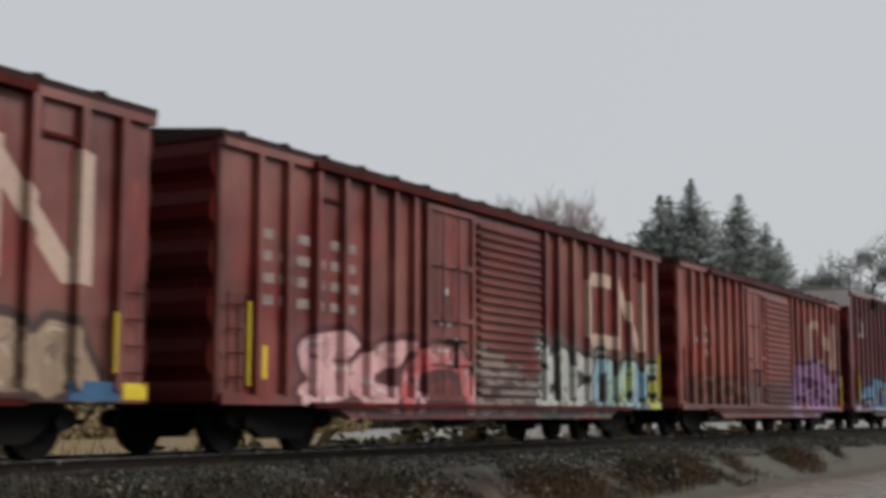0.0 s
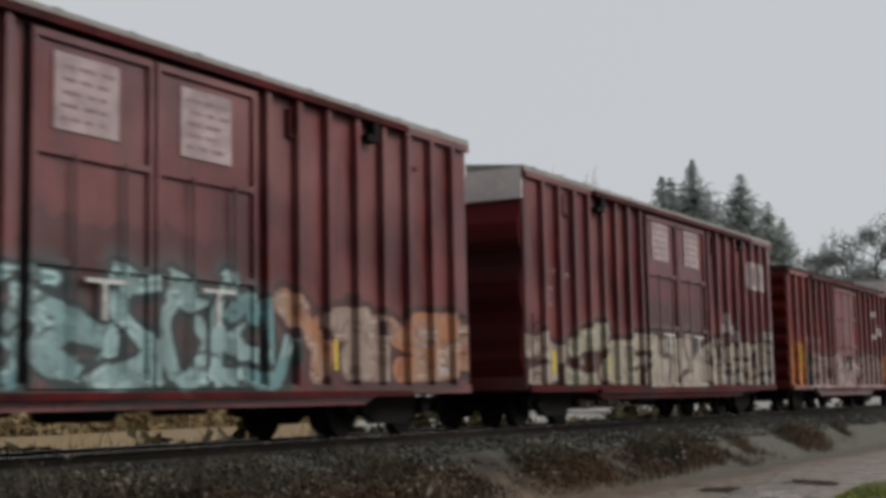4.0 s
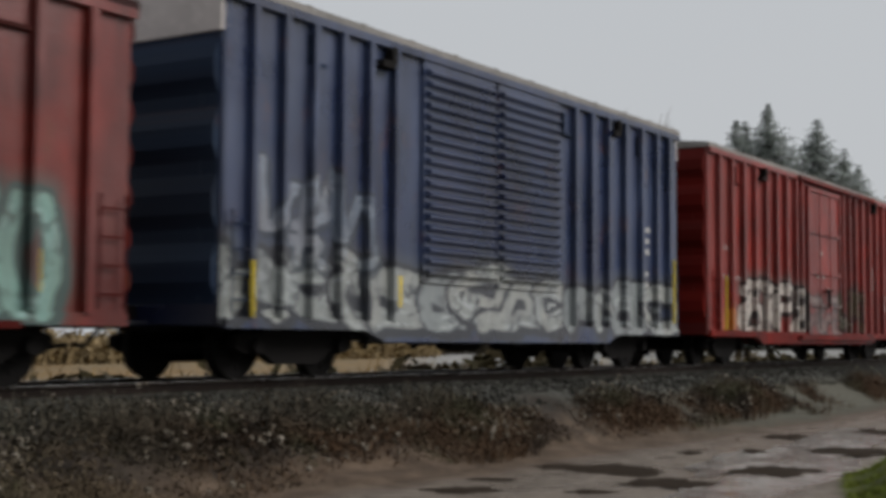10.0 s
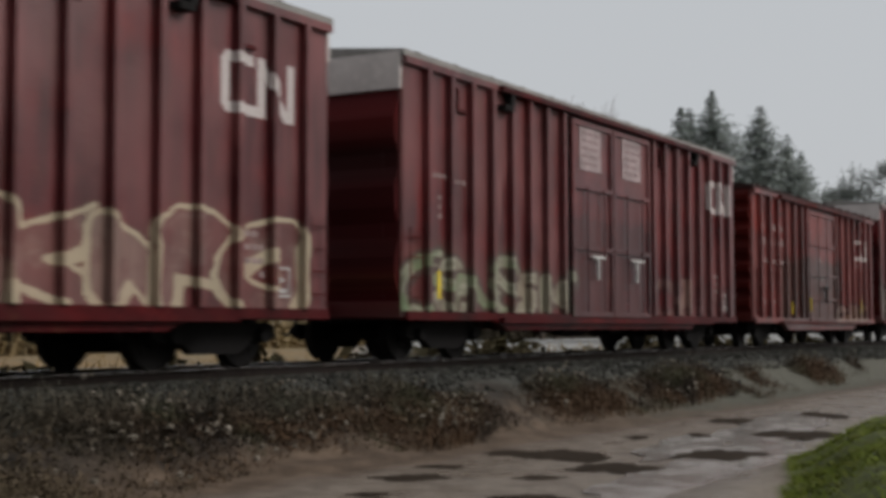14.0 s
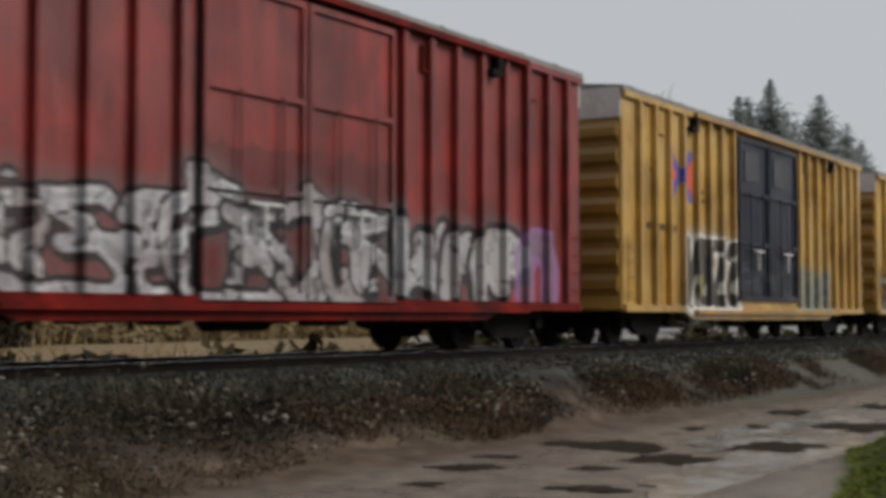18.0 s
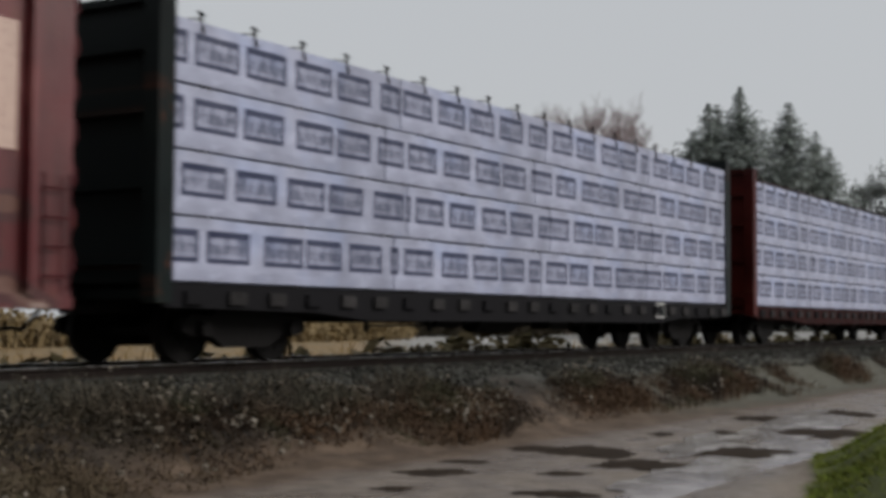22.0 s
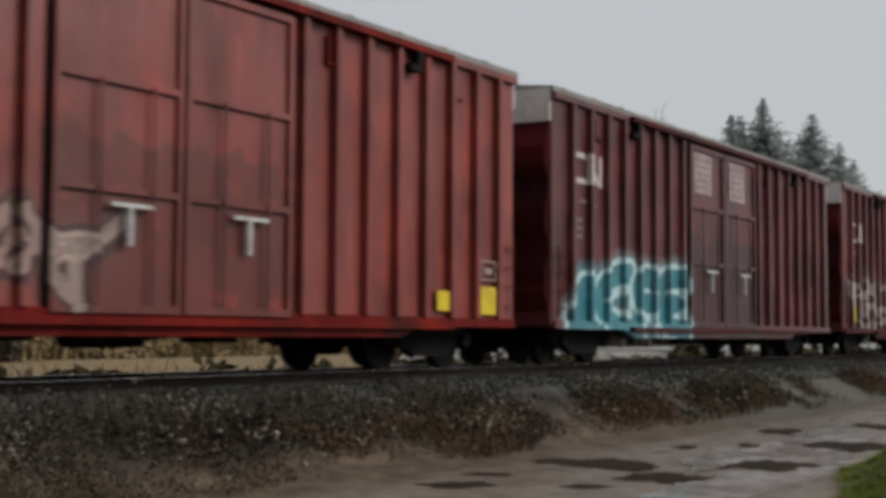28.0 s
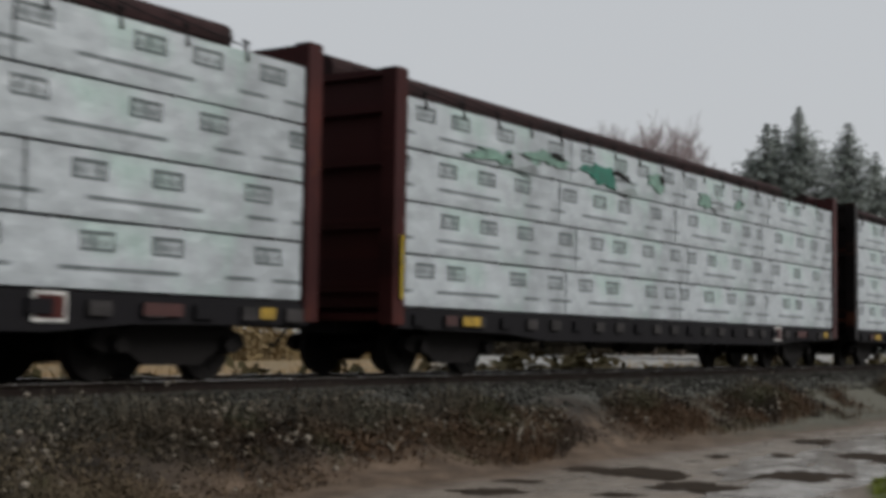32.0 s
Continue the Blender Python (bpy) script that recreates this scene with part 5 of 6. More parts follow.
RED12 = car_paint("paint of car 12", BRICK_RED,
                  [(2.1, 6.5, 0.57, 2.15, (0.72, 0.66, 0.6), (0.58, 0.52, 0.46), BLACK_S, 0.95, 5, "wild"), (6.8, 9.7, 0.68, 2.0, (0.12, 0.07, 0.06), (0.25, 0.22, 0.2), (0.03, 0.025, 0.025), 0.6, 4, "wild"),
                   (9.8, 11.9, 0.7, 2.1, (0.09, 0.1, 0.05), (0.12, 0.1, 0.06), RUST_DARK, 0.7, 3, "wild"), (0.9, 1.7, 0.7, 1.3, ORANGE, (0.5, 0.2, 0.04), ORANGE, 0.7, 0, "patch")], [], 49.2, fade=0.15)


def red12_marks(car):
    stencil(car, 0.9, 1.3, 2.6, 2.82, 1, 2, seed=61)
    stencil(car, 1.55, 1.75, 2.55, 2.8, 1, 1, seed=62)
    stencil(car, 0.9, 1.35, 1.95, 2.2, 1, 3, seed=63)
    stencil(car, 1.6, 2.1, 1.95, 2.15, 1, 3, seed=64)
    data_panel(car, 14.28, 14.72, 1.5, 1.95)
    data_panel(car, 12.78, 13.24, 2.1, 2.75, 3)
    stencil(car, 14.28, 14.75, 2.15, 2.75, 3, 4, seed=65)
    stencil(car, 12.78, 13.24, 1.7, 1.95, 2, 3, seed=66)


boxcar(184.03, 16.23, 4.9, RED12, SHADED_BRICK, [0.55, 1.33, 2.1, 2.87, 3.64, 4.4, 5.14, 5.88, 6.34, 10.0, 10.6, 11.2, 11.9, 12.65, 13.38, 14.13, 14.9, 15.6],
       [(6.8, 9.72, 0.75, 4.6, "sliding", None)], "bright red tall boxcar sprayed with white and black lettering", "tall", 5, False, (6.0, 13.0),
       marks=red12_marks, yellow=[(0.8, 0.8, 2.0), (15.5, 0.8, 2.1)])
short_car(202.17, 13.41, 4.3, "paint of car 13", OXIDE_RED,
          [(1.45, 5.35, 0.5, 1.8, (0.78, 0.74, 0.48), (0.7, 0.68, 0.56), (0.02, 0.015, 0.014), 0.96, 3, "round"), (8.5, 13.0, 0.66, 1.95, (0.58, 0.62, 0.5), (0.68, 0.64, 0.5), (0.02, 0.022, 0.018), 0.93, 4, "round")],
          "red low boxcar with a cream band mark and pale sprayed lettering", [(9.3, 12.6, 1.95, 3.45, CREAM, "bent")], 13, text=[(0.75, 2.9, 2.2, 3.4, 5, 4)],
          yellow=[(0.5, 0.9, 1.9), (0.9, 0.8, 2.0), (12.9, 0.9, 1.9), (13.2, 0.9, 1.7)])
tall_car(217.68, 16.21, 4.92, "paint of car 14", OXIDE,
         [(0.1, 5.95, 0.62, 2.5, (0.48, 0.29, 0.35), (0.44, 0.31, 0.31), (0.13, 0.08, 0.09), 0.72, 6, "wild"), (10.25, 15.35, 0.66, 2.0, (0.2, 0.08, 0.07), TAN, (0.5, 0.44, 0.3), 0.3, 4, "hollow")],
         TALL_NAME + " sprayed with dull pink lettering", mark=(13.85, 15.4, 3.3, 4.1, (0.45, 0.4, 0.385), "bent"), seed=14)
tall_car(235.88, 15.97, 4.84, "paint of car 15", OXIDE,
         [(0.2, 5.8, 0.62, 1.8, (0.24, 0.4, 0.2), (0.4, 0.42, 0.3), (0.12, 0.08, 0.06), 0.5, 6, "wild"), (10.4, 15.4, 0.66, 1.7, TAN, RUST_DARK, RUST_DARK, 0.35, 4, "thin")],
         TALL_NAME + " sprayed with green and yellow lettering", mark=(13.85, 15.4, 3.3, 4.1, (0.45, 0.4, 0.385), "bent"), seed=15)
short_car(253.37, 13.59, 4.31, "paint of car 16", OXIDE_RED, [(2.5, 9.0, 0.6, 2.6, (0.065, 0.02, 0.013), (0.065, 0.02, 0.013), (0.06, 0.018, 0.012), 0.85, 0, "patch"), (8.3, 12.6, 0.6, 1.3, (0.3, 0.24, 0.14), TAN, RUST_DARK, 0.4, 3, "thin")],
          "rust-red low boxcar with rows of faded lettering", [(10.9, 12.28, 2.75, 3.42, (0.62, 0.57, 0.54), "bent")], 16,
          text=[(0.83, 2.85, 3.2, 3.55, 1, 6), (0.83, 2.85, 2.8, 3.15, 1, 5), (0.83, 2.9, 2.3, 2.5, 1, 6), (0.9, 1.4, 1.2, 1.4, 2, 1), (1.8, 2.2, 1.2, 1.4, 2, 1), (10.95, 12.35, 2.5, 2.72, 1, 9)], yellow=[(5.2, 1.0, 1.4), (3.2, 0.9, 1.25)])
tall_car(268.33, 16.23, 4.98, "paint of car 17", (0.075, 0.011, 0.013),
         [(0.3, 10.0, 0.64, 2.15, (0.32, 0.29, 0.24), (0.4, 0.37, 0.32), (0.04, 0.028, 0.024), 0.72, 10, "wild"), (10.55, 14.85, 0.68, 2.0, (0.1, 0.06, 0.05), (0.3, 0.25, 0.2), (0.72, 0.68, 0.6), 0.6, 4, "hollow")],
         TALL_NAME + " sprayed with grey-green outlined lettering", seed=17)
tall_car(286.25, 16.02, 4.92, "paint of car 18", BRICK_RED,
         [(2.45, 10.1, 0.57, 2.15, (0.4, 0.36, 0.34), (0.55, 0.55, 0.57), BLACK_S, 0.9, 9, "wild"), (10.2, 13.8, 0.66, 2.1, (0.6, 0.58, 0.55), (0.5, 0.49, 0.5), (0.03, 0.025, 0.03), 0.95, 3, "round"),
          (13.8, 15.0, 0.7, 2.0, (0.24, 0.2, 0.34), (0.3, 0.25, 0.36), PURPLE, 0.5, 1, "block"), (0.85, 1.85, 1.7, 2.4, (0.6, 0.45, 0.42), (0.6, 0.45, 0.42), BRICK_RED, 0.85, 0, "patch")],
         "bright red tall boxcar sprayed with grey round lettering", mark=None, seed=18, fade=0.14, plain=SHADED_BRICK, placards=False)


def yellow_car(u, L, top, name, tags, marks, label, seed):
    paint = car_paint(name, (0.45, 0.245, 0.042), tags, marks, seed=seed * 5.3, fade=0.5, grime_shade=0.15, pale=(0.55, 0.4, 0.17))

    def put(car):
        stencil(car, 1.1, 2.75, 2.3, 2.6, 1, 5, STENCIL_BROWN, seed)
        stencil(car, 1.1, 2.75, 1.85, 2.15, 1, 5, STENCIL_BROWN, seed + 1)
        stencil(car, 3.6, 4.2, 3.0, 3.4, 2, 3, STENCIL_BROWN, seed + 2)
        stencil(car, 1.3, 2.0, 3.3, 3.6, 2, 3, STENCIL_BROWN, seed + 3)
        placard(car, 6.5, 7.4, 3.7, 4.4, GREY_DOOR)
        placard(car, 8.5, 9.4, 3.7, 4.4, GREY_DOOR)
    k = L / 16.15
    return boxcar(u, L, top, paint, SHADED_YELLOW, [x * k for x in TALL_POSTS], [(6.05, 8.1, 0.95, 4.68, "plug", DOOR_SCUFFED), (8.13, 10.2, 0.95, 4.68, "plug", DOOR_SCUFFED)],
                  label, "tall", 7, True, (3.4, 13.6), marks=put, clean_sill=True)


DOOR_SCUFFED = car_paint("scuffed blue-black door paint", (0.007, 0.011, 0.024), [(5.9, 10.3, 0.95, 2.1, (0.02, 0.022, 0.03), (0.07, 0.07, 0.085), (0.006, 0.006, 0.008), 0.35, 3, "thin")], [], 77.0, fade=0.0, grime_shade=0.1, gloss=0.22)
GREY_DOOR = worn("grey scuffed placard", (0.07, 0.07, 0.08), 0.5, 0.6)
yellow_car(304.05, 16.17, 4.98, "paint of car 19",
           [(3.1, 6.3, 0.72, 2.3, (0.035, 0.033, 0.03), (0.05, 0.05, 0.05), (0.6, 0.58, 0.54), 0.95, 4, "block"), (10.3, 13.2, 0.62, 1.85, (0.3, 0.32, 0.27), (0.28, 0.3, 0.25), (0.26, 0.28, 0.22), 0.92, 0, "patch")],
           [(2.18, 3.5, 2.95, 4.05, (0.6, 0.07, 0.04), "wings"), (2.18, 3.5, 2.95, 4.05, (0.06, 0.08, 0.3), "cross")], "yellow tall boxcar with blue-black doors and black lettering", 19)
yellow_car(321.95, 16.18, 4.94, "paint of car 20",
           [(0.55, 6.1, 0.6, 2.0, (0.55, 0.66, 0.76), (0.74, 0.76, 0.66), (0.04, 0.045, 0.06), 0.95, 6, "wild"), (10.3, 15.0, 0.68, 1.9, (0.44, 0.42, 0.36), (0.5, 0.48, 0.44), (0.1, 0.09, 0.08), 0.9, 6, "round")],
           [(1.52, 2.84, 3.15, 4.3, (0.6, 0.09, 0.05), "wings"), (1.52, 2.84, 3.15, 4.3, (0.07, 0.09, 0.3), "cross")], "yellow tall boxcar with blue-black doors and whitish lettering", 20)
MAROON = (0.092, 0.0125, 0.016)
short_car(339.7, 13.46, 4.32, "paint of car 21", MAROON,
          [(1.6, 4.7, 0.52, 1.95, (0.85, 0.83, 0.82), (0.8, 0.8, 0.78), (0.04, 0.02, 0.025), 0.97, 4, "block"), (0.7, 1.5, 0.6, 1.3, (0.6, 0.5, 0.52), (0.5, 0.3, 0.4), MAROON, 0.6, 0, "patch"),
           (2.0, 4.6, 1.8, 2.3, (0.25, 0.09, 0.2), (0.2, 0.06, 0.15), MAROON, 0.5, 0, "patch"), (9.0, 12.6, 0.7, 1.9, (0.2, 0.12, 0.08), TAN, RUST_DARK, 0.4, 3, "thin")],
          "maroon low boxcar sprayed with plain white block lettering", [(9.25, 12.65, 2.3, 3.65, (0.5, 0.36, 0.3), "bent")], 21, plain=SHADED_MAROON, door=(5.0, 8.25),
          text=[(0.76, 3.27, 2.3, 2.6, 1, 8)], yellow=[(0.08, 0.9, 2.0)])
orange_car = tall_car(439.63, 16.05, 4.91, "paint of car 26", (0.2, 0.036, 0.026), [(0.45, 7.2, 0.55, 2.0, (0.42, 0.34, 0.3), TAN, RUST_DARK, 0.6, 5, "thin")],
         "orange-red tall boxcar with faint pale lettering and yellow panels", mark=None, seed=26, fade=0.2, plain=SHADED_BRICK, placards=False)
panel(orange_car, 14.88, 15.36, 0.86, 1.3, YELLOW)
panel(orange_car, 13.6, 13.95, 0.9, 1.2, YELLOW)
for a, b, c, d in ((14.88, 15.36, 1.4, 1.43), (14.88, 15.36, 1.69, 1.72), (14.88, 14.92, 1.43, 1.69), (15.32, 15.36, 1.43, 1.69), (15.0, 15.24, 1.5, 1.6)):
    panel(orange_car, a, b, c, d, STENCIL, "stencil_bar")
tall_car(457.04, 16.31, 4.9, "paint of car 27", (0.08, 0.0115, 0.0135),
         [(1.0, 5.6, 0.6, 1.8, (0.02, 0.17, 0.22), (0.02, 0.17, 0.22), (0.02, 0.17, 0.22), 0.99, 0, "patch"), (0.7, 5.95, 0.46, 1.98, (0.02, 0.19, 0.25), (0.06, 0.3, 0.35), (0.4, 0.56, 0.57), 0.85, 4, "round")],
         TALL_NAME + " sprayed with blue and turquoise lettering", seed=27, clean_sill=True)
tall_car(474.78, 16.1, 4.96, "paint of car 28", OXIDE,
         [(0.65, 5.9, 0.62, 2.2, (0.7, 0.6, 0.55), (0.55, 0.44, 0.4), (0.12, 0.05, 0.045), 0.9, 6, "wild"), (10.15, 13.5, 0.62, 2.1, (0.68, 0.64, 0.56), (0.6, 0.6, 0.42), (0.1, 0.07, 0.05), 0.92, 5, "round")],
         TALL_NAME + " sprayed with cream lettering", seed=28)


# ---- lumber cars ----


def wrap_material(name, base, tint, ink, pitch, wide, low, high, stripe):
    """White lumber wrap printed with a row of framed unreadable panels."""
    n = Nodes(name)
    p = n.coords()
    sep = n.node("ShaderNodeSeparateXYZ")
    n.put(sep.inputs[0], p)
    r = n.random()
    x = n.math("ADD", sep.outputs[0], n.math("MULTIPLY", r, 7.0))
    z = sep.outputs[2]
    idx = n.math("FLOOR", n.math("DIVIDE", x, pitch))
    f = n.math("SUBTRACT", x, n.math("MULTIPLY", idx, pitch))
    jog = n.node("ShaderNodeTexWhiteNoise")
    jog.noise_dimensions = "1D"
    n.put(jog.inputs["W"], n.math("ADD", idx, n.math("MULTIPLY", r, 31.0)))
    f = n.math("SUBTRACT", f, n.math("MULTIPLY", jog.outputs["Value"], (pitch - wide) * 0.8))

    def inside(m, k, t):
        a = n.math("MULTIPLY", n.math("GREATER_THAN", f, m), n.math("LESS_THAN", f, wide - m))
        b = n.math("MULTIPLY", n.math("GREATER_THAN", z, low + k), n.math("LESS_THAN", z, high - t))
        return n.math("MULTIPLY", a, b)
    tall = high - low
    outer, inner = inside(0.0, 0.0, 0.0), inside(wide * 0.06, tall * 0.15, tall * 0.21)
    line = n.math("LESS_THAN", n.math("ABSOLUTE", n.math("SUBTRACT", z, low + tall * 0.44)), tall * 0.15)
    scrawl = n.math("ADD", n.noise(n.scaled(p, 13, 1, 4), 1.0, 2), n.math("MULTIPLY", line, 0.12))
    face = n.math("MULTIPLY", inner, n.ramp(scrawl, 0.46, 0.66, 0.8, 0.22))
    dust = n.noise(p, 1.1, 5)
    c = n.mix(n.ramp(dust, 0.35, 0.7), [v * 0.62 for v in base], [v * 1.08 for v in base])
    c = n.mix(n.ramp(n.noise(n.scaled(p, 1, 1, 1, 5, 5, 5), 0.7, 3), 0.48, 0.66, 0.0, 0.7), c, tint)
    c = n.mix(n.math("MULTIPLY", n.ramp(n.noise(n.scaled(p, 0.8, 1, 1.5, 8, 1, 2), 3.0, 4), 0.6, 0.72), 0.45), c, [min(v * 1.35, 0.7) for v in base])
    c = n.mix(n.math("MULTIPLY", n.math("SUBTRACT", outer, face), 0.95), c, ink)
    if stripe:
        band = n.math("MULTIPLY", n.math("GREATER_THAN", z, stripe[0]), n.math("LESS_THAN", z, stripe[1]))
        gap = n.ramp(n.noise(n.scaled(p, 0.8, 0, 0), 1.0, 1), 0.45, 0.5)
        c = n.mix(n.math("MULTIPLY", n.math("MULTIPLY", band, gap), 0.85), c, ink)
    fold = n.noise(n.scaled(p, 1.0, 1, 1.8), 1.6, 4, 0.6)
    crease = n.noise(n.scaled(p, 1.0, 1, 1.3, 3, 0, 0), 5.0, 4, 0.6)
    n.bump(n.math("ADD", fold, n.math("MULTIPLY", crease, 0.6)), 0.5, 0.035)
    return n.done(c, n.ramp(fold, 0.3, 0.7, 0.35, 0.55))


WRAP_BLUE = wrap_material("white wrap printed in blue-grey", (0.355, 0.37, 0.48), (0.27, 0.32, 0.49), (0.009, 0.014, 0.05), 1.0, 0.82, 0.22, 0.62, None)
WRAP_GREEN = wrap_material("pale green wrap printed in grey", (0.34, 0.37, 0.39), (0.28, 0.4, 0.355), (0.04, 0.052, 0.054), 1.25, 0.5, 0.4, 0.62, (0.19, 0.24))


def bundle_mesh(name, length, height, material, seed):
    nx, nz = 30, 6
    rnd = random.Random(seed)
    verts, faces = [], []
    for s, y in ((0, -0.7), (1, 0.7)):
        for j in range(nz + 1):
            for i in range(nx + 1):
                x, z = length * i / nx, height * j / nz
                k = 0.012 * noise.noise(Vector((x * 2.1, z * 5, seed + s * 9))) + 0.01 * noise.noise(Vector((x * 6, z * 9, seed)))
                rim = 0.006 if j in (0, nz) or i in (0, nx) else 0.0
                sag = 0.012 * noise.noise(Vector((x * 0.9, seed, s))) if j == nz else 0
                verts.append((x, y + (k + rim if s == 0 else -k - rim), z + sag))
    m = (nx + 1) * (nz + 1)
    for j in range(nz):
        for i in range(nx):
            a = j * (nx + 1) + i
            faces.append((a, a + 1, a + nx + 2, a + nx + 1))
            faces.append((m + a + 1, m + a, m + a + nx + 1, m + a + nx + 2))
    for i in range(nx):
        a, b = i, nz * (nx + 1) + i
        faces.append((a + 1, a, m + a, m + a + 1))
        faces.append((b, b + 1, m + b + 1, m + b))
    for j in range(nz):
        a, b = j * (nx + 1), j * (nx + 1) + nx
        faces.append((a, a + nx + 1, m + a + nx + 1, m + a))
        faces.append((b + nx + 1, b, m + b, m + b + nx + 1))
    me = bpy.data.meshes.new(name)
    me.from_pydata(verts, [], faces)
    me.materials.append(material)
    return me


BUNDLES = {}


def bundle(kind, length, height, material, label):
    key = (kind, round(length, 2), round(height, 2))
    if key not in BUNDLES:
        BUNDLES[key] = bundle_mesh("lumber_package", length, height, material, len(BUNDLES) * 2.7)
    return tagged(new("lumber_package", BUNDLES[key]), label, "lumber package", "wrapped lumber on the flatcars")


def bolster_mesh(thick):
    """A dark wooden strip under a package, made once for each thickness."""
    if thick not in BOLSTERS:
        bm = bmesh.new()
        box(bm, -0.05, 0.05, -0.69, 0.68, -thick, -0.001)
        me = bpy.data.meshes.new("bolster")
        bm.to_mesh(me)
        bm.free()
        me.materials.append(TIE_WOOD)
        BOLSTERS[thick] = me
    return BOLSTERS[thick]


BOLSTERS = {}


def lumber_car(u, L, top, plain, beam_top, label, wrap, lumber_top, rusty_beam):
    car = tagged(new("centerbeam_flatcar"), label, "flatcar", "cars of the freight train")
    bm = soft_box(0.0, L, -1.45, 1.45, 0.9, 1.0, 0.01)
    part("deck", bm, plain, car)
    for s in (-1, 1):
        bm = bmesh.new()
        ya, yb = sorted((s * 1.42, s * 1.52))
        prism(bm, [(0.0, 0.99), (0.0, 0.7), (3.0, 0.66), (4.2, 0.56), (L - 4.2, 0.56), (L - 3.0, 0.66), (L, 0.7), (L, 0.99)], ya, yb)
        part("side_sill", bm, SILL_RED if plain is PAINT_RED else PAINT_SILL, car, "grimy side sill")
        for i in range(int(L / 0.8)):
            bm = bmesh.new()
            x = 0.5 + i * 0.8
            ya, yb = sorted((s * 1.52, s * 1.57))
            box(bm, x - 0.16, x + 0.16, ya, yb, 0.74, 0.9)
            part("winch", bm, WINCH if i % 3 else PAINT_SILL, car)
    for x, way in ((0.0, 1), (L, -1)):
        bm = bmesh.new()
        a, b = sorted((x, x + way * 0.1))
        hexa(bm, [(a, -1.5, 0.8), (b, -1.5, 0.8), (b, 1.5, 0.8), (a, 1.5, 0.8), (a, -1.5, top), (b, -1.5, top), (b, 1.5, top), (a, 1.5, top)])
        head = part("bulkhead", bm, plain, car)
        for y0, y1 in ((-1.54, -1.3), (1.3, 1.54)):
            bm = bmesh.new()
            a, b = sorted((x - way * 0.16, x + way * 0.12))
            box(bm, a, b, y0, y1, 0.75, top + 0.02)
            part("bulkhead_post", bm, plain, head)
        for z in (1.2, 2.1, 3.0, 3.75, top - 0.08):
            bm = bmesh.new()
            a, b = sorted((x - way * 0.12, x))
            box(bm, a, b, -1.3, 1.3, z, z + 0.1)
            part("bulkhead_rib", bm, plain, head)
    bm = bmesh.new()
    if rusty_beam:
        tube(bm, (0.1, 0, beam_top - 0.18), (L - 0.1, 0, beam_top - 0.18), 0.2, None, 14)
    else:
        box(bm, 0.1, L - 0.1, -0.2, 0.2, beam_top - 0.16, beam_top)
    part("top_beam", bm, BEAM_RUST if rusty_beam else plain, car, "rough rust-brown top beam" if rusty_beam else "")
    n = int(L / 2.4)
    for i in range(n + 1):
        bm = bmesh.new()
        x = 0.3 + (L - 0.6) * i / n
        box(bm, x - 0.08, x + 0.08, -0.08, 0.08, 1.0, beam_top - 0.15)
        part("beam_post", bm, plain, car)
    for i in range(int((L - 0.8) / 1.02)):
        x = 0.6 + i * 1.02
        for s in (-1, 1):
            bm = bmesh.new()
            tube(bm, (x, s * 1.5, lumber_top - 0.04), (x, s * 1.5, lumber_top + 0.1), 0.02, None, 6)
            tube(bm, (x - 0.05, s * 1.5, lumber_top + 0.09), (x + 0.05, s * 1.5, lumber_top + 0.07), 0.022, None, 6)
            tube(bm, (x, s * 1.5, lumber_top - 0.02), (x, s * 1.545, lumber_top - 0.16), 0.02, None, 6)
            tube(bm, (x, s * 0.18, beam_top - 0.1), (x, s * 1.5, lumber_top + 0.02), 0.01, None, 5)
            part("tie_down", bm, STEEL_DARK, car)
    placard_z = bmesh.new()
    box(placard_z, L - 4.4, L - 3.95, -1.535, -1.525, 0.66, 0.98)
    part("data_plate", placard_z, DATA_WHITE, car, "white stencilled frame")
    inner = bmesh.new()
    box(inner, L - 4.36, L - 3.99, -1.541, -1.535, 0.7, 0.94)
    part("data_plate", inner, plain, car)
    if rusty_beam:
        for a, b, tint in ((1.15, 1.45, PLATE_RED), (1.6, 2.1, PLATE_YELLOW), (L - 2.9, L - 2.3, PLATE_RED), (L - 0.98, L - 0.7, PLATE_YELLOW)):
            bm = bmesh.new()
            box(bm, a, b, -1.576, -1.57, 0.76, 0.9)
            part("sill_plate", bm, tint, car)
    if "torn" in label:
        bm = bmesh.new()
        tube(bm, (0.0, -1.57, 1.1), (0.0, -1.57, 2.0), 0.02, None, 6)
        part("handrail", bm, YELLOW, car, "yellow vertical handrail")
    underframe(car, L, 2.0)
    MOVING.append((car, u, 0.0, 0.0))
    near = {}
    tiers = 4
    h = (lumber_top - 1.02) / tiers
    long = (L - 0.3) / 4
    for side in (-1, 1):
        for tier in range(tiers):
            x = 0.16
            shift = (0.0, 0.35, -0.25, 0.15)[tier]
            for k in range(4):
                wide = long + (shift if k == 0 else -shift if k == 3 else 0)
                b = bundle(wrap[0], wide - 0.03, h - 0.035, wrap[1], wrap[2])
                MOVING.append((b, u + x, side * 0.82, 1.02 + tier * h))
                if side < 0:
                    near[tier, k] = b
                    for f in (0.12, 0.5, 0.88):
                        strip = new("bolster", bolster_mesh(0.034 if tier else 0.019))
                        strip.parent = b
                        strip.location = (f * wide, 0, 0)
                x += wide
    return near


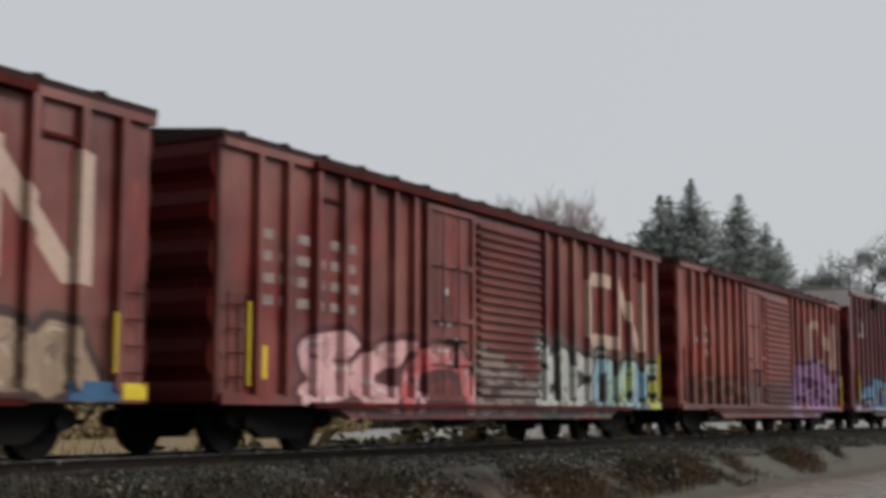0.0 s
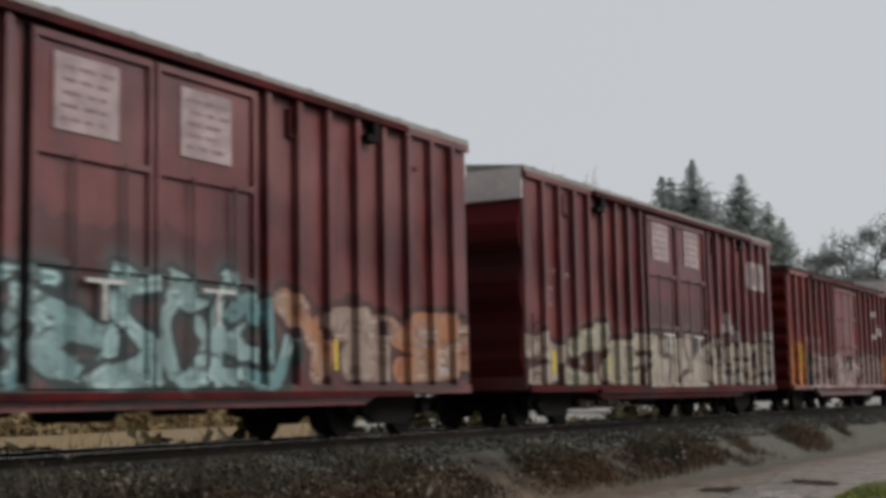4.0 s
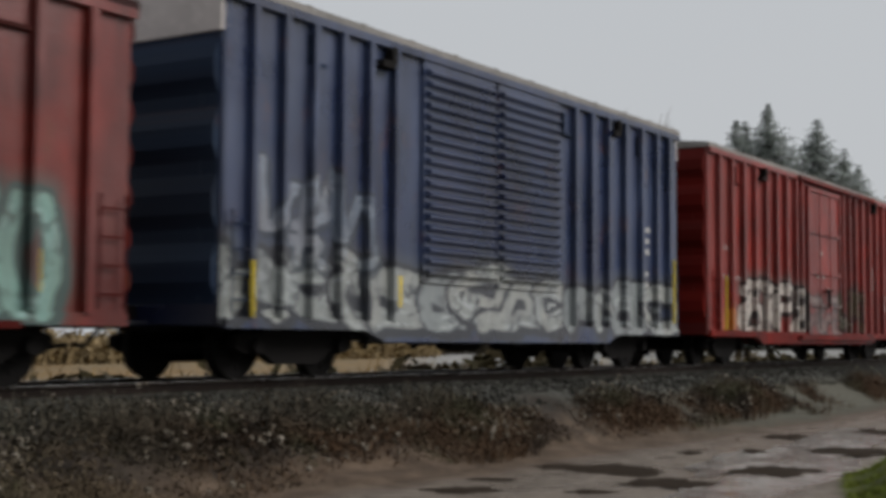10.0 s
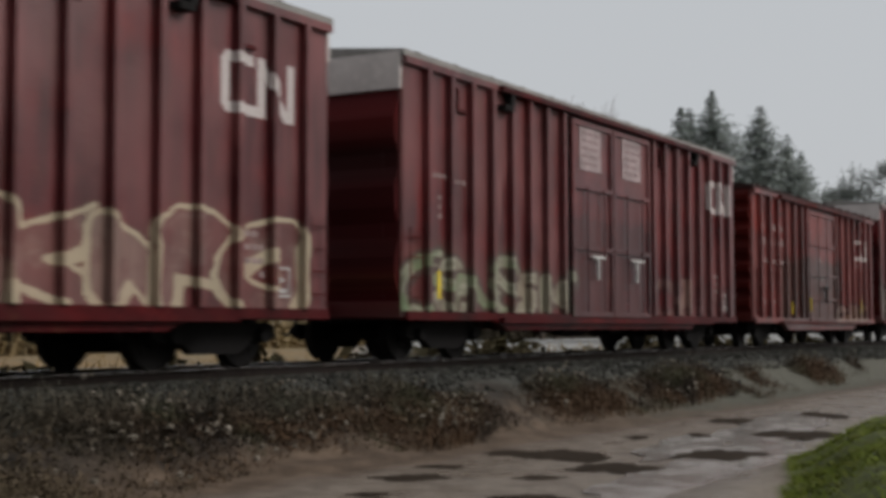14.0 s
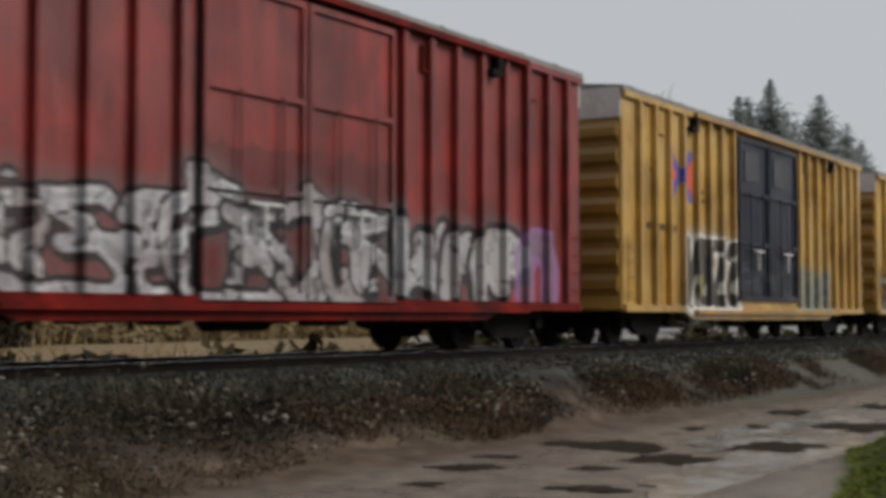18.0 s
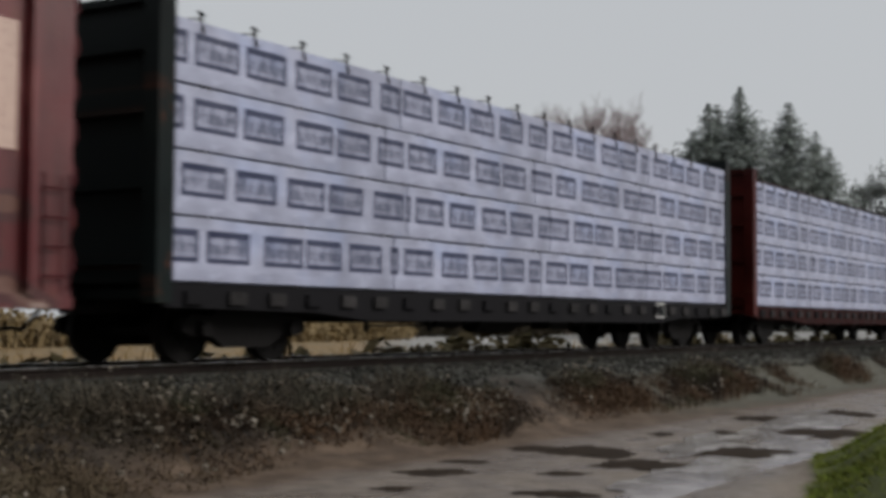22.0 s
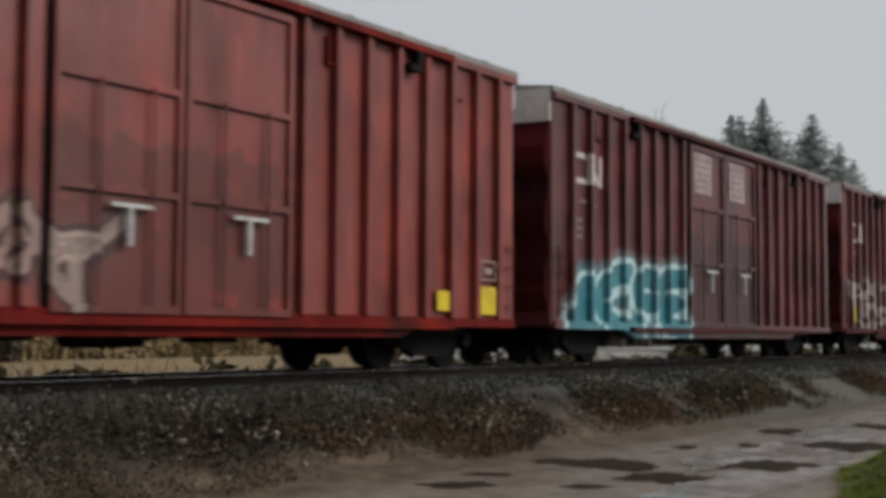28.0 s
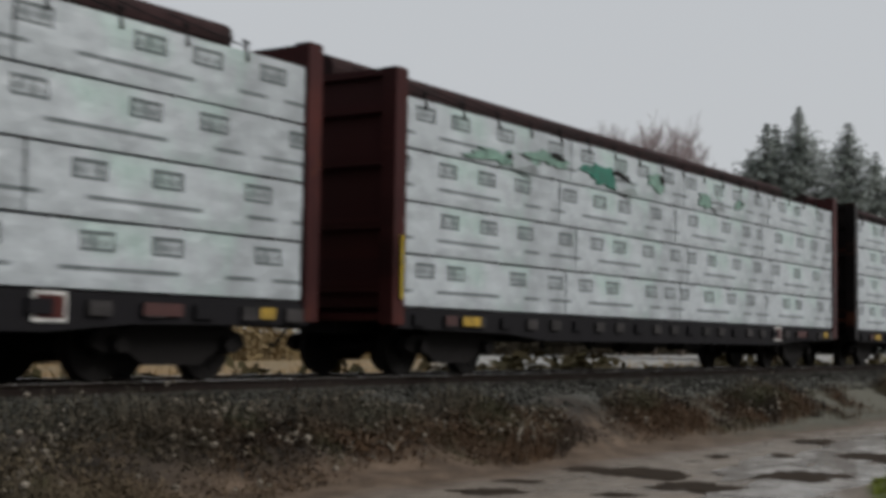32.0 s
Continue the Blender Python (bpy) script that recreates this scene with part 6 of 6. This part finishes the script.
def torn(bundle_ob, x0, x1, z0, z1, seed, flap=True, lining=None):
    """A tear in the wrap: green lining, a dark hole and a loose flap standing off the face."""
    rnd = random.Random(seed)

    def ragged(a, b, c, d, y0, y1):
        bm = bmesh.new()
        ring = []
        for i in range(30):
            t = i * math.tau / 30
            k = rnd.uniform(0.6, 1.1) + 0.25 * math.sin(2 * t + seed) + 0.15 * math.sin(5 * t + seed * 2)
            ring.append(((a + b) / 2 + (b - a) / 2 * k * math.cos(t), (c + d) / 2 + (d - c) / 2 * k * math.sin(t)))
        prism(bm, ring, y0, y1)
        return bm
    tear = part("torn_wrap", ragged(x0, x1, z0, z1, -0.726, -0.7), lining or WRAP_LINING, bundle_ob, "torn green wrap lining")
    part("hole", ragged(x0 + 0.55 * (x1 - x0), x0 + 0.9 * (x1 - x0), z0 + 0.45 * (z1 - z0), z0 + 0.95 * (z1 - z0), -0.732, -0.72), STEEL_DARK, tear, "dark hole in the wrap")
    if flap:
        bm = bmesh.new()
        m = x0 + 0.62 * (x1 - x0)
        hexa(bm, [(m, -0.73, z0), (x1, -0.8, z0 - 0.05), (x1, -0.79, z0 - 0.04), (m, -0.722, z0 + 0.01),
                  (m - 0.05, -0.73, z0 + 0.3), (x1 - 0.2, -0.84, z0 + 0.12), (x1 - 0.2, -0.83, z0 + 0.13), (m - 0.05, -0.722, z0 + 0.3)])
        part("flap", bm, bundle_ob.data.materials[0], tear, "loose flap of wrap")


PALE_LINING = worn("pale green wrap lining", (0.16, 0.27, 0.22), 0.4, 0.5, 0.0, 4.0)
WRAP_LINING = worn("green wrap lining", (0.02, 0.15, 0.105), 0.45, 0.5, 0.0, 5.0)
PLATE_YELLOW = worn("grimy yellow plate", (0.36, 0.23, 0.03), 0.4, 0.7, 0.0, 6.0)
PLATE_RED = worn("grimy red-brown plate", (0.06, 0.022, 0.02), 0.5, 0.7)


WINCH = worn("grimy grey winch", (0.04, 0.037, 0.037), 0.3, 0.7, gloss=0.1)
BEAM_RUST = worn("rough beam rust", (0.034, 0.019, 0.019), 0.45, 0.85, 0.0, 3.0, 1.5, 0.1)
PAINT_SILL = worn("grimy sill paint", (0.011, 0.0105, 0.012), 0.6, 0.8, gloss=0.08)
SILL_RED = worn("grimy red sill paint", (0.03, 0.0085, 0.008), 0.5, 0.8, gloss=0.08)
PAINT_GREEN = car_paint("dark green car paint", (0.011, 0.0155, 0.0155), seed=41, fade=0.0, grime_shade=0.55)
PAINT_RED = car_paint("red car paint", (0.06, 0.0125, 0.011), seed=43, fade=0.0, grime_shade=0.55)
PAINT_BLACK = car_paint("black-brown car paint", (0.009, 0.0075, 0.0075), seed=45, fade=0.0, grime_shade=0.55)
PAINT_NAVY = car_paint("navy car paint", (0.006, 0.007, 0.012), seed=47, fade=0.0, grime_shade=0.55)
PAINT_BROWN = car_paint("rust-brown car paint", (0.05, 0.0165, 0.0165), seed=49, fade=0.0, grime_shade=0.55)
BLUE_WRAP = ("blue", WRAP_BLUE, "lumber package in white plastic wrap printed with blue-grey panels")
GREEN_WRAP = ("green", WRAP_GREEN, "lumber package in pale green-white wrap printed with grey panels")
lumber_car(354.57, 19.27, 4.41, PAINT_GREEN, 4.45, "dark green centerbeam flatcar stacked with white-wrapped lumber", BLUE_WRAP, 4.2, False)
lumber_car(375.85, 18.95, 4.41, PAINT_RED, 4.62, "red centerbeam flatcar stacked with white-wrapped lumber", BLUE_WRAP, 4.16, False)
lumber_car(396.83, 19.36, 4.43, PAINT_BLACK, 4.45, "black-brown centerbeam flatcar stacked with white-wrapped lumber", BLUE_WRAP, 4.2, False)
lumber_car(418.08, 19.25, 4.38, PAINT_NAVY, 4.45, "navy centerbeam flatcar stacked with white-wrapped lumber", BLUE_WRAP, 4.2, False)
near = lumber_car(492.62, 19.22, 4.32, PAINT_BROWN, 4.72, "rust-brown centerbeam flatcar stacked with pale green lumber bundles", GREEN_WRAP, 4.03, True)
torn(near[3, 2], 0.8, 2.25, -0.18, 0.5, 3)
near = lumber_car(513.81, 19.31, 4.35, PAINT_BROWN, 4.72, "rust-brown centerbeam flatcar with torn lumber wrapping", GREEN_WRAP, 4.03, True)
for k, a, b, c, d, q in ((0, 1.7, 3.6, 0.0, 0.3, 1), (0, 3.5, 4.7, 0.15, 0.45, 2), (1, 0.4, 2.4, 0.0, 0.42, 3), (1, 2.9, 3.9, 0.2, 0.5, 4), (2, 0.4, 1.9, 0.1, 0.35, 5), (2, 2.6, 3.2, 0.2, 0.4, 6)):
    torn(near[3, k], a, b, c, d, q, q % 2 == 1, WRAP_LINING if q == 3 else PALE_LINING)
lumber_car(534.98, 19.3, 4.38, PAINT_BLACK, 4.72, "dark centerbeam flatcar stacked with pale green lumber bundles", GREEN_WRAP, 4.03, True)


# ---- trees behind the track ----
# Needles, twigs and leaves are pale and half see-through to paint distance haze.
HAZY_NEEDLES = island_tint("hazy spruce needles", [(0.26, 0.29, 0.27), (0.4, 0.43, 0.4), (0.32, 0.35, 0.33)], 0.85, 0.5)
BARK = worn("bark", (0.09, 0.07, 0.055), 0.6, 0.9)
HAZY_TWIG = worn("hazy bare twigs", (0.36, 0.28, 0.275), 0.8, 0.9)
HAZY_TWIG.node_tree.nodes["Principled BSDF"].inputs["Alpha"].default_value = 0.5
HAZY_LEAVES = island_tint("dull hazy evergreen leaves", [(0.14, 0.155, 0.135), (0.21, 0.225, 0.195), (0.17, 0.18, 0.155)], 0.85, 0.6)


def spot(az, dist):
    return dist * math.cos(radians(az)), dist * math.sin(radians(az))


def spruce(az, dist, height, spread, seed, label, thin=1.0, lean=0.0, blunt=0.0):
    rnd = random.Random(seed)
    x0, y0 = spot(az, dist)
    tree = tagged(new("spruce_tree"), label, "tree", "trees behind the track")
    tree.location = (x0, y0, -0.6)
    bm = bmesh.new()
    tube(bm, (0, 0, -0.4), (lean, 0, height * 0.5), 0.36, 0.2, 8)
    tube(bm, (lean, 0, height * 0.5), (lean, 0, height * 0.97), 0.2, 0.03, 8)
    part("trunk", bm, BARK, tree)
    verts, faces = [], []
    z = height * 0.06
    while z < height * 0.985:
        f = z / height
        down = height - z
        reach = min((0.22 + blunt) * down + 0.11 * down * down + 0.06 + blunt, 0.6 * down, spread * (1.1 + 0.25 * (1 - f))) * rnd.uniform(0.7, 1.15)
        for k in range(int(rnd.uniform(11, 16) * thin) + 1):
            a = rnd.uniform(0, math.tau)
            r = reach * rnd.uniform(0.55, 1.15)
            droop = rnd.uniform(0.1, 0.4)
            steps = max(3, int(r * 3.2))
            for i in range(steps):
                t = (i + 0.6) / steps
                px, py = lean + r * t * math.cos(a), r * t * math.sin(a)
                pz = z - droop * r * t + 0.32 * r * t * t
                for _ in range(4):
                    s = rnd.uniform(0.25, 0.62) * min(1.0, 0.3 + 0.2 * (height - z))
                    b, e = rnd.uniform(0, math.tau), rnd.uniform(-0.6, 0.35)
                    dx, dy, dz = s * math.cos(b) * math.cos(e), s * math.sin(b) * math.cos(e), s * math.sin(e)
                    wx, wy = -dy * 0.35, dx * 0.35
                    o = len(verts)
                    verts += [(px, py, pz), (px + dx * 0.5 + wx, py + dy * 0.5 + wy, pz + dz * 0.5 + 0.04), (px + dx, py + dy, pz + dz - 0.06), (px + dx * 0.5 - wx, py + dy * 0.5 - wy, pz + dz * 0.5 - 0.08)]
                    faces.append((o, o + 1, o + 2, o + 3))
        z += rnd.uniform(0.18, 0.36)
    mesh_of("crown", verts, faces, HAZY_NEEDLES, tree)
    return tree


def bare_tree(az, dist, height, spread, seed, label, name="bare_tree"):
    rnd = random.Random(seed)
    x0, y0 = spot(az, dist)
    tree = tagged(new(name), label, "tree", "trees behind the track")
    tree.location = (x0, y0, -0.6)
    trunk, twigs = bmesh.new(), bmesh.new()

    def grow(p, d, length, r, level):
        q = p + d * length
        tube(trunk if level < 2 else twigs, p, q, max(r, 0.017), max(r * 0.62, 0.013), 6 if level < 2 else 3)
        if level >= 6:
            return
        for k in range(4 if level < 2 else 3 if level < 5 else 4):
            e = Vector((rnd.uniform(-1, 1) * spread, rnd.uniform(-1, 1) * spread, rnd.uniform(0.25, 0.9)))
            grow(p + d * length * rnd.uniform(0.55, 1.0), (d * 0.7 + e * 0.75).normalized(), length * rnd.uniform(0.55, 0.8), r * 0.5, level + 1)
    grow(Vector((0, 0, -0.3)), Vector((0, 0, 1)), height * 0.32, height * 0.012, 0)
    top = max(v.co.z for v in twigs.verts)
    for b in (trunk, twigs):
        for v in b.verts:
            v.co *= height / top
    part("trunk", trunk, BARK, tree)
    part("twig_crown", twigs, HAZY_TWIG, tree)
    return tree


def leafy_tree(az, dist, height, width, seed, label):
    rnd = random.Random(seed)
    x0, y0 = spot(az, dist)
    tree = tagged(new("evergreen_tree"), label, "tree", "trees behind the track")
    tree.location = (x0, y0, -0.6)
    bm = bmesh.new()
    tube(bm, (0, 0, -0.4), (0, 0, height * 0.8), 0.4, 0.1, 8)
    lobes = []
    for i in range(22):
        f = rnd.uniform(0.2, 0.93)
        a = rnd.uniform(0, math.tau)
        r = width * (1 - abs(f - 0.45) * 1.1) * rnd.uniform(0.3, 0.95)
        c = Vector((r * math.cos(a), r * math.sin(a), height * f))
        lobes.append((c, rnd.uniform(0.9, 2.1) * width / 6))
        tube(bm, (0, 0, max(height * f - r * 0.6, 1)), c, 0.1, 0.04, 5)
    part("trunk", bm, BARK, tree)
    verts, faces = [], []
    for c, s in lobes:
        for _ in range(230):
            d = Vector((rnd.gauss(0, 1), rnd.gauss(0, 1), rnd.gauss(0, 0.8)))
            p = c + d.normalized() * s * rnd.random() ** 0.5 * 1.3
            u = Vector((rnd.uniform(-1, 1), rnd.uniform(-1, 1), rnd.uniform(-1, 1))).normalized() * rnd.uniform(0.12, 0.3)
            w = u.orthogonal() * 0.6
            o = len(verts)
            verts += [p - u, p + w, p + u, p - w]
            faces.append((o, o + 1, o + 2, o + 3))
    mesh_of("crown", verts, faces, HAZY_LEAVES, tree)
    return tree


D = 120.0


def high(el, dist):
    return 1.13 + dist * math.tan(radians(el))


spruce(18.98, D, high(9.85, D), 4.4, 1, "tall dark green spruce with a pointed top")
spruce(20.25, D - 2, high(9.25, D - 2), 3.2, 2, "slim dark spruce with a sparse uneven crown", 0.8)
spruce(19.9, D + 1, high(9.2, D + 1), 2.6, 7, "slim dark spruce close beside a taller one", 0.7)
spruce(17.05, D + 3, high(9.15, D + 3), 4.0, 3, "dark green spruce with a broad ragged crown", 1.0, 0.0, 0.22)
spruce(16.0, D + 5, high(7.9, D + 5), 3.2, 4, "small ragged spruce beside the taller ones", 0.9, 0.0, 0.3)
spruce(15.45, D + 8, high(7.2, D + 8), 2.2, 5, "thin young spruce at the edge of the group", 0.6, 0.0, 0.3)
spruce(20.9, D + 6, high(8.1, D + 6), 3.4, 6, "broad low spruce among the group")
bare_tree(23.7, 150, high(9.95, 150), 0.55, 21, "tall bare tree with fine upright twigs")
bare_tree(24.4, 155, high(9.0, 155), 0.6, 22, "bare grey tree with a thin crown")
bare_tree(25.5, 140, high(9.3, 140), 0.75, 23, "bare reddish tree with a rounded twiggy crown")
bare_tree(24.8, 143, high(9.1, 143), 0.85, 26, "bare reddish tree with a rounded twiggy crown")
bare_tree(26.1, 138, high(9.2, 138), 0.85, 27, "bare reddish tree with a broad twiggy crown")
bare_tree(27.5, 142, high(9.0, 142), 0.85, 28, "bare reddish tree with a broad twiggy crown")
bare_tree(26.7, 140, high(9.3, 140), 0.8, 24, "bare reddish tree with a rounded twiggy crown")
bare_tree(28.4, 145, high(8.2, 145), 0.8, 25, "bare reddish tree with a low twiggy crown")
for i, (az, el, w) in enumerate(((14.0, 5.9, 5.0), (13.0, 6.6, 6.0), (11.9, 7.0, 6.5), (10.6, 7.3, 7.0), (9.3, 7.0, 7.0), (8.0, 6.5, 6.5))):
    leafy_tree(az, 190, high(el, 190), w, 40 + i, "dull green evergreen in a distant grove")


# a rough hedge along the far side of the field
HEDGE = island_tint("tan brush", [(0.22, 0.16, 0.075), (0.26, 0.19, 0.1), (0.2, 0.15, 0.085), (0.28, 0.21, 0.12)])
BUSH = island_tint("olive-brown bushes", [(0.07, 0.055, 0.026), (0.12, 0.09, 0.045), (0.085, 0.075, 0.034), (0.16, 0.12, 0.065)])


def leaf_clump_big(rnd, x, y, z, h, w, lean):
    v, f = blade(rnd, x, y, z, h, w, lean)
    for _ in range(5):
        px, py, pz = x + rnd.uniform(-1, 1) * lean, y + rnd.uniform(-1, 1) * lean, z + h * rnd.uniform(0.1, 1.0)
        s = rnd.uniform(0.1, 0.3)
        a, e = rnd.uniform(0, math.tau), rnd.uniform(-0.8, 0.8)
        ux, uy, uz = s * math.cos(a) * math.cos(e), s * math.sin(a) * math.cos(e), s * math.sin(e)
        o = len(v)
        v += [(px - ux, py - uy, pz - uz), (px - uy * 0.6, py + ux * 0.6, pz + s * 0.3), (px + ux, py + uy, pz + uz), (px + uy * 0.6, py - ux * 0.6, pz - s * 0.3)]
        f.append((o, o + 1, o + 2, o + 3))
    return v, f


def hedge_spot(rnd):
    x = rnd.uniform(20, 190)
    y = 44 + 9 * rnd.random() + 0.1 * x
    if x < 0.8 * y + 3 * noise.noise(Vector((y, 0, 9))) or x > 1.55 * y + 3 * noise.noise(Vector((y, 0, 8))):
        return None
    h = 1.7 + 1.3 * noise.noise(Vector((x * 0.11, 0, 4))) + 0.8 * noise.noise(Vector((x * 0.5, 0, 4)))
    return x, y, float(bed_height(x, y)) - 0.1, max(0.5, h) * rnd.uniform(0.6, 1.25), rnd.uniform(0.02, 0.07), rnd.uniform(0.2, 0.9)


scatter("low_bushes", 8000, bush_spot, leaf_clump_big, BUSH, 16, "low olive-brown bushes along the edge of the field", "bushes")


def far_hedge_spot(rnd):
    x = rnd.uniform(82, 260)
    y = 54 + 0.06 * x + 6 * rnd.random()
    return x, y, float(bed_height(x, y)) - 0.1, rnd.uniform(0.8, 2.2), rnd.uniform(0.04, 0.09), rnd.uniform(0.3, 0.9)


scatter("far_hedge", 7000, far_hedge_spot, leaf_clump_big, BRUSH, 33, "dark far hedge beyond a grey gravel lot", "hedge")
scatter("dark_hedge", 5000, dark_hedge_spot, leaf_clump_big, BRUSH, 32, "dark brown hedge behind the field", "hedge")
scatter("hedge", 13000, hedge_spot, leaf_clump_big, HEDGE, 31, "rough tan brush along the far field edge", "hedge")


# ---- what moves ----


def motions():
    t1 = ROLLED[-1][0]
    times = [r[0] for r in ROLLED]
    far = [r[1] for r in ROLLED]
    # wheels turn as far as the train rolls
    for ws, dx in WHEELSETS:
        rows = []
        for k in range(int(t1 * FPS) + 1):
            t = k / FPS
            rows.append((t, pose(dx, 0, WHEEL_R, 0, -math.degrees(float(np.interp(t, times, far)) / WHEEL_R) % 360, 0)))
        walk(ws, rows)
    first = True
    for car, x in TRUCK_USES:
        if first:
            one, first = TRUCK, False
        else:
            one = copy_thing(TRUCK, Matrix())
        one.parent = car
        one.location = (x, 0, 0)
    for thing, x, y, z in MOVING:
        walk(thing, [(t, pose(x - s, TRACK_Y + y, z)) for t, s in ROLLED])


motions()
